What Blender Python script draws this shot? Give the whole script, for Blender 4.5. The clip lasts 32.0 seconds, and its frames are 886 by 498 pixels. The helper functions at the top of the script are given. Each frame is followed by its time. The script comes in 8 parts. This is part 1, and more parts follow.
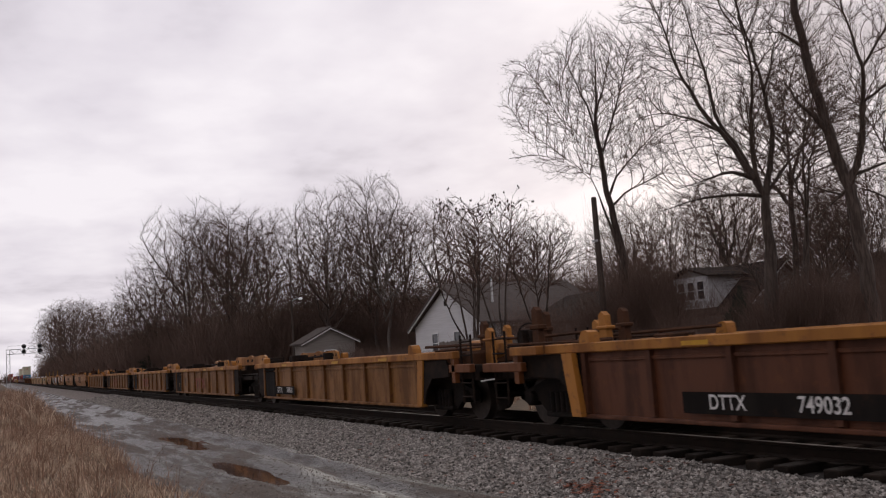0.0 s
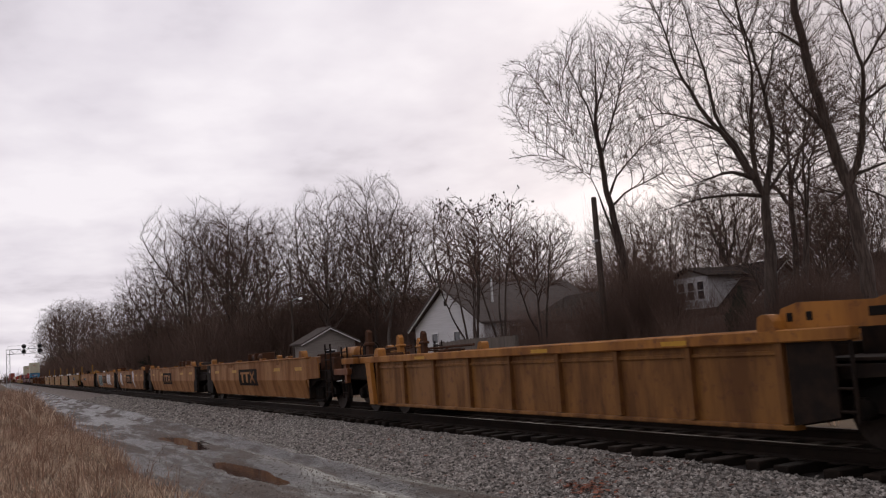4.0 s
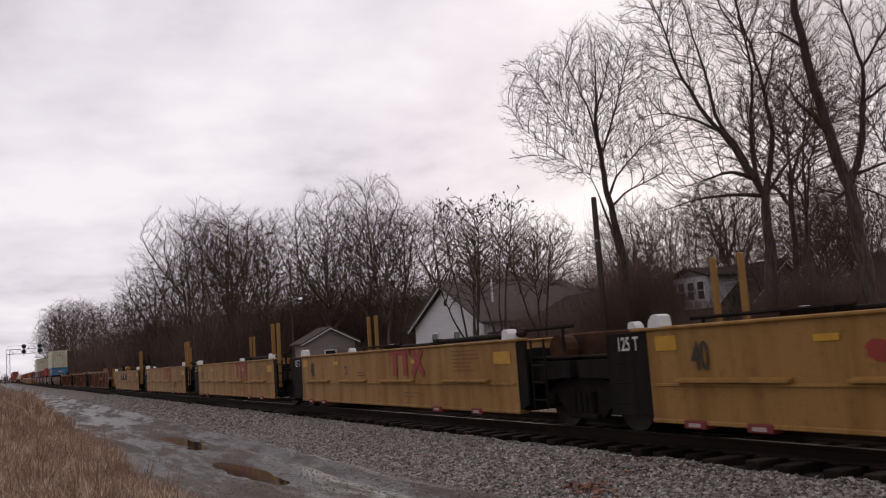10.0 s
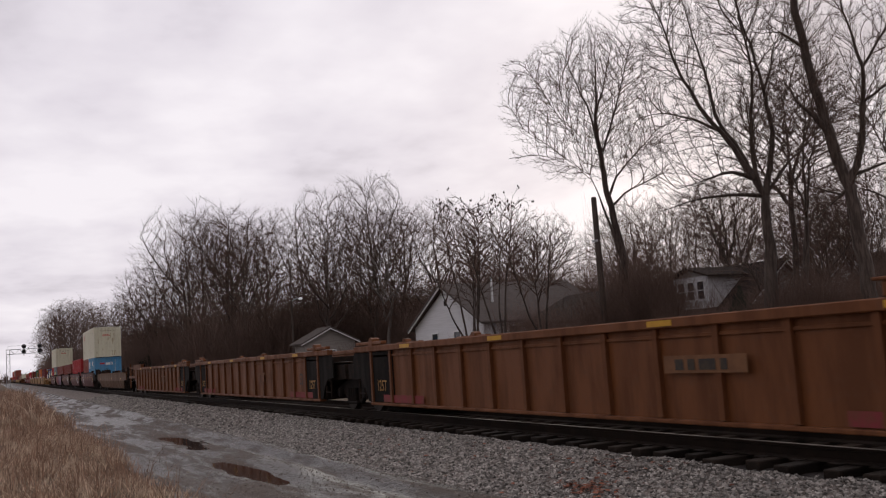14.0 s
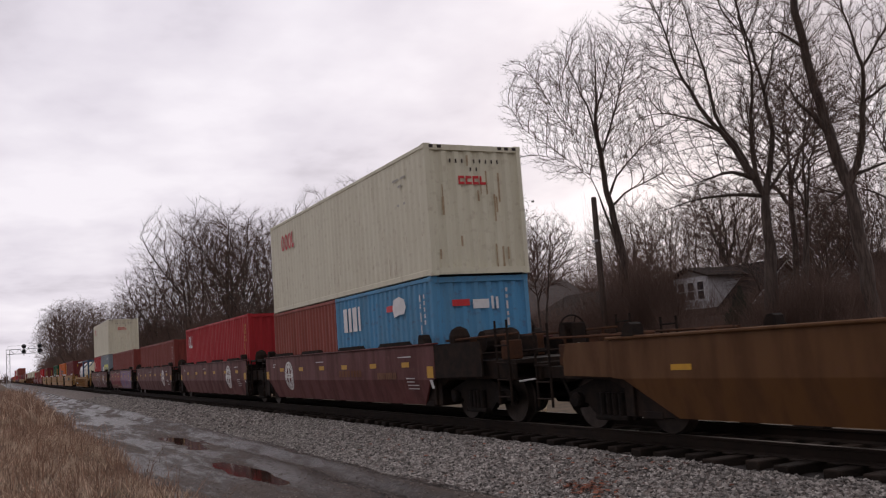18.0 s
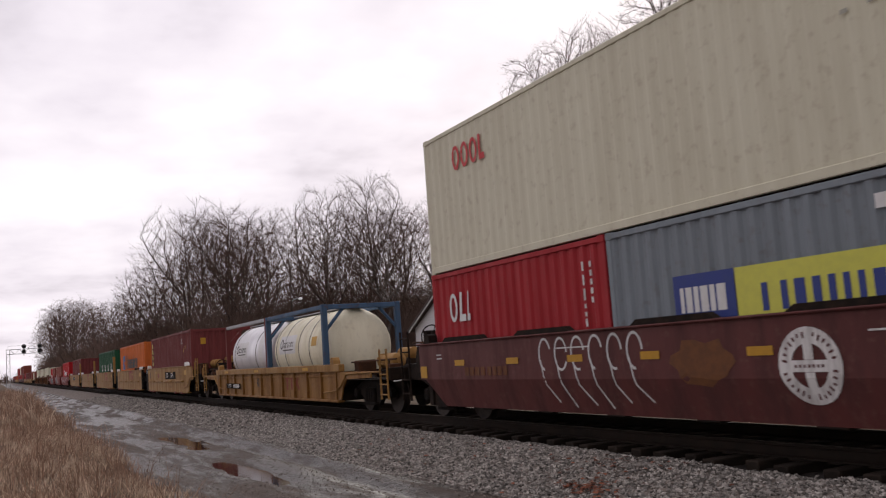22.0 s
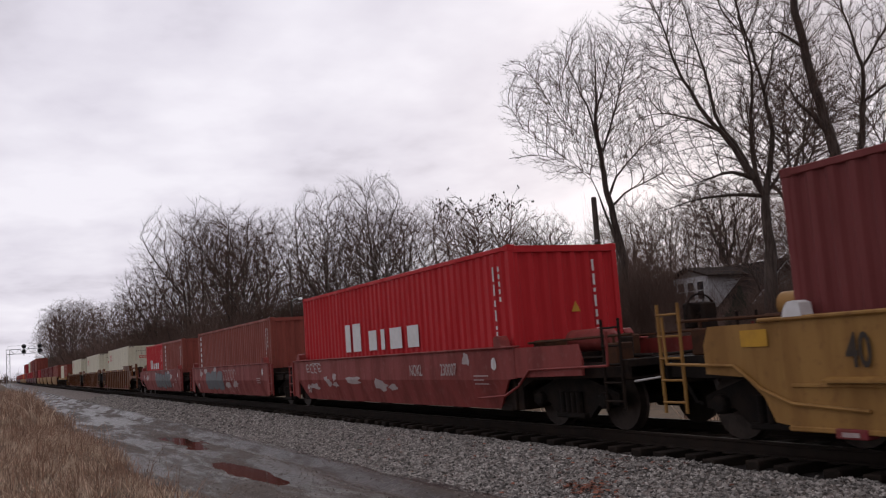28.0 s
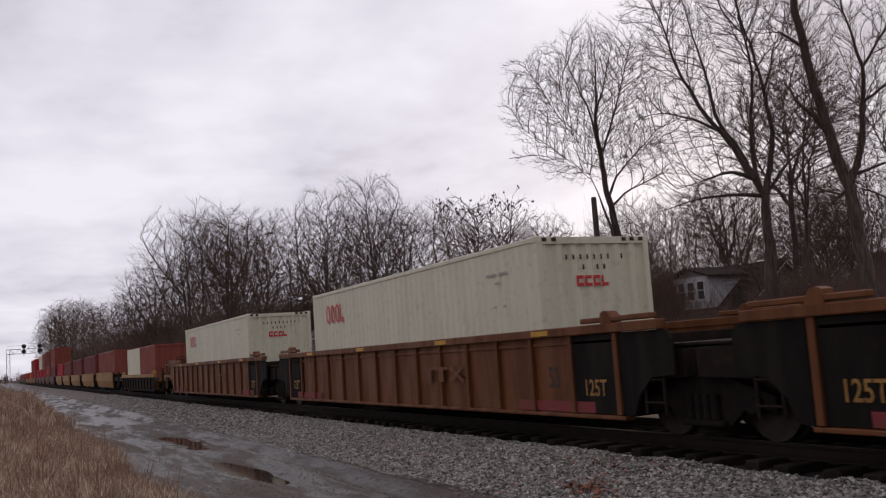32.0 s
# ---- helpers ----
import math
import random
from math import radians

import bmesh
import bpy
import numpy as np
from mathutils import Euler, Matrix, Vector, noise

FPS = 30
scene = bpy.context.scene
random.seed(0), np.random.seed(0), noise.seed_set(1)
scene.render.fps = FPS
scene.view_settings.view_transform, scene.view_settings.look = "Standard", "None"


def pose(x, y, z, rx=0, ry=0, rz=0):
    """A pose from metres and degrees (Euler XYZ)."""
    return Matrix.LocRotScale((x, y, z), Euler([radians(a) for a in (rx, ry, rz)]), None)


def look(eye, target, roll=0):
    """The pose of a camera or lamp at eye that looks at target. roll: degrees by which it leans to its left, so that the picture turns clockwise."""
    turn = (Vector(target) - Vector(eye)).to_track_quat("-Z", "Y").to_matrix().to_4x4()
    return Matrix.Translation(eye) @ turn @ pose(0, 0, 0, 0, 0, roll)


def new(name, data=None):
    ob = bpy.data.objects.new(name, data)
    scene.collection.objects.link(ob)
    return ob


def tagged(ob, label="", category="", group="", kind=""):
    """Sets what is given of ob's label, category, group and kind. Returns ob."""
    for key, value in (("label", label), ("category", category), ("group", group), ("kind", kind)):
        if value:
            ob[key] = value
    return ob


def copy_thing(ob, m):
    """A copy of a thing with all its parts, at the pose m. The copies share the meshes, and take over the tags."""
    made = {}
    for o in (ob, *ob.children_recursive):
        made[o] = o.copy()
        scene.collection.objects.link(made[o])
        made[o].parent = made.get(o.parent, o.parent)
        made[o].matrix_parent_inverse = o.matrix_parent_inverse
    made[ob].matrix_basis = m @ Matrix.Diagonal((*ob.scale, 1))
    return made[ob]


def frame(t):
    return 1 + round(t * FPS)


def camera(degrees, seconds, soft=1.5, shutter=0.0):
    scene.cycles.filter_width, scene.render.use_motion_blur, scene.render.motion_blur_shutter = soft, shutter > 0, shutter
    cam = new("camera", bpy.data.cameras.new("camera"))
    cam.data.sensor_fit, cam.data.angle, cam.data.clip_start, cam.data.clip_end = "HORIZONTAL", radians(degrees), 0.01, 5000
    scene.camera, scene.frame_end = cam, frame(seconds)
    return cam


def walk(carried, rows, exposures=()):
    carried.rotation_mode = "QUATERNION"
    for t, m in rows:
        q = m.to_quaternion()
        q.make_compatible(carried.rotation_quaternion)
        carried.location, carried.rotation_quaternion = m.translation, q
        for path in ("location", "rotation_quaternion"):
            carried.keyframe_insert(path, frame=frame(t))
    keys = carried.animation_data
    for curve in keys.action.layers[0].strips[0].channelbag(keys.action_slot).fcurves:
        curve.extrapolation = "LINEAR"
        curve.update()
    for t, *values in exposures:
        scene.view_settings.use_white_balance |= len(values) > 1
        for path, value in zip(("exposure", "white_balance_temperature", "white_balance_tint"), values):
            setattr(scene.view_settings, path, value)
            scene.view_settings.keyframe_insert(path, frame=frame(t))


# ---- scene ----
# Rail centre line is the X axis, rail top is z = 0, the train runs towards +X.
SECONDS = 32.0
SPEED = 18.55
EYE = (0.0, -9.515, 1.45)
YAW, TILT, LEAN = 26.924, 6.436, -4.086
AIM = (EYE[0] - math.cos(radians(YAW)) * math.cos(radians(TILT)) * 50,
       EYE[1] + math.sin(radians(YAW)) * math.cos(radians(TILT)) * 50,
       EYE[2] + math.sin(radians(TILT)) * 50)
cam = camera(53.0, SECONDS, 1.15, 0.06)
# the clip's camera brightens a little while the tall pale boxes pass, and drifts towards blue
TONES = ((0.0, 0.0, 6600, 8), (13.0, 0.0, 6600, 8), (17.9, 0.0, 6500, 9), (18.4, 0.18, 6680, 10), (19.0, 0.12, 6650, 10), (19.8, 0.0, 6450, 8), (21.3, 0.0, 6450, 8), (21.8, 0.22, 6650, 9),
         (22.2, 0.22, 6650, 9), (22.8, 0.0, 6450, 8), (25.0, 0.0, 6400, 8), (30.0, 0.0, 6330, 8), (SECONDS, -0.05, 6300, 8))
walk(cam, [(0.0, look(EYE, AIM, LEAN)), (SECONDS, look(EYE, AIM, LEAN))], TONES)

# ---- light: an overcast winter afternoon ----
world = bpy.data.worlds.new("overcast_sky")
scene.world = world
world.use_nodes = True


def build_sky():
    nt = world.node_tree
    nt.nodes.clear()
    n = nt.nodes.new
    out, bg = n("ShaderNodeOutputWorld"), n("ShaderNodeBackground")
    sky = n("ShaderNodeTexSky")
    sky.sky_type, sky.sun_disc = "NISHITA", False
    sky.sun_elevation, sky.sun_rotation = radians(16), radians(-45)
    sky.air_density, sky.dust_density = 1.2, 3.0
    dim = n("ShaderNodeMix")
    dim.data_type, dim.blend_type = "RGBA", "MULTIPLY"
    dim.inputs[0].default_value = 1.0
    dim.inputs[7].default_value = (SKY_DIM, SKY_DIM, SKY_DIM, 1)
    geo = n("ShaderNodeTexCoord")
    sep = n("ShaderNodeSeparateXYZ")
    up = n("ShaderNodeMath")
    up.operation = "MAXIMUM"
    up.inputs[1].default_value = 0.0
    add = n("ShaderNodeMath")
    add.operation = "ADD"
    add.inputs[1].default_value = 0.16
    dx, dy = n("ShaderNodeMath"), n("ShaderNodeMath")
    dx.operation = dy.operation = "DIVIDE"
    comb = n("ShaderNodeCombineXYZ")
    big, fine = n("ShaderNodeTexNoise"), n("ShaderNodeTexNoise")
    big.inputs["Scale"].default_value, big.inputs["Detail"].default_value = 0.85, 5.0
    big.inputs["Roughness"].default_value = 0.55
    fine.inputs["Scale"].default_value, fine.inputs["Detail"].default_value = 3.1, 6.0
    mixn = n("ShaderNodeMix")
    mixn.inputs[0].default_value = 0.3
    ramp = n("ShaderNodeValToRGB")
    ramp.color_ramp.elements[0].position, ramp.color_ramp.elements[0].color = 0.36, (0.55, 0.505, 0.575, 1)
    ramp.color_ramp.elements[1].position, ramp.color_ramp.elements[1].color = 0.60, (0.96, 0.905, 0.975, 1)
    mid = ramp.color_ramp.elements.new(0.47)
    mid.color = (0.80, 0.745, 0.83, 1)
    mix = n("ShaderNodeMix")
    mix.data_type = "RGBA"
    mix.inputs[0].default_value = 0.97
    link = nt.links.new
    link(geo.outputs["Generated"], sep.inputs[0])
    link(sep.outputs[2], up.inputs[0])
    link(up.outputs[0], add.inputs[0])
    for axis, d in ((0, dx), (1, dy)):
        link(sep.outputs[axis], d.inputs[0])
        link(add.outputs[0], d.inputs[1])
        link(d.outputs[0], comb.inputs[axis])
    link(comb.outputs[0], big.inputs["Vector"])
    link(comb.outputs[0], fine.inputs["Vector"])
    link(big.outputs["Fac"], mixn.inputs[2])
    link(fine.outputs["Fac"], mixn.inputs[3])
    link(mixn.outputs[0], ramp.inputs[0])
    link(sky.outputs[0], dim.inputs[6])
    link(dim.outputs[2], mix.inputs[6])
    link(ramp.outputs[0], mix.inputs[7])
    # the cloud deck is brightest round the hidden low sun and duller away from it
    dot, glow, lit = n("ShaderNodeVectorMath"), n("ShaderNodeValToRGB"), n("ShaderNodeMix")
    dot.operation = "DOT_PRODUCT"
    dot.inputs[1].default_value = SUN_WAY
    half = n("ShaderNodeMapRange")
    half.inputs[1].default_value, half.inputs[2].default_value = -1.0, 1.0
    glow.color_ramp.interpolation = "EASE"
    glow.color_ramp.elements[0].position, glow.color_ramp.elements[0].color = 0.15, (SKY_BACK, SKY_BACK, SKY_BACK, 1)
    glow.color_ramp.elements[1].position, glow.color_ramp.elements[1].color = 0.92, (1.0, 1.0, 1.0, 1)
    lit.data_type, lit.blend_type = "RGBA", "MULTIPLY"
    lit.inputs[0].default_value = 1.0
    link(geo.outputs["Generated"], dot.inputs[0])
    link(dot.outputs["Value"], half.inputs[0])
    link(half.outputs[0], glow.inputs[0])
    link(mix.outputs[2], lit.inputs[6])
    link(glow.outputs[0], lit.inputs[7])
    link(lit.outputs[2], bg.inputs["Color"])
    bg.inputs["Strength"].default_value = SKY_STRENGTH
    link(bg.outputs[0], out.inputs[0])


SUN_WAY = (-0.79, 0.51, 0.34)
SKY_DIM, SKY_STRENGTH, SKY_BACK = 0.1, 0.98, 0.62
build_sky()
sun_data = bpy.data.lights.new("sun", "SUN")
sun_data.energy, sun_data.angle, sun_data.color = 0.5, radians(25), (1.0, 0.95, 0.88)
sun = new("sun", sun_data)
sun.matrix_world = look((-79, 51, 34), (0, 0, 0))


# ---- materials ----
def mat(name, base, rough=0.6, metal=0.0, second=None, scale=3.0, amount=0.5, stretch=(1, 1, 1), bump=0.0, bump_scale=40.0,
        speck=None, speck_scale=25.0, speck_amount=0.35, vary=0.0, rough_second=None, detail=6.0, lo=0.42, hi=0.62, gloss=0.3):
    """Two colours mixed by a large noise, a third by a small one, fine relief, and a random shade per object."""
    m = bpy.data.materials.new(name)
    m.use_nodes = True
    nt = m.node_tree
    n, link = nt.nodes.new, nt.links.new
    bsdf = nt.nodes["Principled BSDF"]
    bsdf.inputs["Roughness"].default_value, bsdf.inputs["Metallic"].default_value = rough, metal
    bsdf.inputs["Specular IOR Level"].default_value = gloss
    tc, mp = n("ShaderNodeTexCoord"), n("ShaderNodeMapping")
    mp.inputs["Scale"].default_value = stretch
    link(tc.outputs["Object"], mp.inputs[0])
    colour = n("ShaderNodeRGB")
    colour.outputs[0].default_value = (*base, 1)
    last = colour.outputs[0]

    def blend(colour_b, nscale, low, high, power, vector):
        nonlocal last
        tex, ramp, mx = n("ShaderNodeTexNoise"), n("ShaderNodeMapRange"), n("ShaderNodeMix")
        tex.inputs["Scale"].default_value, tex.inputs["Detail"].default_value = nscale, detail
        tex.inputs["Roughness"].default_value = 0.62
        ramp.inputs[1].default_value, ramp.inputs[2].default_value = low, high
        ramp.inputs[4].default_value = power
        mx.data_type = "RGBA"
        mx.inputs[7].default_value = (*colour_b, 1)
        link(vector, tex.inputs["Vector"])
        link(tex.outputs["Fac"], ramp.inputs[0])
        link(ramp.outputs[0], mx.inputs[0])
        link(last, mx.inputs[6])
        last = mx.outputs[2]
        return ramp.outputs[0]

    fac = None
    if second:
        fac = blend(second, scale, lo, hi, amount, mp.outputs[0])
    if speck:
        blend(speck, speck_scale, 0.55, 0.68, speck_amount, tc.outputs["Object"])
    if vary:
        info, mr, hsv = n("ShaderNodeObjectInfo"), n("ShaderNodeMapRange"), n("ShaderNodeHueSaturation")
        mr.inputs[3].default_value, mr.inputs[4].default_value = 1 - vary, 1 + vary
        link(info.outputs["Random"], mr.inputs[0])
        link(mr.outputs[0], hsv.inputs["Value"])
        link(last, hsv.inputs["Color"])
        last = hsv.outputs[0]
    link(last, bsdf.inputs["Base Color"])
    if fac and rough_second is not None:
        rr = n("ShaderNodeMapRange")
        rr.inputs[2].default_value = max(amount, 0.01)
        rr.inputs[3].default_value, rr.inputs[4].default_value = rough, rough_second
        link(fac, rr.inputs[0])
        link(rr.outputs[0], bsdf.inputs["Roughness"])
    if bump:
        tex, bp = n("ShaderNodeTexNoise"), n("ShaderNodeBump")
        tex.inputs["Scale"].default_value, tex.inputs["Detail"].default_value = bump_scale, 4.0
        bp.inputs["Strength"].default_value, bp.inputs["Distance"].default_value = min(bump, 1.0), 0.02
        link(tc.outputs["Object"], tex.inputs["Vector"])
        link(tex.outputs["Fac"], bp.inputs["Height"])
        link(bp.outputs[0], bsdf.inputs["Normal"])
    return m


STREAK = (1.0, 1.0, 0.18)


def paint(name, base, dirt, rough=0.55, amount=0.55, scale=2.6, rust=(0.11, 0.045, 0.02), rust_amount=0.45, vary=0.05, gloss=0.25):
    return mat(name, base, rough, 0.0, dirt, scale, amount, STREAK, 0.06, 60, rust, 7.0, rust_amount, vary, rough_second=0.75, gloss=gloss)


M = {
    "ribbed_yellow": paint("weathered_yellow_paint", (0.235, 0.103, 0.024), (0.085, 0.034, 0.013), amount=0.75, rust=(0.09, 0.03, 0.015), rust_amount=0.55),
    "gold_panel": paint("dull_golden_paint", (0.27, 0.132, 0.030), (0.15, 0.064, 0.019), amount=0.65, rust=(0.10, 0.036, 0.016), rust_amount=0.4),
    # brighter copy of the side yellow: light on the top chord put into the colour
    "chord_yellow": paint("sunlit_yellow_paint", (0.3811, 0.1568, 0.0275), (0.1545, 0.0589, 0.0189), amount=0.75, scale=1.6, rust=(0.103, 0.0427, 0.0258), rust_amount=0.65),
    "smooth_orange": paint("faded_orange_yellow_paint", (0.31, 0.133, 0.030), (0.15, 0.056, 0.016), amount=0.8, scale=1.7, rust=(0.12, 0.042, 0.014), rust_amount=0.55),
    "tan_yellow": paint("tan_yellow_paint", (0.315, 0.168, 0.045), (0.18, 0.088, 0.027), amount=0.55, rust_amount=0.3),
    "rust_orange": paint("rusty_orange_paint", (0.15, 0.050, 0.014), (0.062, 0.022, 0.009)),
    "brown_yellow": paint("brown_yellow_paint", (0.1081, 0.0456, 0.012), (0.0536, 0.0218, 0.0086)),
    "maroon": paint("maroon_car_paint", (0.108, 0.029, 0.026), (0.062, 0.026, 0.024), amount=0.6, rust=(0.16, 0.08, 0.065), rust_amount=0.3),
    # grime, and shade below the chord's overhang, both in the panel colour
    "brown_panel": paint("grimy_shaded_panel_paint", (0.10, 0.034, 0.015), (0.045, 0.018, 0.010), amount=0.8, rust=(0.13, 0.045, 0.016), rust_amount=0.5),
    "car_red": paint("faded_red_car_paint", (0.225, 0.036, 0.030), (0.12, 0.031, 0.026), rust=(0.32, 0.15, 0.13), rust_amount=0.22),
    "black_panel": paint("black_panel_paint", (0.0115, 0.0095, 0.0085), (0.024, 0.019, 0.016), rough=0.85, rust_amount=0.1, gloss=0.08),
    "dark_steel": mat("grimy_dark_steel", (0.0144, 0.0104, 0.0086), 0.85, 0.0, (0.035, 0.0209, 0.0138), 4, 0.6, bump=0.2, bump_scale=30, gloss=0.12),
    "truck_steel": mat("greasy_truck_steel", (0.0093, 0.0076, 0.0065), 0.85, 0.0, (0.0227, 0.0152, 0.0112), 5, 0.6, bump=0.25, bump_scale=25, gloss=0.12),
    "wheel_steel": mat("worn_wheel_steel", (0.0464, 0.0342, 0.0275), 0.55, 0.5, (0.0155, 0.0114, 0.0086), 6, 0.7),
    "rail_steel": mat("rail_steel", (0.018, 0.0125, 0.0095), 0.8, 0.0, (0.030, 0.019, 0.013), 3, 0.6, gloss=0.15),
    "rail_shine": mat("polished_rail_head", (0.1545, 0.1283, 0.1075), 0.6, 0.6, (0.0721, 0.0551, 0.043), 2, 0.5, (0.1, 1, 1)),
    "tie_wood": mat("creosoted_tie_wood", (0.017, 0.0125, 0.0095), 0.9, 0, (0.05, 0.034, 0.025), 9, 0.6, (0.5, 0.15, 1), 0.6, 30, vary=0.3, gloss=0.15),
    "ballast": mat("ballast_gravel", (0.1957, 0.1634, 0.1419), 0.9, 0, (0.0876, 0.0712, 0.0602), 14, 0.9, bump=1.0, bump_scale=18,
                   speck=(0.3502, 0.2945, 0.258), speck_scale=22, speck_amount=0.7),
    "stone": mat("broken_ballast_stone", (0.30, 0.276, 0.25), 0.88, 0, (0.10, 0.088, 0.078), 8, 0.6, bump=0.3, bump_scale=60),
    "faded_owner": mat("faded_brown_stencil_paint", (0.1236, 0.0475, 0.0189), 0.7, 0, (0.1751, 0.0684, 0.0224), 7, 0.7),
    "faded_red": mat("faded_red_stencil_paint", (0.206, 0.0427, 0.0258), 0.7, 0, (0.2266, 0.0808, 0.0258), 7, 0.6),
    "dull_plate": mat("dull_worn_plate_paint", (0.1751, 0.0808, 0.0344), 0.7, 0, (0.1133, 0.0475, 0.0215), 7, 0.6),
    "dull_maroon": mat("faded_crimson_patch_paint", (0.20, 0.028, 0.034), 0.7, 0, (0.13, 0.045, 0.024), 5, 0.7),
    "rusty_clutter": mat("rusty_brown_fittings", (0.0772, 0.0323, 0.0155), 0.8, 0, (0.0288, 0.0171, 0.0112), 4, 0.7, bump=0.2, bump_scale=30, gloss=0.15),
    "reflector": mat("yellow_reflector", (0.52, 0.28, 0.02), 0.5, 0, (0.36, 0.18, 0.02), 6, 0.5),
    "faint_mark": mat("worn_dark_stencil_paint", (0.1545, 0.076, 0.0258), 0.7, 0, (0.2472, 0.1283, 0.0387), 9, 0.6),
    "white_mark": mat("white_stencil_paint", (0.70, 0.68, 0.66), 0.6, 0, (0.35, 0.32, 0.30), 9, 0.6, STREAK),
    "black_mark": mat("black_stencil_paint", (0.0309, 0.0238, 0.0189), 0.6, 0, (0.0721, 0.0475, 0.0258), 9, 0.5),
    "red_mark": mat("red_stencil_paint", (0.30, 0.038, 0.030), 0.6, 0, (0.18, 0.04, 0.022), 8, 0.5),
    "cream": mat("cream_container_paint", (0.65, 0.62, 0.475), 0.55, 0, (0.52, 0.48, 0.35), 1.6, 0.6, STREAK, 0.05, 50, (0.22, 0.13, 0.06), 6, 0.22, lo=0.4, hi=0.7),
    "box_brown": paint("brown_container_paint", (0.255, 0.064, 0.045), (0.165, 0.045, 0.034), amount=0.5, rust_amount=0.25),
    "box_rust": paint("rust_red_container_paint", (0.2009, 0.0418, 0.031), (0.1339, 0.0323, 0.0258), amount=0.5, rust_amount=0.25),
    "box_red": paint("red_container_paint", (0.3708, 0.0209, 0.0275), (0.2472, 0.019, 0.0224), amount=0.45, rust_amount=0.12),
    "box_bright": paint("bright_red_container_paint", (0.4738, 0.0133, 0.0189), (0.3399, 0.0142, 0.0172), amount=0.4, rust_amount=0.06),
    "box_maroon": paint("maroon_container_paint", (0.17, 0.0342, 0.0327), (0.1185, 0.0285, 0.0267), amount=0.5, rust_amount=0.12),
    "box_blue": paint("blue_container_paint", (0.085, 0.27, 0.46), (0.13, 0.25, 0.34), amount=0.6, scale=1.4, rust_amount=0.35),
    "box_grey": paint("grey_container_paint", (0.22, 0.25, 0.275), (0.16, 0.18, 0.195), amount=0.45, rust_amount=0.2),
    "box_orange": paint("orange_container_paint", (0.5768, 0.1425, 0.0258), (0.3914, 0.0855, 0.0215), amount=0.45, rust_amount=0.25),
    "box_green": paint("green_container_paint", (0.010, 0.078, 0.032), (0.009, 0.055, 0.026), amount=0.45, rust_amount=0.12),
    "tank_cream": paint("cream_tank_cladding", (0.80, 0.745, 0.56), (0.62, 0.55, 0.38), rough=0.4, amount=0.5, rust_amount=0.12, gloss=0.5),
    "tank_silver": mat("brushed_tank_cladding", (0.78, 0.77, 0.79), 0.38, 0.4, (0.6, 0.59, 0.61), 2.5, 0.6, STREAK),
    "frame_blue": paint("blue_frame_paint", (0.055, 0.105, 0.18), (0.04, 0.07, 0.11)),
    "frame_red": paint("dark_red_frame_paint", (0.1648, 0.0285, 0.0258), (0.0927, 0.0238, 0.0215)),
    "logo_red": mat("red_logo_paint", (0.55, 0.03, 0.035), 0.5, 0, (0.45, 0.05, 0.045), 8, 0.4),
    "logo_blue": mat("blue_logo_paint", (0.03, 0.05, 0.22), 0.5, 0, (0.04, 0.06, 0.18), 8, 0.4),
    "logo_yellow": mat("yellow_logo_paint", (0.62, 0.60, 0.10), 0.5, 0, (0.5, 0.48, 0.1), 8, 0.4),
    "pale_mark": mat("faded_pale_stencil_paint", (0.42, 0.35, 0.33), 0.6, 0, (0.3, 0.2, 0.19), 9, 0.6),
    "panel_white": mat("white_panel_paint", (0.70, 0.69, 0.68), 0.5, 0, (0.55, 0.53, 0.5), 6, 0.4),
}


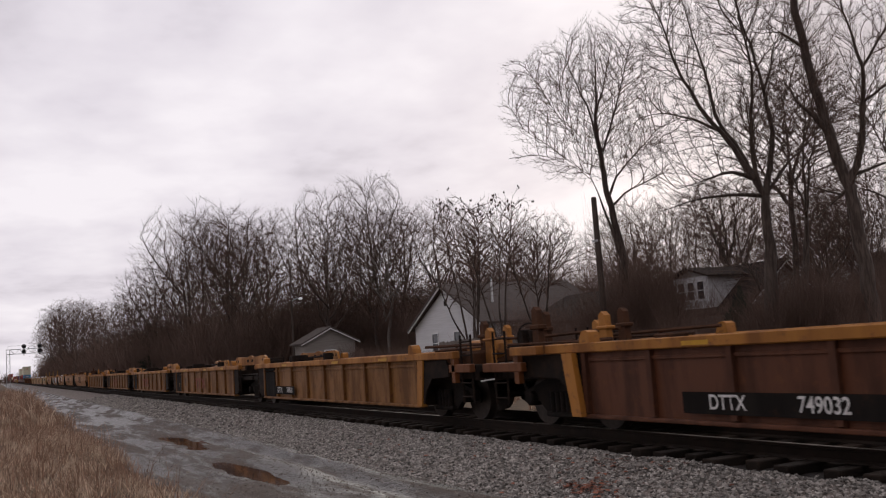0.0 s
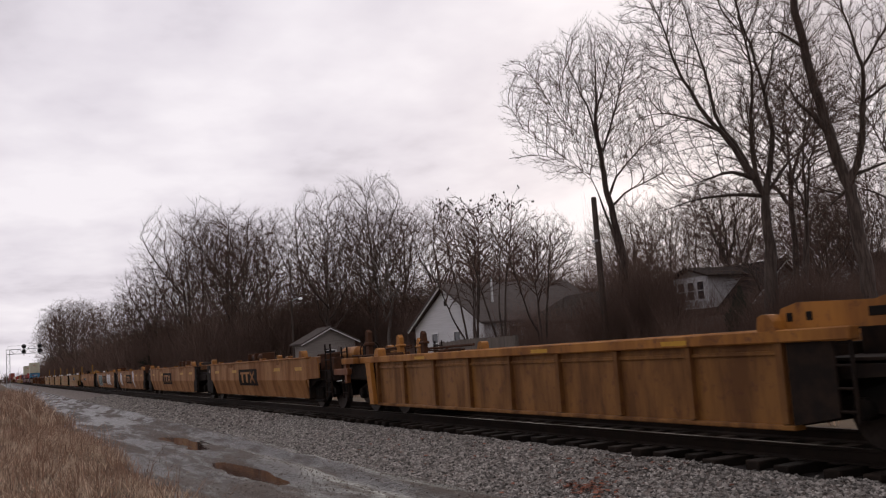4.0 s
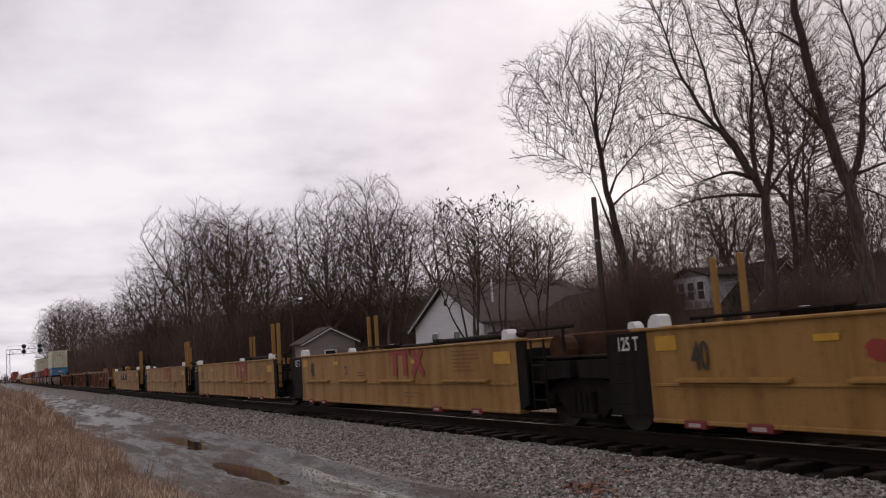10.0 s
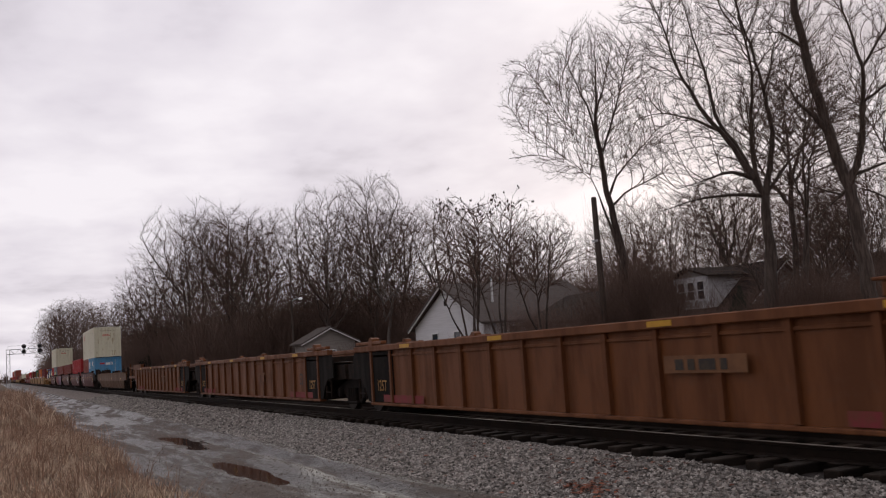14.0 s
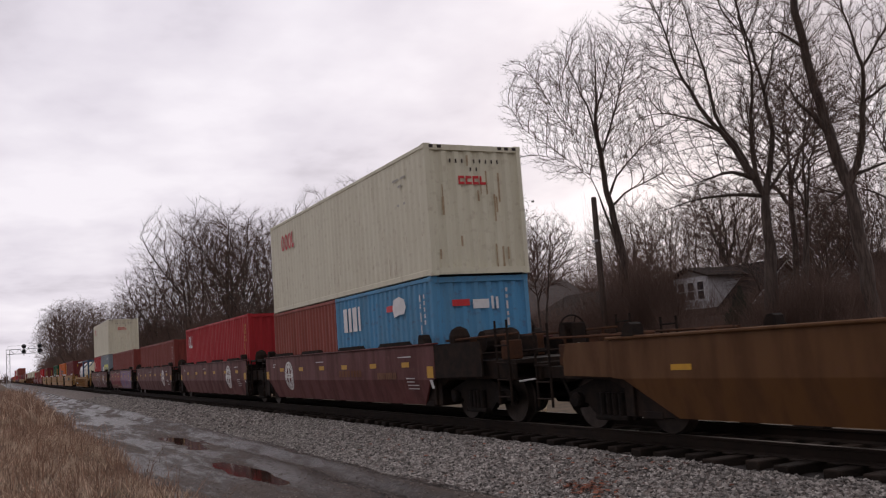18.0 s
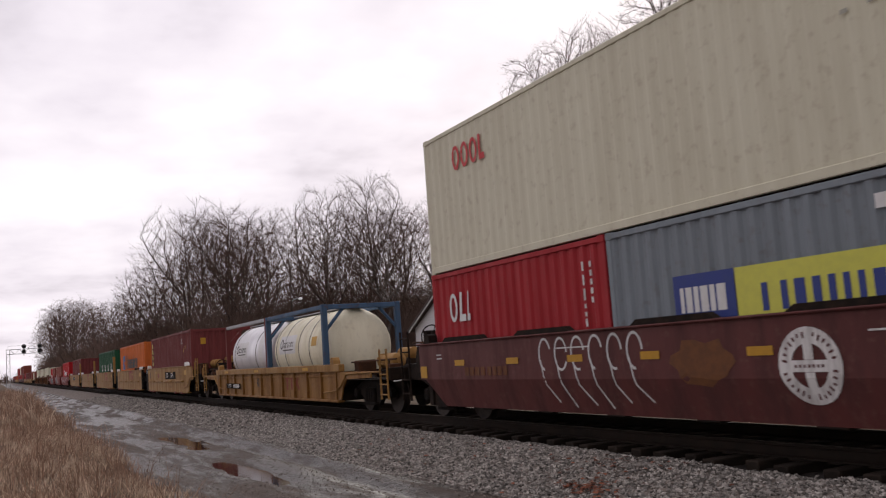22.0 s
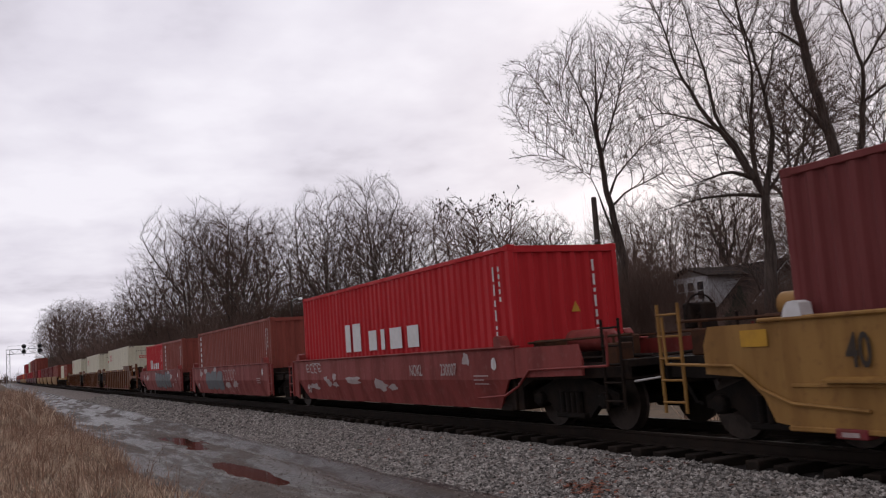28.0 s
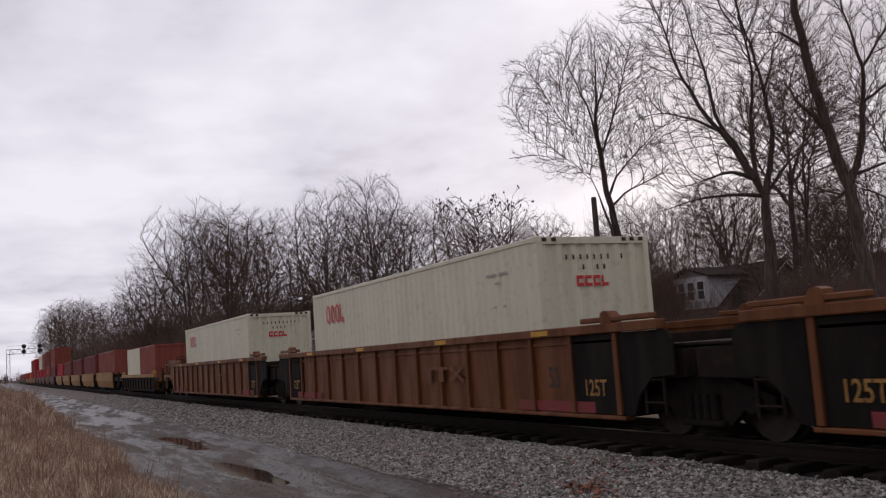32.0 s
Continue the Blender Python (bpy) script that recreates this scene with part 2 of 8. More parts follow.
# ---- mesh helpers ----
class Shape:
    """Collects corners and faces, then becomes one mesh."""

    def __init__(self):
        self.v, self.f = [], []

    def add(self, verts, faces):
        k = len(self.v)
        self.v.extend(verts)
        self.f.extend([tuple(i + k for i in f) for f in faces])
        return self

    def box(self, x0, x1, y0, y1, z0, z1, b=0.0):
        if b <= 0:
            return self.add([(x, y, z) for x in (x0, x1) for y in (y0, y1) for z in (z0, z1)],
                            [(0, 1, 3, 2), (4, 6, 7, 5), (0, 4, 5, 1), (2, 3, 7, 6), (0, 2, 6, 4), (1, 5, 7, 3)])
        v, index = [], {}
        ends = ((x0, x1), (y0, y1), (z0, z1))
        for c in range(8):
            bits = (c >> 2 & 1, c >> 1 & 1, c & 1)
            for axis in range(3):
                p = [ends[a][bits[a]] + (0 if a == axis else (b if bits[a] == 0 else -b)) for a in range(3)]
                index[bits, axis] = len(v)
                v.append(tuple(p))
        f = []
        for axis in range(3):
            o = [a for a in range(3) if a != axis]
            for side in (0, 1):
                ring = []
                for i, j in ((0, 0), (1, 0), (1, 1), (0, 1)):
                    bits = [0, 0, 0]
                    bits[axis], bits[o[0]], bits[o[1]] = side, i, j
                    ring.append(index[tuple(bits), axis])
                f.append(tuple(ring))
            for i in (0, 1):
                for j in (0, 1):
                    ends2 = []
                    for k in (0, 1):
                        bits = [0, 0, 0]
                        bits[axis], bits[o[0]], bits[o[1]] = k, i, j
                        ends2.append(tuple(bits))
                    f.append((index[ends2[0], o[0]], index[ends2[0], o[1]], index[ends2[1], o[1]], index[ends2[1], o[0]]))
        for c in range(8):
            bits = (c >> 2 & 1, c >> 1 & 1, c & 1)
            f.append(tuple(index[bits, a] for a in range(3)))
        return self.add(v, f)

    def prism(self, outline, a0, a1, axis="x"):
        """A closed outline swept along an axis. x: outline is (y, z); y: (x, z); z: (x, y)."""
        def at(p, a):
            return (a, p[0], p[1]) if axis == "x" else (p[0], a, p[1]) if axis == "y" else (p[0], p[1], a)
        n = len(outline)
        v = [at(p, a0) for p in outline] + [at(p, a1) for p in outline]
        f = [(i, (i + 1) % n, n + (i + 1) % n, n + i) for i in range(n)]
        return self.add(v, f + [tuple(range(n))[::-1], tuple(range(n, 2 * n))])

    def rod(self, p, q, r, n=8, r2=None, caps=True):
        p, q = Vector(p), Vector(q)
        d = (q - p).normalized()
        side = d.cross(Vector((0, 0, 1)) if abs(d.z) < 0.9 else Vector((1, 0, 0))).normalized()
        other = d.cross(side)
        v = []
        for c, rr in ((p, r), (q, r if r2 is None else r2)):
            for i in range(n):
                a = 2 * math.pi * i / n
                v.append(tuple(c + side * math.cos(a) * rr + other * math.sin(a) * rr))
        f = [(i, (i + 1) % n, n + (i + 1) % n, n + i) for i in range(n)]
        return self.add(v, f + ([tuple(range(n))[::-1], tuple(range(n, 2 * n))] if caps else []))

    def lathe(self, c, axis, stations, n=16):
        """Rings (distance along axis, radius) round an axis through c."""
        rings = []
        for a, r in stations:
            ring = []
            for i in range(n):
                t = 2 * math.pi * i / n
                o = (r * math.cos(t), r * math.sin(t))
                p = (a, *o) if axis == "x" else (o[0], a, o[1]) if axis == "y" else (*o, a)
                ring.append((c[0] + p[0], c[1] + p[1], c[2] + p[2]))
            rings.append(ring)
        v = [p for ring in rings for p in ring]
        f = []
        for k in range(len(rings) - 1):
            for i in range(n):
                j = (i + 1) % n
                f.append((k * n + i, k * n + j, (k + 1) * n + j, (k + 1) * n + i))
        m = (len(rings) - 1) * n
        return self.add(v, f + [tuple(range(n))[::-1], tuple(range(m, m + n))])

    def mesh(self, name, material, smooth=False):
        me = bpy.data.meshes.new(name)
        me.from_pydata(self.v, [], self.f)
        for m in (material if isinstance(material, list) else [material]):
            me.materials.append(m)
        bm = bmesh.new()
        bm.from_mesh(me)
        bmesh.ops.recalc_face_normals(bm, faces=bm.faces)
        bm.to_mesh(me)
        bm.free()
        if smooth:
            me.shade_smooth()
            me.set_sharp_from_angle(angle=radians(40))
        return me


MESHES = {}


def shared(key, build, material, smooth=False):
    """One mesh for all pieces with the same key."""
    k = (key, material.name)
    if k not in MESHES:
        s = Shape()
        build(s)
        MESHES[k] = s.mesh(key if isinstance(key, str) else str(key[0]), material, smooth)
    return MESHES[k]


def piece(name, mesh, parent, at=(0, 0, 0), label="", turn=None):
    ob = new(name, mesh)
    ob.parent = parent
    ob.matrix_basis = Matrix.Translation(at) @ (turn if turn is not None else Matrix.Identity(4))
    if label:
        ob["label"] = label
    if name in ("code_block", "hazard_dashes", "stencil_block", "rust_streaking", "emblem_bars"):
        ob["kind"] = "stuff"
    return ob


def part(name, shape, material, parent, label="", smooth=False):
    return piece(name, shape.mesh(name, material, smooth), parent, (0, 0, 0), label)


def thing(name, label, category, group="", kind="", at=(0, 0, 0)):
    ob = new(name)
    ob.empty_display_size = 0.2
    ob.location = at
    return tagged(ob, label, category, group, kind)


def grid_mesh(name, xs, ys, height, material):
    nx, ny = len(xs), len(ys)
    v = [(x, y, height(x, y)) for x in xs for y in ys]
    f = [(i * ny + j, (i + 1) * ny + j, (i + 1) * ny + j + 1, i * ny + j + 1) for i in range(nx - 1) for j in range(ny - 1)]
    me = bpy.data.meshes.new(name)
    me.from_pydata(v, [], f)
    me.materials.append(material)
    me.shade_smooth()
    return me


# ---- ground ----
def ramp(v, a, b, za, zb):
    t = min(1.0, max(0.0, (v - a) / (b - a)))
    t = t * t * (3 - 2 * t)
    return za + (zb - za) * t


def nz(x, y, s, k=0.0):
    return noise.noise(Vector((x * s, y * s, k)))


def ground_height(x, y):
    if y < -6.9:
        z = ramp(y, -6.9, -8.4, -0.46, -0.26) + 0.05 * nz(x, y, 0.5)
    elif y < 4.2:
        z = -0.62
    else:
        z = ramp(y, 4.2, 9, -0.62, -0.42) + ramp(y, 12, 60, 0, 0.5) + 0.08 * nz(x, y, 0.3)
    return z


PUDDLES = ((-24.6, -5.1, 3.0, 0.22), (-16.4, -5.5, 1.7, 0.3), (-15.6, -3.86, 2.2, 0.1))
WATER_Z = -0.508


def road_height(x, y):
    z = -0.46 + 0.03 * nz(x, y, 0.35, 2) + 0.026 * nz(x * 0.6, y, 1.9, 5) + 0.012 * nz(x, y, 5, 9)
    for rut, deep, wide in ((-4.45, 0.075, 0.2), (-4.1, -0.04, 0.16), (-5.5, 0.03, 0.3), (-6.25, 0.055, 0.24)):
        z -= deep * math.exp(-((y - rut - 0.16 * nz(x, 0, 0.22, rut)) / wide) ** 2)
    for px, py, a, b in PUDDLES:
        d = ((x - px) / a) ** 2 + ((y - py - 0.12 * nz(x, 0, 0.5, px)) / b) ** 2
        z -= 0.085 * math.exp(-d * 0.8)
    return z + ramp(y, -6.6, -7.2, 0, 0.05)


def ballast_height(x, y):
    a = abs(y)
    if a < 1.75:
        z = ramp(a, 1.2, 1.7, -0.30, -0.225) + 0.05 * nz(x, y, 1.9, 6) * ramp(a, 0.9, 1.3, 0, 1)
    else:
        z = ramp(a, 1.65, 4.1, -0.224, -0.50)
    return z + 0.018 * nz(x, y, 2.2, 3) + 0.012 * nz(x, y, 7, 4)


def steps(a, b, first, grow):
    out, x, d = [a], a, first
    while (x > b) if b < a else (x < b):
        x = x - d if b < a else x + d
        out.append(max(x, b) if b < a else min(x, b))
        d *= grow
    return out


M["field"] = mat("damp_winter_soil", (0.135, 0.095, 0.058), 0.95, 0, (0.075, 0.058, 0.042), 0.8, 0.8, bump=0.7, bump_scale=14,
                 speck=(0.20, 0.145, 0.08), speck_scale=9, speck_amount=0.6)
M["road"] = mat("wet_gravel_mud", (0.088, 0.069, 0.058), 0.92, 0, (0.021, 0.0145, 0.011), 1.1, 0.97, (0.3, 1.5, 1), 1.0, 16,
                (0.20, 0.17, 0.15), 11, 0.7, rough_second=0.3, lo=0.40, hi=0.55, gloss=0.16)
M["water"] = mat("muddy_puddle_water", (0.040, 0.021, 0.015), 0.07, 0, (0.028, 0.016, 0.012), 1.0, 0.5, gloss=0.5)

gx = [-2600, -1800, -1300, -900, -650] + steps(-500, -60, 22, 1.0) + [-50 + 2.5 * i for i in range(27)] + [20, 30, 45, 70, 110, 180, 320, 700, 1500]
gx = sorted(set(gx))
gy = [-2200, -900, -400, -180, -90, -50, -30, -20, -14, -11, -10, -9.4, -8.9, -8.4, -7.9, -7.5, -7.2, -6.9, -6.7, -5, 0, 4, 5, 6, 8, 10, 13, 17, 22, 30, 42, 60, 90, 150, 300, 700, 2200]
tagged(new("ground", grid_mesh("ground", gx, gy, ground_height, M["field"])), "brown winter field soil beside the railway", "ground", kind="structure")
rx = [-3.0 + 0.2 * i for i in range(-250, 60)]
rx = sorted(set([-900, -600, -400, -250, -160, -110, -80, -65] + rx + [12, 20, 40, 90, 200]))
ry = [-7.3 + 0.11 * i for i in range(33)]
tagged(new("road", grid_mesh("road", rx, ry, road_height, M["road"])), "wet rutted gravel track road beside the ballast", "road", kind="structure")
# oil stains, with the shade under the train painted into the same dark colour
M["oily_shaded"] = mat("oil_stained_shaded_ballast", (0.030, 0.024, 0.020), 0.9, 0, (0.016, 0.0125, 0.0105), 9, 0.8, bump=1.0, bump_scale=20, speck=(0.07, 0.06, 0.052), speck_scale=24, speck_amount=0.4)
tagged(new("track_bed", grid_mesh("track_bed", rx, [-1.26 + 0.21 * i for i in range(13)], lambda x, y: ballast_height(x, y) + 0.006, M["oily_shaded"])), "oil-stained ballast between the rails, darkened by painted train shade", "ballast", kind="structure")
by = [-4.05 + 0.135 * i for i in range(21)] + [-1.2, 0, 1.2] + [1.35 + 0.3 * i for i in range(10)]
tagged(new("ballast_bed", grid_mesh("ballast_bed", rx, by, ballast_height, M["ballast"])), "grey crushed stone ballast bed", "ballast", kind="structure")
for k, (px, py, a, b) in enumerate(PUDDLES):
    s = Shape()
    ring = [(px + 1.35 * a * math.cos(2 * math.pi * i / 28), py + 1.9 * b * math.sin(2 * math.pi * i / 28), WATER_Z - 0.004 * (k % 2)) for i in range(28)]
    s.add(ring, [tuple(range(28))])
    tagged(new("puddle", s.mesh("puddle", M["water"])), "shallow brown muddy puddle on the road", "puddle", "puddles", "structure")


# ---- ballast stones ----
def stones(name, count, xr, yr, size, seed, height=ballast_height, material="stone", label="loose broken grey ballast stones"):
    rng = np.random.default_rng(seed)
    base = np.array([(1, 0, 0), (-1, 0, 0), (0, 1, 0), (0, -1, 0), (0, 0, 1), (0, 0, -1)], float)
    tri = np.array([(4, 0, 2), (4, 2, 1), (4, 1, 3), (4, 3, 0), (5, 2, 0), (5, 1, 2), (5, 3, 1), (5, 0, 3)])
    x = xr[0] + (xr[1] - xr[0]) * rng.random(count) ** 1.0
    y = rng.uniform(*yr, count)
    r = size * rng.uniform(0.6, 1.35, count)
    z = np.array([height(a, b) for a, b in zip(x, y)]) + r * 0.25
    v = base[None] * rng.uniform(0.55, 1.25, (count, 6, 1)) + rng.normal(0, 0.22, (count, 6, 3))
    v = v * r[:, None, None]
    ang = rng.uniform(0, 6.283, (count, 2))
    for k, (i, j) in enumerate(((0, 1), (1, 2))):
        c, s_ = np.cos(ang[:, k])[:, None], np.sin(ang[:, k])[:, None]
        a, b = v[:, :, i].copy(), v[:, :, j].copy()
        v[:, :, i], v[:, :, j] = a * c - b * s_, a * s_ + b * c
    v[:, :, 2] *= 0.8
    v += np.stack([x, y, z], 1)[:, None]
    f = (tri[None] + (np.arange(count) * 6)[:, None, None]).reshape(-1, 3)
    me = bpy.data.meshes.new(name)
    me.from_pydata(v.reshape(-1, 3).tolist(), [], f.tolist())
    me.materials.append(M[material])
    return tagged(new(name, me), label, "stones", kind="stuff")


def island_vary(m, lo, hi):
    """A random shade for each loose piece of a joined mesh."""
    nt = m.node_tree
    bsdf = nt.nodes["Principled BSDF"]
    src = bsdf.inputs["Base Color"].links[0].from_socket
    geo, mr, hsv = nt.nodes.new("ShaderNodeNewGeometry"), nt.nodes.new("ShaderNodeMapRange"), nt.nodes.new("ShaderNodeHueSaturation")
    mr.inputs[3].default_value, mr.inputs[4].default_value = lo, hi
    nt.links.new(geo.outputs["Random Per Island"], mr.inputs[0])
    nt.links.new(mr.outputs[0], hsv.inputs["Value"])
    nt.links.new(src, hsv.inputs["Color"])
    nt.links.new(hsv.outputs[0], bsdf.inputs["Base Color"])


island_vary(M["stone"], 0.3, 1.8)
stones("ballast_stones", 40000, (-26, -4.5), (-4.15, -1.34), 0.027, 1)
stones("ballast_stones", 500, (-26, -4.5), (-1.42, -1.1), 0.02, 4)
stones("ballast_stones", 13000, (-75, -26), (-4.15, -1.3), 0.042, 2)

M["pebble"] = mat("muddy_road_pebbles", (0.23, 0.195, 0.17), 0.85, 0, (0.10, 0.08, 0.068), 8, 0.6, gloss=0.2)
island_vary(M["pebble"], 0.6, 1.6)
stones("road_pebbles", 8000, (-34, -6), (-6.9, -3.8), 0.012, 3, road_height, "pebble", "small muddy pebbles on the road")

M["leaf_litter"] = mat("wet_russet_leaves", (0.20, 0.065, 0.032), 0.7, 0, (0.09, 0.030, 0.018), 3, 0.7, gloss=0.3)
island_vary(M["leaf_litter"], 0.5, 1.6)


def leaf_litter(count, x, y, spread, seed):
    """Curled fallen leaves strewn on the stones."""
    r = random.Random(seed)
    s = Shape()
    for i in range(count):
        cx, cy, a, l = r.gauss(x, spread[0]), r.gauss(y, spread[1]), r.uniform(0, 6.28), r.uniform(0.03, 0.06)
        z = ballast_height(cx, cy) + r.uniform(0.012, 0.03)
        c, d = math.cos(a) * l, math.sin(a) * l
        up = [r.uniform(0, 0.025) for _ in range(4)]
        s.add([(cx + c, cy + d, z + up[0]), (cx - d * 0.6, cy + c * 0.6, z + up[1]), (cx - c, cy - d, z + up[2]), (cx + d * 0.6, cy - c * 0.6, z + up[3])], [(0, 1, 3), (1, 2, 3)])
    return tagged(new("leaf_litter", s.mesh("leaf_litter", M["leaf_litter"])), "wet russet leaves fallen on the ballast", "leaves", kind="stuff")


leaf_litter(60, -9.9, -2.2, (0.55, 0.35), 1)
leaf_litter(110, -9.3, -3.05, (0.28, 0.13), 2)
leaf_litter(90, -14.0, -2.6, (4.0, 0.7), 3)

# ---- track ----
TIE = 0.562
track = thing("railway_track", "single railway track on dark wooden ties", "track", kind="structure")
for yc, nm in ((-0.7525, "rail"), (0.7525, "rail")):
    s = Shape()
    web = [(-0.075, -0.18), (0.075, -0.18), (0.07, -0.165), (0.012, -0.145), (0.012, -0.045), (0.036, -0.035), (0.036, -0.003), (-0.036, -0.003), (-0.036, -0.035), (-0.012, -0.045), (-0.012, -0.145), (-0.07, -0.165)]
    s.prism([(yc + a, b) for a, b in web], -900, 200)
    rail = part(nm, s, M["rail_steel"], track)
    part("rail_head", Shape().prism([(yc - 0.03, -0.002), (yc + 0.03, -0.002), (yc + 0.026, 0.0015), (yc - 0.026, 0.0015)], -900, 200), M["rail_shine"], rail, "polished running surface")
tie_mesh = shared("tie", lambda s: s.box(-0.115, 0.115, -1.3, 1.3, -0.36, -0.182, 0.012), M["tie_wood"])
trng = random.Random(5)
for i in range(300):
    piece("tie", tie_mesh, track, (4.0 - TIE * i + trng.uniform(-0.03, 0.03), trng.uniform(-0.12, 0.12), trng.uniform(-0.012, 0.008)), turn=pose(0, 0, 0, 0, 0, trng.uniform(-1.5, 1.5)))
s = Shape()
for i in range(320):
    s.box(-164.6 - TIE * i - 0.115, -164.6 - TIE * i + 0.115, -1.3, 1.3, -0.36, -0.182)
far_ties = part("far_ties", s, M["tie_wood"], track)
far_ties["kind"] = "stuff"
plate_mesh = shared("tie_plate", lambda s: s.box(-0.09, 0.09, -0.17, 0.17, -0.184, -0.172, 0.003), M["rail_steel"])
for i in range(60):
    piece("tie_plate", plate_mesh, track, (-2.5 - TIE * i + 0.15, -0.7525, 0))


# ---- lettering and painted marks ----
def lettering(text, height, parent, at, material, label="", squeeze=1.0, spacing=1.0):
    """Flat letters on a side that faces -Y, centred at a point."""
    key = ("lettering", text, height, squeeze, spacing, material.name)
    if key not in MESHES:
        cu = bpy.data.curves.new("lettering", "FONT")
        cu.body, cu.size, cu.align_x, cu.align_y, cu.space_character, cu.offset = text, height * 1.38, "CENTER", "CENTER", spacing, height * 0.022
        ob = bpy.data.objects.new("lettering", cu)
        scene.collection.objects.link(ob)
        me = bpy.data.meshes.new_from_object(ob)
        bpy.data.objects.remove(ob)
        me.transform(Matrix.Diagonal((squeeze, 1, 1, 1)))
        me.materials.clear()
        me.materials.append(material)
        MESHES[key] = me
    return piece("lettering", MESHES[key], parent, at, label, pose(0, 0, 0, 90))


def flat(side, z):
    """The y of a car's near side at a height, by its profile."""
    if side == "smooth" and z < 0.85:
        return -1.45 + 0.15 * (0.85 - z) / 0.55
    return {"smooth": -1.45, "ledge": -1.45, "ribbed": -1.40, "box": -1.222}[side]


def sheet(s, rows, side, lift):
    """Adds a patch given by rows of (x, z) points, laid on the side."""
    n = len(rows[0])
    v = [(x, flat(side, z) - lift, z) for row in rows for x, z in row]
    f = [(k * n + i, k * n + i + 1, (k + 1) * n + i + 1, (k + 1) * n + i) for k in range(len(rows) - 1) for i in range(n - 1)]
    s.add(v, f)


def rect(s, x0, x1, z0, z1, side, lift, lean=0.0):
    zs = [z0, z1] if side != "smooth" or z0 >= 0.85 or z1 <= 0.85 else [z0, 0.85, z1]
    sheet(s, [[(x0 + lean * (z - z0), z), (x1 + lean * (z - z0), z)] for z in zs], side, lift)


def stroke(s, pts, w, side, lift):
    """A painted line through points, w wide."""
    fine = []
    for (x0, z0), (x1, z1) in zip(pts, pts[1:]):
        k = max(1, int(math.hypot(x1 - x0, z1 - z0) / 0.12))
        fine += [(x0 + (x1 - x0) * i / k, z0 + (z1 - z0) * i / k) for i in range(k)]
    fine.append(pts[-1])
    a, b = [], []
    for i, (x, z) in enumerate(fine):
        p, q = fine[max(0, i - 1)], fine[min(len(fine) - 1, i + 1)]
        dx, dz = q[0] - p[0], q[1] - p[1]
        l = math.hypot(dx, dz) or 1
        a.append((x - dz / l * w / 2, z + dx / l * w / 2))
        b.append((x + dz / l * w / 2, z - dx / l * w / 2))
    sheet(s, [a, b], side, lift)


def ring(s, x, z, rx, rz, w, side, lift, a0=0, a1=360, n=28):
    rows = []
    for k in (0, 1):
        rr = (rx - w * k, rz - w * k)
        rows.append([(x + rr[0] * math.cos(radians(a0 + (a1 - a0) * i / n)), z + rr[1] * math.sin(radians(a0 + (a1 - a0) * i / n))) for i in range(n + 1)])
    sheet(s, rows, side, lift)


def blob(s, x, z, rx, rz, side, lift, rng, n=18, rough=0.18, square=0.0):
    rad = [(1 + rng.uniform(-rough, rough)) / max(abs(math.cos(2 * math.pi * i / n)), abs(math.sin(2 * math.pi * i / n))) ** square for i in range(n)]
    rad.append(rad[0])
    rows = []
    for k in range(4):
        q = k / 3
        rows.append([(x + rx * q * rad[i] * math.cos(2 * math.pi * i / n), z + rz * q * rad[i] * math.sin(2 * math.pi * i / n)) for i in range(n + 1)])
    sheet(s, rows, side, lift)


def sign(name, parent, material, draw, label=""):
    s = Shape()
    draw(s)
    return part(name, s, material, parent, label)


def bars(s, x, z, widths, h, gap, side, lift, lean=0.0):
    """Plain blocks in a row, in place of writing; centred at x."""
    total = sum(widths) + gap * (len(widths) - 1)
    x0 = x - total / 2
    for w in widths:
        if w > 0.0:
            rect(s, x0, x0 + w, z - h / 2, z + h / 2, side, lift, lean)
        x0 += w + gap


def data_block(parent, x, z, side, material, seed, lines=4, width=0.9, name="stencil_block"):
    """Small unreadable writing as thin bars."""
    r = random.Random(seed)

    def draw(s):
        for i in range(lines):
            w = width * r.uniform(0.55, 1.0)
            rect(s, x, x + w, z - 0.075 * i, z - 0.075 * i + 0.022, side, 0.012 if side != "box" else 0.004)
    return sign(name, parent, material, draw)


GR = {k: mat(k + "_spray_paint", c, 0.6, 0, d, 5, 0.5) for k, c, d in (
    ("white", (0.62, 0.61, 0.60), (0.4, 0.39, 0.38)), ("grey", (0.13, 0.14, 0.15), (0.08, 0.085, 0.09)), ("teal", (0.075, 0.145, 0.135), (0.05, 0.09, 0.085)),
    ("purple", (0.19, 0.12, 0.22), (0.11, 0.07, 0.13)), ("pink", (0.28, 0.13, 0.18), (0.2, 0.10, 0.13)), ("blood", (0.20, 0.02, 0.03), (0.12, 0.015, 0.02)),
    ("bone", (0.36, 0.28, 0.16), (0.22, 0.16, 0.10)), ("black", (0.025, 0.025, 0.03), (0.04, 0.04, 0.04)), ("pale", (0.42, 0.36, 0.35), (0.3, 0.22, 0.21)))}


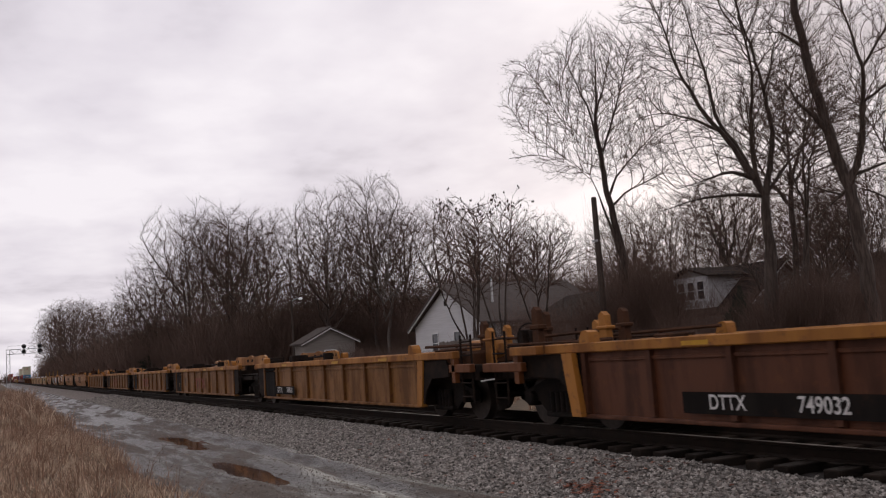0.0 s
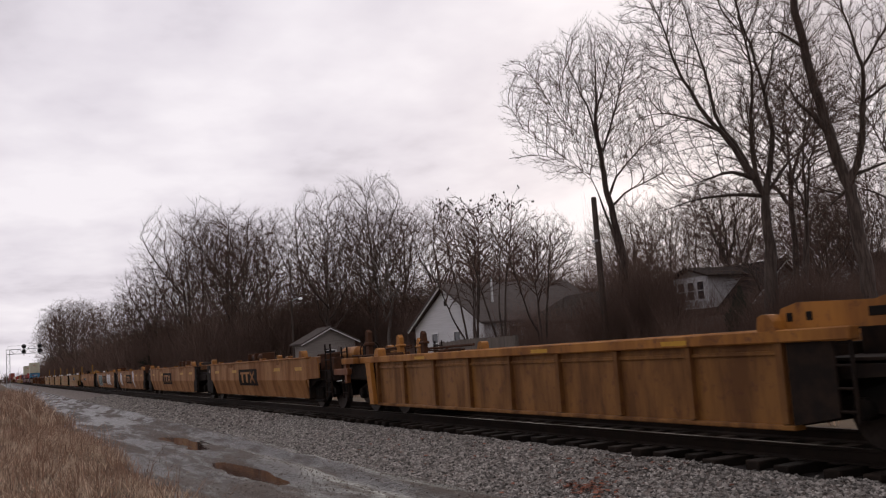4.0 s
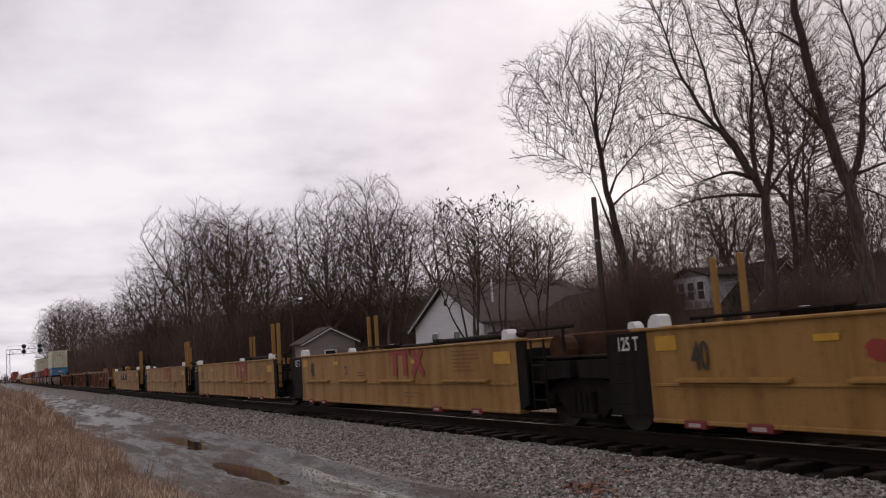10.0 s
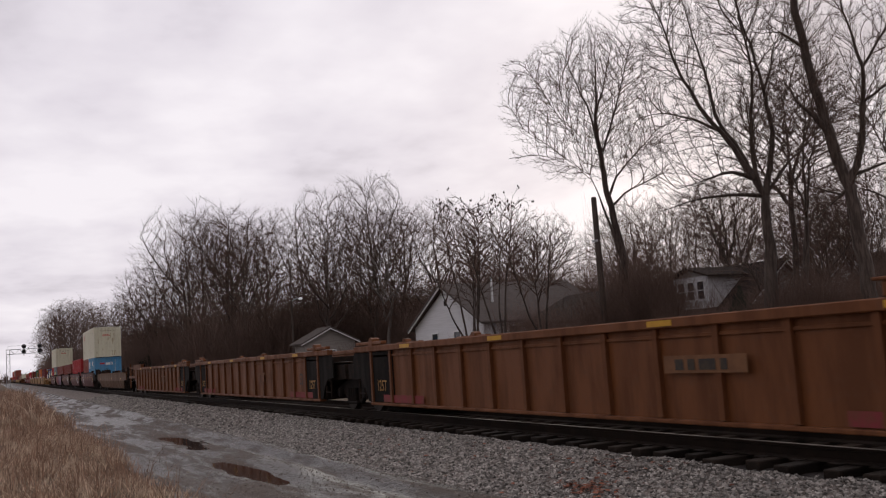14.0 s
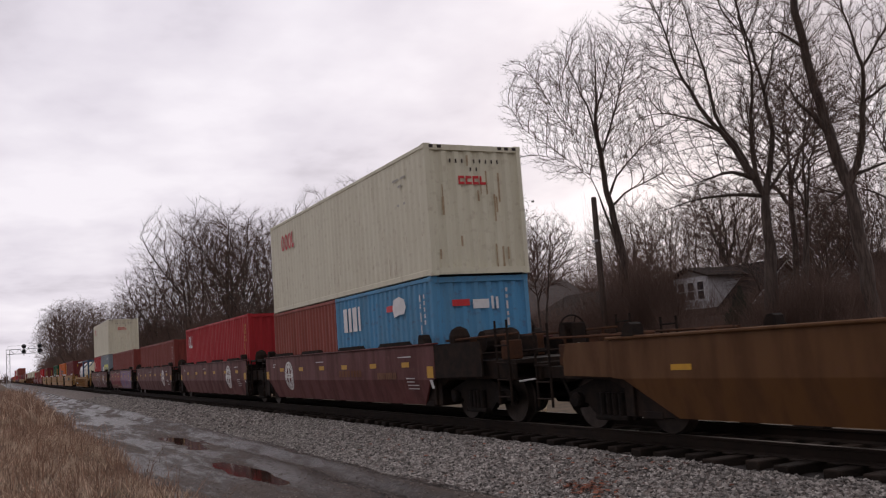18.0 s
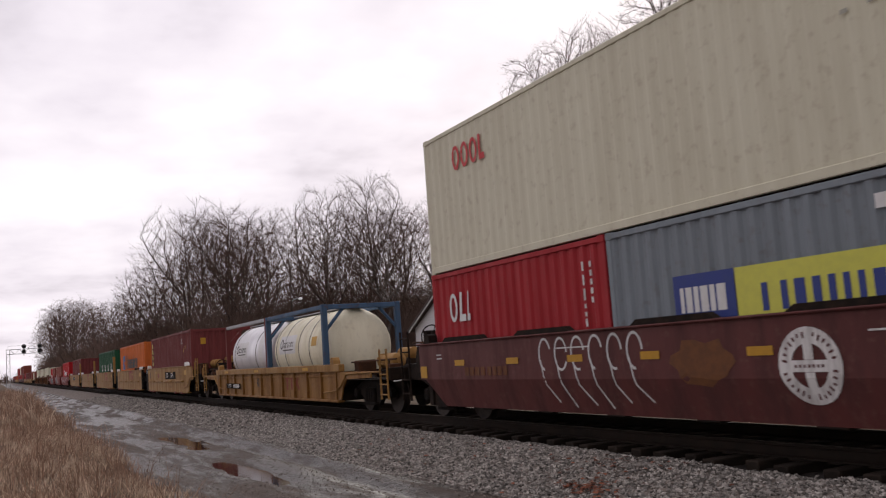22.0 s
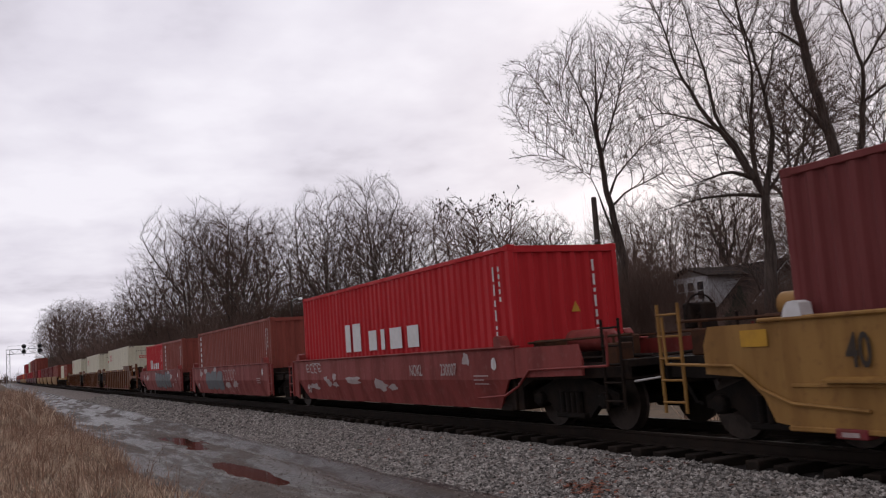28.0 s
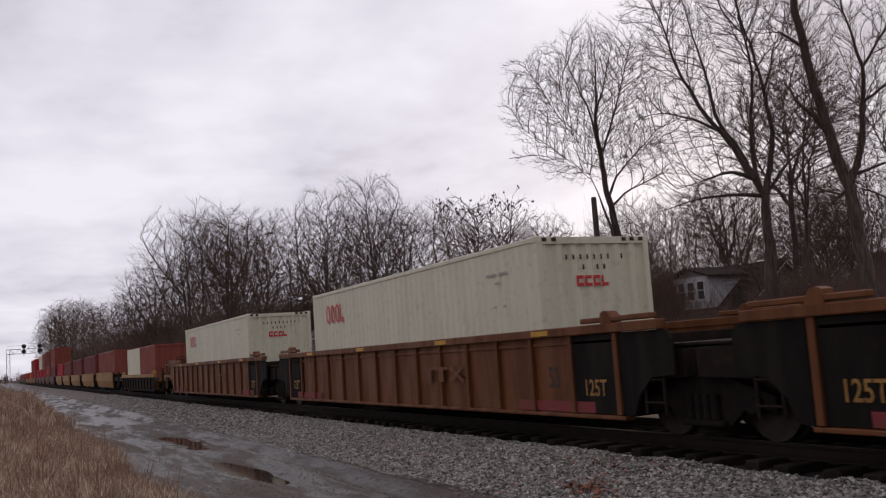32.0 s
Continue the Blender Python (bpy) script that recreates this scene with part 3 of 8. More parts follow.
def fat_letters(parent, x0, x1, z0, z1, count, fill, edge, side, seed, lift=0.004):
    """A graffiti piece: swollen shapes with an outline, none of them readable."""
    r = random.Random(seed)
    w = (x1 - x0) / count
    for i in range(count):
        cx, cz = x0 + w * (i + 0.5) + r.uniform(-0.1, 0.1) * w, (z0 + z1) / 2 + r.uniform(-0.05, 0.05)
        rx, rz = w * r.uniform(0.48, 0.56), (z1 - z0) / 2 * r.uniform(0.8, 0.92)
        back, front, cut = Shape(), Shape(), Shape()
        for sh, k, l in ((back, 1.0, lift + 0.0015 * (i % 2)), (front, 0.92, lift + 0.004 + 0.0015 * (i % 2))):
            blob(sh, cx, cz, rx * k, rz * k, side, l, random.Random(seed * 31 + i), 24, 0.09, 0.62)
        px, pz = cx + r.uniform(-0.4, 0.2) * rx, cz + r.uniform(-0.5, 0.2) * rz
        stroke(cut, [(px, pz), (px + r.uniform(-0.1, 0.2), pz + r.uniform(0.15, 0.4) * rz), (px + r.uniform(0.1, 0.3) * rx, pz + r.uniform(-0.1, 0.5) * rz)], 0.045, side, lift + 0.008)
        shape = part("graffiti", back, edge, parent, "outline of a spray-painted letter shape")
        part("fill_paint", front, fill, shape)
        part("line", cut, edge, shape)


def tag_lines(parent, x0, x1, z0, z1, count, material, side, seed, w=0.035):
    r = random.Random(seed)
    s = Shape()
    d = (x1 - x0) / count
    for i in range(count):
        x, a = x0 + d * (i + 0.3), r.uniform(0.4, 0.7)
        ring(s, x, z1 - (z1 - z0) * 0.22, d * 0.4, (z1 - z0) * 0.24, w, side, 0.005 + 0.0008 * i, 20 * r.random(), 250 + 80 * r.random())
        stroke(s, [(x - d * 0.3, z1 - (z1 - z0) * 0.3), (x - d * 0.1, z0 + (z1 - z0) * 0.35), (x + d * a, z0 + r.uniform(0, 0.15))], w * 0.8, side, 0.0056 + 0.0008 * i)
    part("graffiti", s, material, parent, "thin white spray-painted tag")


# ---- well cars ----
WHEELS = []


def truck(parent, x):
    """A two-axle truck under a car: bolster with side frames and wheels."""
    ts = M["truck_steel"]
    body = piece("truck", shared("truck_bolster", lambda s: s.box(-0.2, 0.2, -1.05, 1.05, 0.42, 0.66, 0.03).box(-0.5, 0.5, -0.35, 0.35, 0.66, 0.8, 0.03), ts), parent, (x, 0, 0), "dark greasy two-axle truck")

    def frame_shape(s):
        o = [(-1.22, 0.42), (-1.22, 0.60), (-0.95, 0.68), (-0.35, 0.86), (0.35, 0.86), (0.95, 0.68), (1.22, 0.60), (1.22, 0.42), (0.72, 0.44), (0.42, 0.20), (-0.42, 0.20), (-0.72, 0.44)]
        s.prism(o, -1.10, -0.99, "y")
        for k in (-0.91, 0.91):
            s.lathe((k, -1.05, 0.49), "y", ((-0.16, 0.10), (-0.13, 0.13), (0.06, 0.13)), 10)
        for k in (-0.22, -0.07, 0.08, 0.23):
            s.rod((k, -1.14, 0.28), (k, -1.14, 0.62), 0.06, 8)
        s.box(-0.4, 0.4, -1.2, -1.08, 0.2, 0.28, 0.02)
    fm = shared("side_frame", frame_shape, ts)
    piece("side_frame", fm, body)
    piece("side_frame", fm, body, turn=pose(0, 0, 0, 0, 0, 180))
    wm = shared("wheel", lambda s: s.lathe((0, 0, 0), "y", ((-0.065, 0.40), (-0.065, 0.445), (0.05, 0.455), (0.075, 0.485), (0.085, 0.485)), 24)
                .lathe((0, 0, 0), "y", ((-0.05, 0.12), (-0.10, 0.13), (-0.11, 0.09)), 12), M["wheel_steel"], True)
    for k in (-0.91, 0.91):
        for sd in (0, 180):
            y = -0.76 if sd == 0 else 0.76
            WHEELS.append((piece("wheel", wm, body, (k, y, 0.455), turn=pose(0, 0, 0, 0, 0, sd)), parent.location.x + x + k, k, y, sd))
        piece("axle", shared("axle", lambda s: s.rod((0, -0.98, 0), (0, 0.98, 0), 0.08, 10), ts), body, (k, 0, 0.455))
    return body


def smooth_side(s, hp, top, cut, ex):
    """Plate that leans inward below its knee, its lower corners cut towards the trucks."""
    o = [(-hp - ex, top), (hp + ex, top), (hp + ex, 0.86), (hp, 0.84), (hp - cut, 0.30), (-hp + cut, 0.30), (-hp, 0.84), (-hp - ex, 0.86)]
    out = [(x, flat("smooth", z), z) for x, z in o]
    inn = [(x, flat("smooth", z) + 0.04, z) for x, z in o]
    v = out + inn
    up, low = (0, 1, 2, 3, 6, 7), (3, 4, 5, 6)
    f = [up, low, tuple(i + 8 for i in up)[::-1], tuple(i + 8 for i in low)[::-1]]
    f += [(i, (i + 1) % 8, (i + 1) % 8 + 8, i + 8) for i in range(8)]
    s.add(v, f)


def ladder(parent, x, y, z0, z1, w, material, n=5):
    def build(s):
        for k in (-w / 2, w / 2):
            s.rod((k, 0, z0), (k, 0, z1), 0.025, 6)
        for i in range(n):
            z = z0 + (z1 - z0) * (i + 0.5) / n
            s.rod((-w / 2, -0.02, z), (w / 2, -0.02, z), 0.017, 6)
    piece("ladder", shared(("ladder", z0, z1, w, n), build, material), parent, (x, y, 0), "steel ladder rungs")


def brake_wheel(parent, x, y, z, material):
    def build(s):
        for i in range(20):
            a, b = 2 * math.pi * i / 20, 2 * math.pi * (i + 1) / 20
            s.rod((0, 0.28 * math.cos(a), 0.28 * math.sin(a)), (0, 0.28 * math.cos(b), 0.28 * math.sin(b)), 0.016, 5, caps=False)
        for i in range(5):
            a = 2 * math.pi * i / 5
            s.rod((0, 0, 0), (0, 0.28 * math.cos(a), 0.28 * math.sin(a)), 0.012, 5)
        s.rod((-0.2, 0, 0), (0.06, 0, 0), 0.04, 8)
        s.box(-0.25, -0.05, -0.12, 0.12, -0.2, 0.16, 0.02)
    piece("brake_wheel", shared("brake_wheel", build, material), parent, (x, y, z), "spoked hand brake wheel")


STYLE = {
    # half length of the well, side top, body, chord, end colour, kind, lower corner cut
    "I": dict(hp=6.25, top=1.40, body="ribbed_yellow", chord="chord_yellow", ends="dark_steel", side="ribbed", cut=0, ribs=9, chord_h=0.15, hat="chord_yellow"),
    "S": dict(hp=6.35, top=1.52, body="smooth_orange", chord="smooth_orange", ends="dark_steel", side="smooth", cut=0.15, ribs=0, chord_h=0.05, hat="smooth_orange"),
    "M": dict(hp=6.14, top=1.55, body="tan_yellow", chord="tan_yellow", ends="black_panel", side="ledge", cut=0, ribs=0, chord_h=0.05, hat="tan_yellow"),
    "R": dict(hp=8.25, top=1.66, body="rust_orange", chord="rust_orange", ends="dark_steel", side="ribbed", cut=0, ribs=15, chord_h=0.14, hat="rust_orange"),
    "O": dict(hp=8.45, top=1.46, body="brown_yellow", chord="brown_yellow", ends="dark_steel", side="smooth", cut=0.95, ribs=0, chord_h=0.05, hat="dark_steel"),
    "B": dict(hp=6.2, top=1.60, body="maroon", chord="maroon", ends="dark_steel", side="smooth", cut=0.6, ribs=0, chord_h=0.04, hat="dark_steel"),
    "T": dict(hp=7.1, top=1.26, body="gold_panel", chord="tan_yellow", ends="dark_steel", side="ribbed", cut=0, ribs=12, chord_h=0.2, hat="tan_yellow"),
    "N": dict(hp=6.18, top=1.43, body="car_red", chord="car_red", ends="dark_steel", side="smooth", cut=0.6, ribs=0, chord_h=0.04, hat="car_red"),
    "V": dict(hp=7.1, top=1.24, body="dark_steel", chord="tan_yellow", ends="tan_yellow", side="ribbed", cut=0, ribs=12, chord_h=0.2, hat="tan_yellow"),
    "D": dict(hp=6.05, top=1.55, body="tan_yellow", chord="tan_yellow", ends="dark_steel", side="smooth", cut=0.1, ribs=0, chord_h=0.05, hat="tan_yellow"),
}
UNIT_LABEL = {
    "I": "empty yellow well car with ribbed sides and top chord", "S": "empty orange-yellow smooth-sided well car", "M": "tan-yellow smooth-sided well car with side ledges",
    "R": "rust-orange ribbed long well car", "O": "empty brown-yellow smooth-sided well car", "B": "maroon smooth-sided well car with dark ends",
    "T": "yellow ribbed well car carrying tank containers", "N": "faded red smooth-sided well car", "V": "ribbed well car with tan top chord", "D": "tan-yellow well car far down the train"}
MOVERS = []


def well_car(style, s0, front, rear, gf, gr, near=True, place=0, paint_=""):
    """One unit. s0: where its middle is along the train; gf, gr: from the well's end to the gap ahead and behind."""
    d = STYLE[style]
    hp, top, side, ch = d["hp"], d["top"], d["side"], d["chord_h"]
    body, chord, ends, hat = M[paint_ or d["body"]], M[d["chord"]], M[d["ends"]], M[d["hat"]]
    car = thing("well_car", UNIT_LABEL[style], "well car", "well cars of the freight train", at=(s0, 0, 0))
    MOVERS.append((car, s0, 0.0))
    back = pose(0, 0, 0, 0, 0, 180)

    def both(name, mesh, label=""):
        a = piece(name, mesh, car, (0, 0, 0), label)
        piece(name, mesh, car, turn=back)
        return a
    if side == "smooth":
        both("side_panel", shared(("side_panel", style), lambda s: smooth_side(s, hp, top, d["cut"], 0.25), body))
    else:
        y = flat(side, 1)
        both("side_panel", shared(("side_panel", style), lambda s: s.box(-hp, hp, y, y + 0.03, 0.30, top - 0.02, 0.008), body))
        both("bottom_sill", shared(("bottom_sill", style), lambda s: s.box(-hp, hp, -1.47, -1.28, 0.25, 0.31, 0.012), body))
    if d["cut"] > 0.3:
        web = shared(("end_web", style), lambda s: s.box(hp - d["cut"] - 0.5, hp + 0.2, -1.29, -1.26, 0.3, 0.95), M["dark_steel"])
        for e in (1, -1):
            for y in (0, 2.55):
                piece("end_web", web, car, (0, y if e == 1 else -y, 0), turn=None if e == 1 else back)
    over = 0.9 if style in "IR" else 0.3
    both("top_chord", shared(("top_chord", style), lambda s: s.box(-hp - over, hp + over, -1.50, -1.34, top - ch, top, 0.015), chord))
    if d["ribs"]:
        rib = shared(("rib", style), lambda s: s.prism([(-1.40, 0.31), (-1.475, 0.33), (-1.465, top - ch), (-1.40, top - ch)], -0.05, 0.05), body)
        for i in range(d["ribs"]):
            x = -hp + 0.12 + (2 * hp - 0.24) * i / (d["ribs"] - 1)
            piece("rib", rib, car, (x, 0, 0))
            if near:
                piece("rib", rib, car, (-x, 0, 0), turn=back)
        both("stiffener", shared(("stiffener", style), lambda s: s.box(-hp + 0.2, hp - 0.2, -1.43, -1.399, top - ch - 0.14, top - ch - 0.09, 0.006), body))
    if side == "ledge":
        both("side_rail", shared(("side_rail", style), lambda s: s.box(-hp + 0.1, hp - 0.1, -1.475, -1.449, 0.745, 0.785, 0.006), body))
        ledge = shared("ledge", lambda s: s.prism([(-1.45, 0.79), (-1.56, 0.80), (-1.56, 0.825), (-1.45, 0.86)], -0.95, 0.95), body)
        bracket = shared("jack_pad", lambda s: s.box(-0.2, 0.2, -1.49, -1.3, 0.2, 0.31, 0.012), M["dull_maroon"])
        label_ = shared("pad_plate", lambda s: s.box(-0.11, 0.11, -1.496, -1.489, 0.225, 0.275), M["pale_mark"])
        for x in (-4.6, -1.9, 0.9, 4.2):
            piece("ledge", ledge, car, (x, 0, 0))
        for x in (-5.3, -4.2, 2.9, 4.6):
            pad = piece("jack_pad", bracket, car, (x, 0, 0), "red and white jacking pad")
            piece("pad_plate", label_, pad)
    if style == "B" and near:
        for x in (-4.4, -1.6, 1.6, 4.4):
            piece("side_pad", shared("dark_side_pad", lambda s: s.prism([(-0.85, 0), (0.85, 0), (0.7, 0.085), (-0.7, 0.085)], -1.49, -1.36, "y"), M["dark_steel"]), car, (x, 0, top - 0.004))
    if side == "smooth" and style == "S":
        pad = shared("side_pad", lambda s: s.prism([(-1.0, 1.5), (1.0, 1.5), (0.66, 1.33), (-0.66, 1.33)], -1.464, -1.449, "y"), body)
        for x in (-3.4, 2.9):
            piece("side_pad", pad, car, (x, 0, 0))
        for x in (-4.9, -1.9, 1.5, 4.6):
            piece("pedestal", shared("pedestal", lambda s: s.box(-0.16, 0.16, -1.46, -1.3, 1.515, 1.58, 0.02), chord), car, (x, 0, 0))
    floor = shared(("cross_beam", style), lambda s: s.box(-0.22, 0.22, -1.3, 1.3, 0.27, 0.38, 0.01), M["dark_steel"])
    for k in range(7 if near else 3):
        piece("cross_beam", floor, car, (-hp + 0.4 + (2 * hp - 0.8) * k / (6 if near else 2), 0, 0))
    for e, kind, g in ((1, front, gf), (-1, rear, gr)):
        turn = None if e == 1 else back
        tip = hp + g - (0.35 if kind == "coupler" else 0.12)
        deck_top = top - 0.42

        def add(name, build, material, label="", smooth=False):
            return piece(name, shared((name, style, kind, round(g, 2), e if name in ("end_panel",) else 0), build, material, smooth), car, (0, 0, 0), label, turn)
        add("bulkhead", lambda s: s.box(hp - 0.06, hp + 0.02, -1.34, 1.34, 0.3, top - 0.2, 0.01), ends)
        add("end_deck", lambda s: s.prism([(hp, 0.62), (hp, deck_top), (tip, deck_top), (tip, 0.86), (hp + 0.55, 0.82)], -1.28, 1.28, "y"), ends)
        if style != "D":
            w = (1.05 if style == "R" else g - 1.35) if kind == "coupler" else (1.1 if style == "R" else 0.62 if style in "ITVN" else (0.6 if e == 1 else 1.0) if style == "S" else 0.3)
            if kind == "coupler" or style == "R":
                o = [(hp - 0.02, 0.31), (hp + 0.2, 0.34), (hp + 0.34, 0.62), (hp + 0.62, 0.86), (hp + w, 0.90), (hp + w, top - 0.28), (hp + w - 0.1, top - ch - 0.005), (hp - 0.02, top - ch - 0.005)]
                if side == "smooth":
                    o = [(hp - 0.02, 0.865), (hp + w, 0.90)] + o[5:]
            else:
                o = [(hp - 0.02, 0.31), (hp + w, 0.42), (hp + w, top - ch - 0.005), (hp - 0.02, top - ch - 0.005)]
            wm = body if style == "N" or (kind == "coupler" and style not in "IB") or (style == "R" and kind == "coupler") else M["black_panel"] if style in "SMR" else ends
            for y in (-1.445, 1.405):
                piece("end_plate", shared(("end_plate", style, kind, round(w, 2)), lambda s: s.prism(o, 0, 0.04, "y"), wm), car, (0, y if e == 1 else -y, 0), "", turn)
        if near and style == "I" and kind == "coupler":
            for y in (-1.5, 1.34):
                yy = y if e == 1 else -y - 0.16
                piece("chord_tail", shared(("chord_tail", style), lambda s: s.box(hp + 0.89, hp + 1.75, 0, 0.16, top - ch, top, 0.015), chord), car, (0, yy, 0), "", turn)
                piece("end_post", shared(("end_post", style), lambda s: s.prism([(hp + 0.02, top - ch), (hp + 0.3, top - ch), (hp + 0.12, 0.28), (hp - 0.12, 0.28)], 0, 0.1, "y"), chord), car, (0, yy + 0.02, 0), "broad leaning yellow end post", turn)
                piece("end_sill", shared(("end_sill", round(g, 2)), lambda s: s.box(hp + 1.5, tip, 0, 0.12, top - 0.42, top - 0.26, 0.015).box(hp + 1.62, hp + 1.76, 0, 0.1, top - 0.62, top - ch), M["rust_orange"]), car, (0, yy + 0.02, 0), "", turn)
            for x, y, h in ((hp + 0.45, 0.55, 0.42), (hp + 1.3, -0.5, 0.5), (tip - 0.9, 0.9, 0.62), (tip - 0.35, -0.8, 0.34)):
                piece("bracket_post", shared(("bracket_post", h), lambda s: s.prism([(-0.12, -0.4), (0.12, -0.4), (0.1, h), (0.02, h + 0.07), (-0.07, h)], -0.06, 0.06, "y").box(-0.16, 0.16, -0.09, 0.09, h * 0.45, h * 0.6, 0.02), M["rusty_clutter"] if h > 0.45 else chord), car, (e * x, y * e, top), "rusty upright bracket", turn)
            add("pipe_run", lambda s: s.rod((hp - 0.6, -0.95, top + 0.12), (tip - 0.4, -0.95, top + 0.1), 0.035, 6).rod((hp + 0.4, 0.3, top + 0.2), (tip - 0.3, 0.35, top + 0.16), 0.035, 6).rod((hp + 0.9, -0.95, top - 0.3), (hp + 0.9, -0.95, top + 0.12), 0.03, 6)
                .box(hp + 0.3, hp + 1.4, -0.85, 0.15, top - 0.3, top - 0.02, 0.03), M["rusty_clutter"])
        if near and style == "I" and kind == "joint":
            add("pipe_rack", lambda s: s.box(hp - 0.5, hp - 0.25, -0.9, -0.6, top - 0.3, top + 0.22, 0.02).rod((hp - 0.4, -0.75, top + 0.12), (tip, -0.75, top + 0.1), 0.04, 6), M["dark_steel"])
            add("valve_box", lambda s: s.box(hp + 0.15, hp + 0.6, -0.4, 0.3, deck_top, top + 0.12, 0.03), M["dark_steel"])
            a0, a1 = hp - 0.25, tip - 0.02
            for y in (-1.32, 1.24):
                cast = piece("side_casting", shared(("side_casting", round(g, 2)), lambda s: s.prism([(a0, top - 0.02), (a0 + 0.1, top + 0.24), (a0 + 0.35, top + 0.3), (a1 - 0.35, top + 0.26), (a1 - 0.1, top + 0.32), (a1, top + 0.3), (a1, top - 0.02)], 0, 0.08, "y"), chord), car, (0, y if e == 1 else -y - 0.08, 0), "yellow cast bracket with dark holes", turn)
                for x, w in ((a0 + 0.22, 0.05), (a0 + 0.5, 0.05), (a1 - 0.32, 0.12)):
                    piece("hole", shared(("hole", w), lambda s: s.box(-w, w, -0.006, 0.086, 0.08, 0.19, 0.01), M["black_panel"]), cast, (x, 0, top))
            add("walk_board", lambda s: s.box(hp - 1.4, hp - 0.3, -0.9, 0.9, top - 0.06, top - 0.01, 0.01), M["dark_steel"])
            add("cover_box", lambda s: s.box(hp - 1.1, hp - 0.7, 0.2, 0.75, top - 0.01, top + 0.2, 0.03), M["dark_steel"])
        if near and style == "R":
            for y in (-1.42, 1.42):
                if kind == "coupler":
                    piece("walk_rail", shared(("walk_rail", round(g, 2)), lambda s: s.box(hp - 2.3, hp + 1.0, -0.09, 0.09, top + 0.002, top + 0.17, 0.015).box(hp - 2.38, hp + 1.2, -0.13, 0.1, top + 0.172, top + 0.21, 0.01), body), car, (0, y, 0), "raised walkway edge with rusty top", turn)
                    piece("end_frame", shared(("end_frame", round(g, 2)), lambda s: s.box(hp + 1.0, tip, -0.05, 0.05, 1.0, 1.15, 0.015).box(hp + 1.0, tip - 0.4, -0.04, 0.04, top - 0.02, top + 0.06, 0.012).box(tip - 0.5, tip - 0.4, -0.05, 0.05, 1.15, top + 0.28, 0.012).box(hp + 1.45, hp + 1.55, -0.05, 0.05, 1.15, top, 0.012), body), car, (0, y * 0.985, 0), "rusty open end frame", turn)
                else:
                    piece("walk_rail", shared(("walk_rail", round(g, 2)), lambda s: s.box(hp - 0.9, hp + 0.75, -0.07, 0.07, top + 0.02, top + 0.1, 0.015), body), car, (0, y, 0), "", turn)
        if near and style == "M" and kind == "joint" and (place >= 2 or e == -1):
            for x in (tip - 1.05, tip - 0.42):
                piece("tall_post", shared("tall_post", lambda s: s.box(-0.04, 0.04, -0.055, 0.055, 0.62, 2.68, 0.012), hat), car, (e * x, -e * 1.36, 0), "tall yellow-brown steel post")
        if near and style == "M" and kind == "joint":
            add("top_bar", lambda s: s.rod((hp - 1.3, -1.22, top + 0.13), (tip + 0.1, -1.22, top + 0.13), 0.035, 6).rod((hp - 0.9, -1.22, top - 0.1), (hp - 0.9, -1.22, top + 0.13), 0.03, 6).rod((tip - 0.2, -1.22, top - 0.3), (tip - 0.2, -1.22, top + 0.13), 0.03, 6), M["dark_steel"])
            add("top_pipe", lambda s: s.rod((hp - 3.3, -1.3, top + 0.06), (hp + 0.1, -1.3, top + 0.07), 0.05, 8).box(hp - 3.4, hp - 3.2, -1.4, -1.24, top, top + 0.12, 0.02), M["dark_steel"], "long dark pipe on the top edge")
            add("hose_reel", lambda s: s.lathe((hp + 0.75, -0.95, top - 0.25), "y", ((-0.12, 0.1), (-0.12, 0.26), (0.12, 0.26), (0.12, 0.1)), 14).box(hp + 0.5, tip, -0.7, 0.2, deck_top, top + 0.02, 0.03), M["rusty_clutter"])
        if near and style == "S" and kind == "joint":
            if e == -1:
                add("reservoir", lambda s: s.lathe((hp - 0.1, -0.6, top + 0.14), "x", ((-1.3, 0.08), (-1.2, 0.16), (1.0, 0.16), (1.1, 0.08)), 16), M["rusty_clutter"], "rusty brown cylindrical reservoir", True)
                for x in (hp - 1.4, hp - 0.1, hp + 0.95):
                    piece("frame_post", shared("reservoir_post", lambda s: s.box(-0.07, 0.07, -0.86, -0.34, top - 0.25, top + 0.33, 0.03), M["rusty_clutter"]), car, (e * x, 0, 0), "rusty saddle frame", turn)
            add("top_bar", lambda s: s.box(hp - 0.4, tip, -1.0, -0.9, top + 0.02, top + 0.1, 0.01), M["dark_steel"])
        if near and kind == "coupler" and style in "MTN":
            for y in (-1.475, 1.475):
                ways = ((hp - 1.1, 0.5), (hp - 0.1, 0.56), (hp + 0.35, 0.72), (hp + 0.75, 1.0), (tip - 0.3, 1.04), (tip - 0.28, top + 0.12))
                piece("hand_rail", shared(("hand_rail", style, round(g, 2)), lambda s: [s.rod((p[0], 0, p[1]), (q[0], 0, q[1]), 0.022, 6) for p, q in zip(ways, ways[1:])], hat), car, (0, y, 0), "bent pipe hand rail", turn)
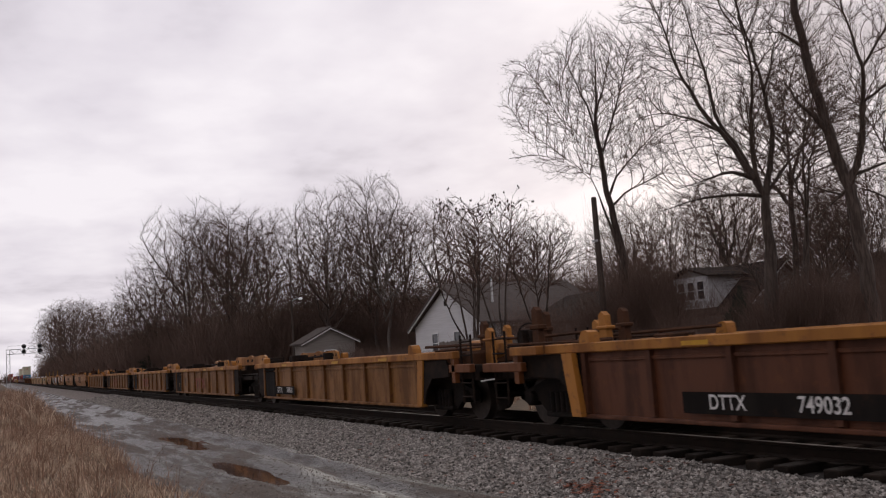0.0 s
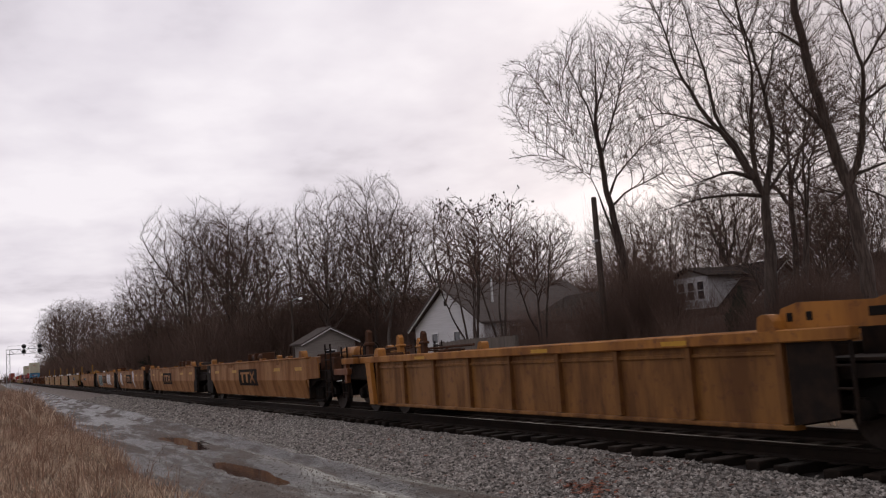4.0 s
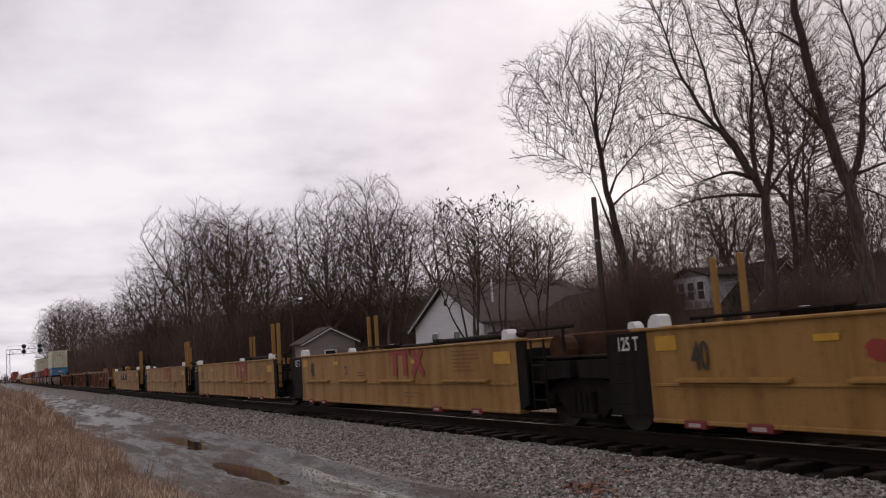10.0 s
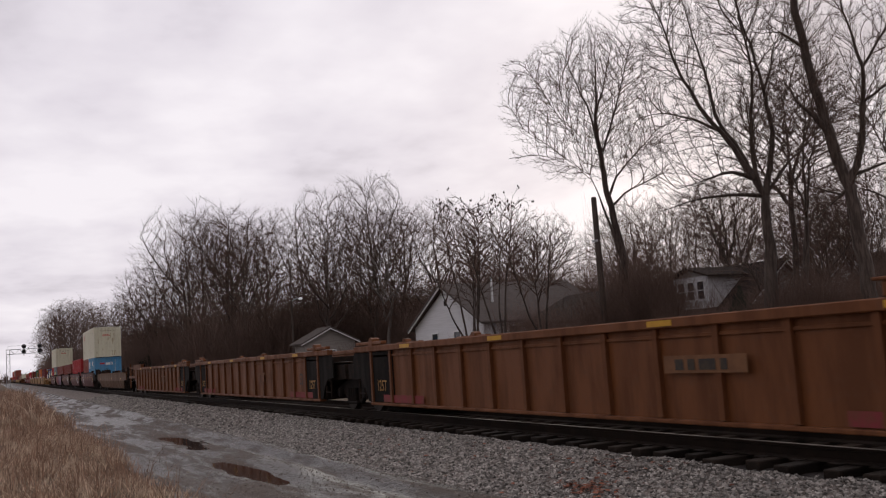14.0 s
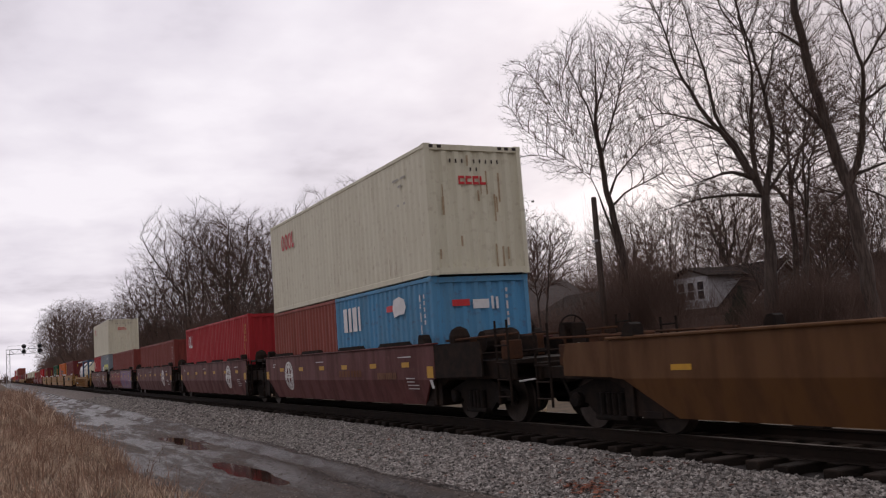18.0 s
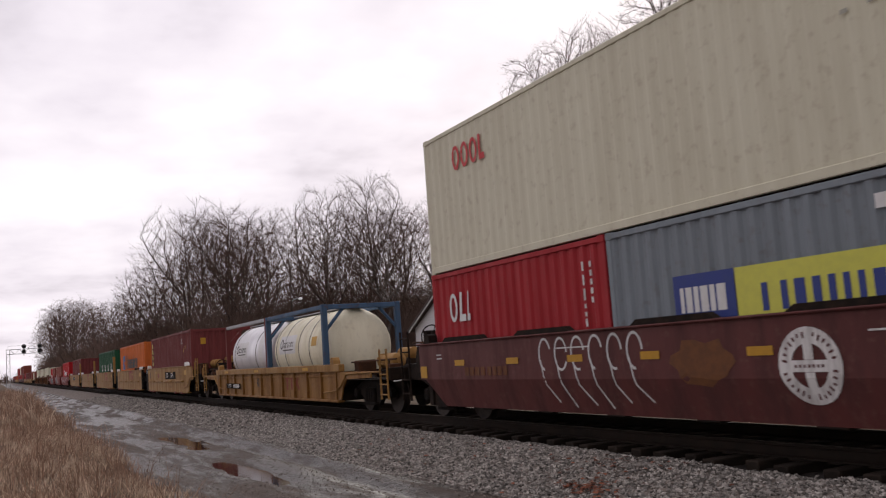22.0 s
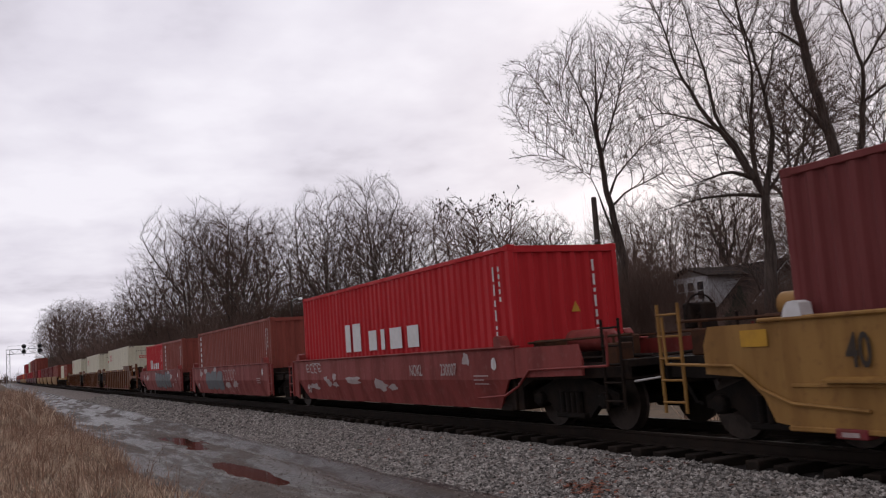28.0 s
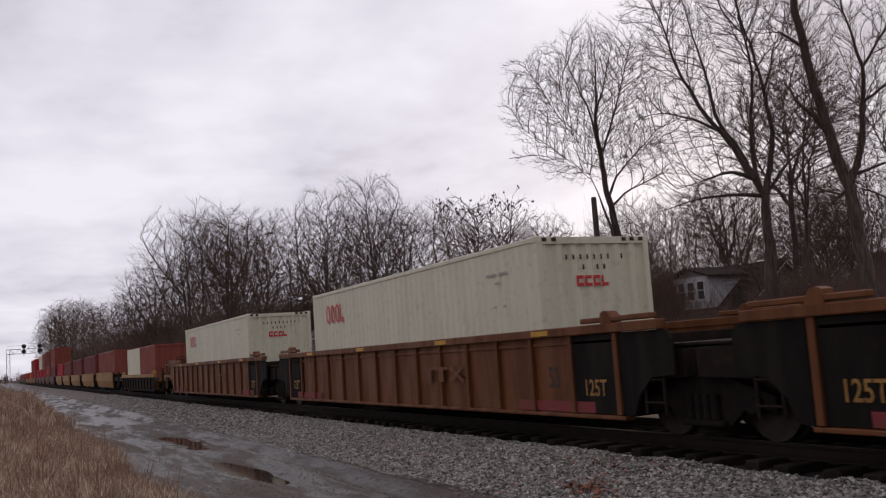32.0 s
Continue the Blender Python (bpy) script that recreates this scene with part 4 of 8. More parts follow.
        if near and kind == "coupler":
            for sg in (-1, 1):
                def build(s):
                    s.box(hp + 0.25, hp + 0.62, min(sg * 1.05, sg * 0.55), max(sg * 1.05, sg * 0.55), deck_top, top + 0.06, 0.03)
                    s.box(tip - 0.75, tip - 0.45, min(sg * 1.15, sg * 0.85), max(sg * 1.15, sg * 0.85), deck_top, top - 0.06, 0.02)
                    s.rod((hp + 0.2, sg * 1.1, top + 0.02), (tip - 0.15, sg * 1.1, top + 0.05), 0.025, 6).rod((tip - 0.6, sg * 1.1, deck_top), (tip - 0.6, sg * 1.1, top + 0.05), 0.025, 6)
                piece("deck_fitting", shared(("deck_fitting", style, round(g, 2), sg), build, M["rusty_clutter"]), car, (0, 0, 0), "rusty valve boxes and pipes", turn)
            if style in "MT":
                add("reservoir", lambda s: s.lathe((hp + 0.35, 0.5, top + 0.16), "x", ((-0.45, 0.06), (-0.38, 0.17), (0.38, 0.17), (0.45, 0.06)), 14), hat, "tan cylindrical reservoir", True)
            add("brake_hose", lambda s: [s.rod(p, q, 0.028, 6) for p, q in zip(((tip, -0.35, 0.78), (tip + 0.14, -0.35, 0.6), (tip + 0.26, -0.35, 0.42)), ((tip + 0.14, -0.35, 0.6), (tip + 0.26, -0.35, 0.42), (tip + 0.36, -0.33, 0.4)))], M["truck_steel"], "hanging rubber brake hose")
        if near and style == "B":
            add("hose_dome", lambda s: s.lathe((hp + 0.5, -0.95, top + 0.1), "z", ((-0.5, 0.2), (0.0, 0.22), (0.14, 0.16), (0.2, 0.04)), 12), M["dark_steel"])
            add("winch", lambda s: s.lathe((hp + 1.0, -0.3, top - 0.05), "y", ((-0.4, 0.22), (0.4, 0.22)), 14), M["dark_steel"])
            if kind == "joint":
                add("tie_bar", lambda s: s.box(hp + 0.3, tip, -1.3, 1.3, top - 0.12, top - 0.04, 0.01), M["dark_steel"])
        if near and style == "B" and kind == "joint" and e == 1:
            lettering("125 T", 0.17, car, (hp + 0.3, -1.47, 1.28), M["dull_plate"], "faded stencilled lettering", 0.7)
        add("center_sill", lambda s: s.box(hp - 0.2, tip + 0.06, -0.28, 0.28, 0.70, 1.02, 0.02), M["dark_steel"])
        if kind == "coupler":
            add("coupler", lambda s: s.box(tip, tip + 0.35, -0.13, 0.13, 0.78, 1.0, 0.03).box(tip + 0.28, tip + 0.42, -0.2, 0.16, 0.74, 1.04, 0.04), M["truck_steel"])
            truck(car, e * (hp + g - 2.15))
            add("end_beam", lambda s: s.box(tip - 0.16, tip, -1.36, 1.36, 0.82, 1.12, 0.015), ends)
            if near:
                lm = hat if style in "MTR" else M["dark_steel"]
                ladder(car, e * (tip - 0.3), -1.38, 0.38, top + 0.3, 0.42, lm, 5)
                ladder(car, e * (tip - 0.3), 1.38, 0.38, top + 0.3, 0.42, lm, 5)
                add("cut_lever", lambda s: s.rod((tip + 0.08, -1.3, 0.8), (tip + 0.08, -0.1, 0.86), 0.018, 6), M["white_mark"])
                add("brake_pipe", lambda s: s.rod((hp - 0.3, -0.9, deck_top + 0.12), (tip - 0.2, -0.7, deck_top + 0.14), 0.03, 6).rod((hp, 0.6, deck_top + 0.1), (tip - 0.3, 0.75, deck_top + 0.1), 0.03, 6)
                    .rod((tip - 0.5, -0.7, deck_top + 0.1), (tip - 0.5, 0.9, deck_top + 0.16), 0.025, 6), M["dark_steel"])
                if e == 1:
                    add("air_reservoir", lambda s: s.lathe((hp + 0.9, -0.25, deck_top + 0.42), "x", ((-0.62, 0.1), (-0.52, 0.2), (0.52, 0.2), (0.62, 0.1)), 14), hat, "cylindrical air reservoir", True)
                    add("valve_box", lambda s: s.box(hp + 0.35, hp + 0.75, 0.3, 0.8, deck_top, deck_top + 0.45, 0.03), M["dark_steel"])
                else:
                    brake_wheel(car, -(tip - 0.05), -0.55, top + 0.15, M["dark_steel"])
                    add("brake_stand", lambda s: s.box(tip - 0.22, tip - 0.1, 0.4, 0.62, deck_top, top + 0.3, 0.02), M["dark_steel"])
                    add("housing", lambda s: s.box(hp + 0.5, hp + 1.2, -0.9, -0.2, deck_top, deck_top + 0.38, 0.04), hat)
        else:
            if e == -1:
                truck(car, -(hp + g))
            if near:
                add("connector", lambda s: s.lathe((hp + g - 0.1, 0, 0.9), "z", ((-0.1, 0.34), (0.14, 0.34), (0.2, 0.25)), 16), M["truck_steel"])
                add("walkway", lambda s: s.box(hp + 0.05, tip, -1.2, 1.2, deck_top + 0.03, deck_top + 0.07, 0.006), M["dark_steel"])
                ladder(car, e * (hp + 0.62), -1.46 if style == "N" else -1.40, 0.36, top - 0.05, 0.4, body if style == "N" else ends, 4)
                add("side_bearing", lambda s: s.box(hp + g - 0.55, hp + g - 0.1, -1.15, -0.75, 0.86, deck_top, 0.03), M["dark_steel"])
        if near:
            guide = lambda s: s.prism([(-0.16, 0), (-0.13, 0.3), (-0.04, 0.36), (0.07, 0.34), (0.15, 0.2), (0.19, 0)], -0.11, 0.11, "y")
            gm = shared("container_guide", guide, M["panel_white"] if style == "M" else hat)
            sc = Matrix.Diagonal((0.8, 0.9, 0.5, 1) if style == "M" else (0.8, 0.9, 0.55, 1))
            for x, y in ((hp - 0.25, -1.4), (hp - 0.25, 1.4)):
                p = piece("container_guide", gm, car, (e * x, y, top - 0.01), "cast container guide", turn)
                p.matrix_basis = p.matrix_basis @ sc
    return car


def end_boxes(car, style, e, material, x0, x1, label):
    """Painted end panel on the side between well and gap, both sides."""
    d = STYLE[style]
    for sd in (1, -1):
        y = -1.43 * sd
        def build(s):
            s.box(min(e * x0, e * x1), max(e * x0, e * x1), min(y, y + 0.04 * sd), max(y, y + 0.04 * sd), 0.32, d["top"] - d["chord_h"] - 0.004, 0.006)
        piece("end_panel", shared(("end_panel", style, e, sd, x0, x1), build, material), car, (0, 0, 0), label)


def reflectors(car, style, xs, z, w=0.42, h=0.12, extra=0.006):
    side = STYLE[style]["side"]
    for x in xs:
        m = shared(("reflector", side, z, w, h), lambda s: rect(s, -w / 2, w / 2, z - h / 2, z + h / 2, side, extra), M["reflector"])
        piece("reflector", m, car, (x, 0, 0), "yellow reflective strip")


# ---- containers ----
def corrugated(s, a0, a1, z0, z1, y, depth, pitch, facing="y"):
    """A folded steel sheet from a0 to a1; its outer folds lie at y, facing -y (or +x)."""
    n = max(1, round((a1 - a0) / pitch))
    p = (a1 - a0) / n
    pts = []
    for i in range(n):
        b = a0 + i * p
        pts += [(b, 0), (b + 0.30 * p, 0), (b + 0.5 * p, depth), (b + 0.80 * p, depth)]
    pts.append((a1, 0))
    v = []
    for z in (z0, z1):
        for a, dpt in pts:
            v.append((a, y + dpt, z) if facing == "y" else (y - dpt, a, z))
    m = len(pts)
    return s.add(v, [(i, i + 1, m + i + 1, m + i) for i in range(m - 1)])


def container(colour, s0, z0, length=12.19, height=2.896, name="", near=True, pitch=0.28, depth=0.036, label=""):
    m = M[colour]
    if colour == "cream":
        depth = 0.012
    L, H = length / 2, height
    long_ = length > 8
    word = name or colour.split("_")[-1]
    ob = thing("shipping_container", label or ("%s %s-foot corrugated shipping container" % (word, "forty" if long_ else "twenty")), "container", "shipping containers on the train", at=(s0, 0, z0))
    MOVERS.append((ob, s0, z0))
    back = pose(0, 0, 0, 0, 0, 180)
    k = (length, height, pitch, depth)
    wall = shared(("side_wall", *k), lambda s: corrugated(s, -L + 0.1, L - 0.1, 0.14, H - 0.1, -1.205, depth, pitch), m)
    for t in (None, back):
        piece("side_wall", wall, ob, turn=t)
        piece("top_rail", shared(("top_rail", *k), lambda s: s.box(-L + 0.08, L - 0.08, -1.219, -1.15, H - 0.1, H - 0.012, 0.01), m), ob, turn=t)
        piece("bottom_rail", shared(("bottom_rail", *k), lambda s: s.box(-L + 0.08, L - 0.08, -1.219, -1.14, 0.02, 0.15, 0.01), m), ob, turn=t)
    piece("roof", shared(("roof", *k), lambda s: s.box(-L + 0.05, L - 0.05, -1.16, 1.16, H - 0.06, H - 0.025), m), ob)
    piece("underside", shared(("underside", *k), lambda s: s.box(-L + 0.05, L - 0.05, -1.13, 1.13, 0.002, 0.14), M["dark_steel"]), ob)
    piece("end_wall", shared(("end_wall", *k), lambda s: corrugated(s, -1.11, 1.11, 0.15, H - 0.12, L - 0.03, 0.045, 0.3, "x").box(L - 0.06, L - 0.005, -1.13, 1.13, H - 0.14, H - 0.02).box(L - 0.06, L - 0.005, -1.13, 1.13, 0.02, 0.16), m), ob)
    post = shared(("corner_post", *k), lambda s: s.box(-0.06, 0.06, -0.06, 0.06, 0.1, H - 0.1, 0.015), m)
    for a in (-1, 1):
        for b in (-1, 1):
            piece("corner_post", post, ob, (a * (L - 0.062), b * 1.158, 0))
            if near:
                cast = shared("corner_casting", lambda s: s.box(-0.09, 0.09, -0.085, 0.085, 0, 0.118, 0.012), m)
                piece("corner_casting", cast, ob, (a * (L - 0.09), b * 1.137, 0))
                piece("corner_casting", cast, ob, (a * (L - 0.09), b * 1.137, H - 0.116))
    for b in (-1, 1):
        door = piece("door", shared(("door", *k), lambda s: s.box(-L, -L + 0.05, -0.55, 0.55, 0.16, H - 0.14, 0.008), m), ob, (0.01, b * 0.555, 0))
        if near:
            for c in (-0.28, 0.28):
                piece("lock_rod", shared(("lock_rod", H), lambda s: s.rod((0, 0, 0.12), (0, 0, H - 0.12), 0.02, 6), M["panel_white"]), door, (-L - 0.025, c, 0))
    return ob


def vertical_codes(ob, L, H, seed, material="white_mark", x=None):
    """Columns of small white code marks near the front corner, and on the front end."""
    r = random.Random(seed)
    x = L - 0.62 if x is None else x

    def draw(s):
        z = H - 0.35
        while z > 0.5:
            h = r.uniform(0.06, 0.3)
            rect(s, x, x + 0.05, z - h, z, "box", 0.004)
            z -= h + r.uniform(0.03, 0.1)
        for i in range(5):
            rect(s, x + 0.2, x + 0.26, H - 0.45 - 0.14 * i, H - 0.36 - 0.14 * i, "box", 0.004)
    sign("code_block", ob, M[material], draw)
    s = Shape()
    z = H - 0.3
    while z > 0.6:
        h = r.uniform(0.06, 0.22)
        s.box(L - 0.026, L - 0.022, 0.62, 0.67, z - h, z)
        z -= h + 0.06
    part("code_block", s, M[material], ob)


# ---- trees ----
M["bark"] = mat("dark_winter_bark", (0.055, 0.041, 0.034), 0.9, 0, (0.115, 0.088, 0.074), 5.0, 0.8, (2, 2, 0.3), 1.0, 9, vary=0.12)
M["twig"] = mat("brown_winter_twigs", (0.105, 0.067, 0.052), 0.9, 0, (0.07, 0.044, 0.035), 0.8, 0.6, vary=0.15)
M["pale_bark"] = mat("pale_mottled_bark", (0.17, 0.145, 0.13), 0.9, 0, (0.085, 0.066, 0.056), 1.5, 0.8, bump=0.4, bump_scale=10, vary=0.1)
M["brush"] = mat("dark_brush_stems", (0.135, 0.088, 0.070), 0.95, 0, (0.18, 0.122, 0.098), 0.5, 0.7, vary=0.2)
M["evergreen"] = mat("dark_evergreen_leaf", (0.022, 0.026, 0.016), 0.8, 0, (0.035, 0.034, 0.022), 2, 0.6)
M["dead_leaf"] = mat("withered_seed_heads", (0.045, 0.028, 0.022), 0.9, 0, (0.07, 0.04, 0.03), 5, 0.5)


def unit(v):
    return v / (np.linalg.norm(v, axis=-1, keepdims=True) + 1e-9)


class Wood:
    """Gathers the trunk and limbs of a tree, each a tube of its own, and the branches and pointed twigs of its crown."""

    def __init__(self, rng):
        self.rng = rng
        self.tubes, self.segs, self.tips = [], [], []

    def meshes(self, bark, twig, sides=9):
        out = []
        for k, (P, R) in enumerate(self.tubes):
            D = unit(np.gradient(P, axis=0))
            u = unit(np.cross(D, np.array([0.31, 0.9, 0.29])))
            w = np.cross(D, u)
            n = sides if k == 0 else max(5, sides - 3)
            an = 2 * math.pi * np.arange(n) / n
            rings = P[:, None] + (u[:, None] * np.cos(an)[None, :, None] + w[:, None] * np.sin(an)[None, :, None]) * R[:, None, None]
            fs = [(i * n + j, i * n + (j + 1) % n, (i + 1) * n + (j + 1) % n, (i + 1) * n + j) for i in range(len(P) - 1) for j in range(n)]
            me = bpy.data.meshes.new("limb" if k else "trunk")
            me.from_pydata(rings.reshape(-1, 3).tolist(), [], fs + [tuple(range((len(P) - 1) * n, len(P) * n))])
            me.materials.append(bark)
            me.shade_smooth()
            out.append(("limb" if k else "trunk", me))
        vs, fs, base = [], [], 0
        for row in self.segs + self.tips:
            a, b, ra = row[:3]
            cone = len(row) == 3
            d = unit(b - a)
            u = unit(np.cross(d, np.array([0.31, 0.9, 0.29])))
            w = np.cross(d, u)
            spokes = [u * math.cos(2.0944 * k) + w * math.sin(2.0944 * k) for k in range(3)]
            rings = [a - d * ra[:, None] * 0.25 + o * ra[:, None] for o in spokes] + ([b] if cone else [b + o * row[3][:, None] for o in spokes])
            n = len(rings)
            vs.append(np.stack(rings, 1).reshape(-1, 3))
            idx = base + np.arange(len(a))[:, None] * n
            for k in range(3):
                j = (k + 1) % 3
                fs += (idx + np.array([[k, j, 3] if cone else [k, j, 3 + j, 3 + k]])).tolist()
            base += len(a) * n
        me = bpy.data.meshes.new("crown")
        me.from_pydata(np.concatenate(vs).tolist(), [], fs)
        me.materials.append(twig)
        out.append(("crown", me))
        return out


def stem(wood, way, r0, r1, step, crook, flare=0.0, taper=1.0):
    """A hand-set main limb with a crooked run. Returns places, headings and radii along it."""
    rng = wood.rng
    pts = [np.array(way[0], float)]
    for p, q in zip(way, way[1:]):
        p, q = np.array(p, float), np.array(q, float)
        m = max(1, int(np.linalg.norm(q - p) / step))
        pts += [p + (q - p) * (i + 1) / m for i in range(m)]
    P = np.array(pts)
    n = len(P)
    if n > 3:
        mid = P.copy()
        mid[1:-1] = (P[:-2] + 2 * P[1:-1] + P[2:]) / 4
        P = mid
    drift = np.cumsum(rng.normal(0, crook, (n, 3)), axis=0) * np.array([1, 1, 0.3])
    drift -= np.linspace(0, 1, n)[:, None] * drift[-1]
    P = P + drift
    R = (r1 + (r0 - r1) * np.linspace(1, 0, n) ** taper) * rng.uniform(0.95, 1.05, n)
    if flare:
        R *= 1 + flare * np.exp(-(P[:, 2] - P[0, 2]) / 0.5)
    wood.tubes.append((P, R))
    D = unit(np.diff(P, axis=0))
    return P, np.concatenate([D, D[-1:]]), R


def fill(rng, eggs, count):
    """Places strewn evenly through a crown made of several eggs."""
    vol = np.array([h[0] * h[1] * h[2] for _, h in eggs])
    which = rng.choice(len(eggs), count, p=vol / vol.sum())
    v = unit(rng.normal(0, 1, (count, 3))) * (rng.random((count, 1)) ** 0.40)
    return np.array([c for c, _ in eggs])[which] + v * np.array([h for _, h in eggs])[which]


def lobes(rng, centre, half, count, size=0.42):
    """An uneven crown: a core and smaller lobes that stand out from its upper skin."""
    out = [(np.array(centre, float), np.array(half, float) * 0.86)]
    for i in range(count):
        a, e = i * 2.4 + rng.uniform(-0.4, 0.4), rng.uniform(-0.35, 1.25)
        d = np.array([math.cos(a) * math.cos(e), math.sin(a) * math.cos(e), math.sin(e)])
        k = size * rng.uniform(0.75, 1.2)
        out.append((out[0][0] + d * np.array(half) * (1.0 - k * 0.9), np.array(half) * k))
    return out


def ramify(wood, runs, eggs, count, step, thin, focus, lift=0.14, wander=0.1, twigs=3, power=1.9):
    """Grows branches from the main limbs towards places strewn through the crown, each as thick as what it carries.
    runs: places, headings and radii of limbs from stem(); focus: the height from which the crown spreads."""
    rng = wood.rng
    goals = fill(rng, eggs, count)
    cap = 60000
    pos, head, up_, kids = np.zeros((cap, 3)), np.zeros((cap, 3)), np.full(cap, -1), np.zeros(cap, int)
    n = 0
    for P, D, R in runs:
        k = len(P)
        pos[n:n + k], head[n:n + k], kids[n:n + k] = P, D, 1
        n += k
    roots = n

    def gaps_to(a, b):
        return np.sqrt(np.maximum((a * a).sum(1)[:, None] + (b * b).sum(1)[None] - 2 * a @ b.T, 0))
    d = gaps_to(goals, pos[:n])
    near, gap = d.argmin(1), d.min(1)
    alive = gap > step
    for _ in range(90):
        sel = np.flatnonzero(alive & (kids[near] < 3))
        if not len(sel) or n > cap - 4000:
            break
        pull = np.zeros((n, 3))
        np.add.at(pull, near[sel], unit(goals[sel] - pos[near[sel]]))
        g = np.flatnonzero(np.abs(pull).sum(1) > 0)
        way = unit(unit(pull[g]) + 0.5 * head[g] + 0.6 * unit(pos[g] - np.array([0, 0, focus])) + rng.normal(0, wander, (len(g), 3)) + np.array([0, 0, lift]))
        m = len(g)
        pos[n:n + m], head[n:n + m], up_[n:n + m] = pos[g] + way * step * rng.uniform(0.85, 1.15, (m, 1)), way, g
        kids[g] += 1
        live = np.flatnonzero(alive)
        d = gaps_to(goals[live], pos[n:n + m])
        k, dm = d.argmin(1), d.min(1)
        closer = dm < gap[live]
        near[live[closer]], gap[live[closer]] = n + k[closer], dm[closer]
        alive &= gap > step * 1.25
        n += m
    # iron out the kinks
    for _ in range(3):
        i = np.arange(roots, n)
        tot, cnt = np.zeros((n, 3)), np.zeros(n)
        np.add.at(tot, up_[i], pos[i])
        np.add.at(cnt, up_[i], 1)
        mid = i[cnt[i] > 0]
        pos[mid] = 0.4 * pos[mid] + 0.3 * pos[up_[mid]] + 0.3 * tot[mid] / cnt[mid][:, None]
    head[roots:n] = unit(pos[roots:n] - pos[up_[roots:n]])
    load = np.zeros(n)
    for i in range(n - 1, roots - 1, -1):
        if load[i] == 0:
            load[i] = thin ** power
        load[up_[i]] += load[i]
    rad = load ** (1 / power)
    i = np.arange(roots, n)
    end = kids[i] == 0
    ra = np.minimum(rad[up_[i]], rad[i] * 1.22)
    ra[up_[i] < roots] = rad[i][up_[i] < roots] * 1.15
    j = i[~end]
    wood.segs.append((pos[up_[j]], pos[j], ra[~end], rad[j]))
    j = i[end]
    wood.tips.append((pos[up_[j]], pos[j] + head[j] * step * 0.6, ra[end]))
    slim = i[rad[i] < thin * 3.2]
    for _ in range(twigs):
        q = slim[rng.random(len(slim)) < 0.9]
        side = unit(np.cross(head[q], rng.normal(0, 1, (len(q), 3))))
        w = unit(head[q] + side * rng.uniform(0.3, 0.9, (len(q), 1)) + 0.5 * unit(pos[q] - np.array([0, 0, focus])) + np.array([0, 0, lift]))
        wood.tips.append((pos[q], pos[q] + w * step * rng.uniform(0.8, 2.4, (len(q), 1)), np.full(len(q), thin * 0.8)))


def tree_thing(meshes, label, at):
    ob = thing("tree", label, "tree", "bare trees behind the railway", at=at)
    for name, me in meshes:
        p = piece(name, me, ob)
        if name == "crown":
            p["kind"] = "stuff"
    return ob


RIGHT = np.array((0.4528, 0.8916, 0))
AWAY = np.array((-0.8916, 0.4528, 0))
UP = np.array((0, 0, 1.0))


def hero_tree(at, stems, crowns, trunk_r, seed, label, focus, count, thin=0.0056, step=0.24, limb=0.5):
    """A tree near the track. stems: main limbs (metres across, up); crowns: eggs of (across, deep, up) and half sizes."""
    rng = np.random.default_rng(seed)
    g = ground_height(*at)
    frame_ = np.stack([RIGHT, AWAY, UP])
    wood = Wood(rng)
    # the eggs are upright and as deep as they are wide, so they may stay along the axes
    eggs = []
    for c, h in crowns:
        eggs += lobes(rng, np.array(c) @ frame_ - UP * g, ((h[0] + h[1]) / 2, (h[0] + h[1]) / 2, h[2]), 9 if h[0] > 2 else 3)
    runs = []
    for k, way in enumerate(stems):
        w = np.array([RIGHT * a + UP * (z - g) for a, z in way])
        r0 = trunk_r
        if k == 0:
            w[0] = w[0] * np.array([1, 1, 0]) - UP * 0.1
        else:
            # each limb springs from the limb that passes nearest to its foot
            there = np.concatenate([q[0] for q in runs])
            flat_ = there - np.outer(there @ AWAY, AWAY)
            j = np.linalg.norm(flat_ - w[0], axis=1).argmin()
            rise = np.linspace(0, 1, len(w))[:, None] * np.linalg.norm(w[-1] - w[0])
            w = w + AWAY * (there[j] @ AWAY) + AWAY * rise * rng.uniform(-0.35, 0.35)
            w[0] = there[j]
            r0 = min(np.concatenate([q[2] for q in runs])[j] * 0.82, trunk_r * limb * (1.0 if k < 5 else 0.5))
        P, D, R = stem(wood, w, r0, trunk_r * 0.4 if k == 0 else 0.012, 0.33, 0.03, 0.55 if k == 0 else 0.0, 1.0 if k == 0 else 1.25)
        ok = P[:, 2] > (4.6 if k == 0 else 0)
        runs.append((P[ok], D[ok], R[ok]))
    ramify(wood, runs, eggs, count, step, thin, focus - g)
    return tree_thing(wood.meshes(M["bark"], M["twig"]), label, (at[0], at[1], g))


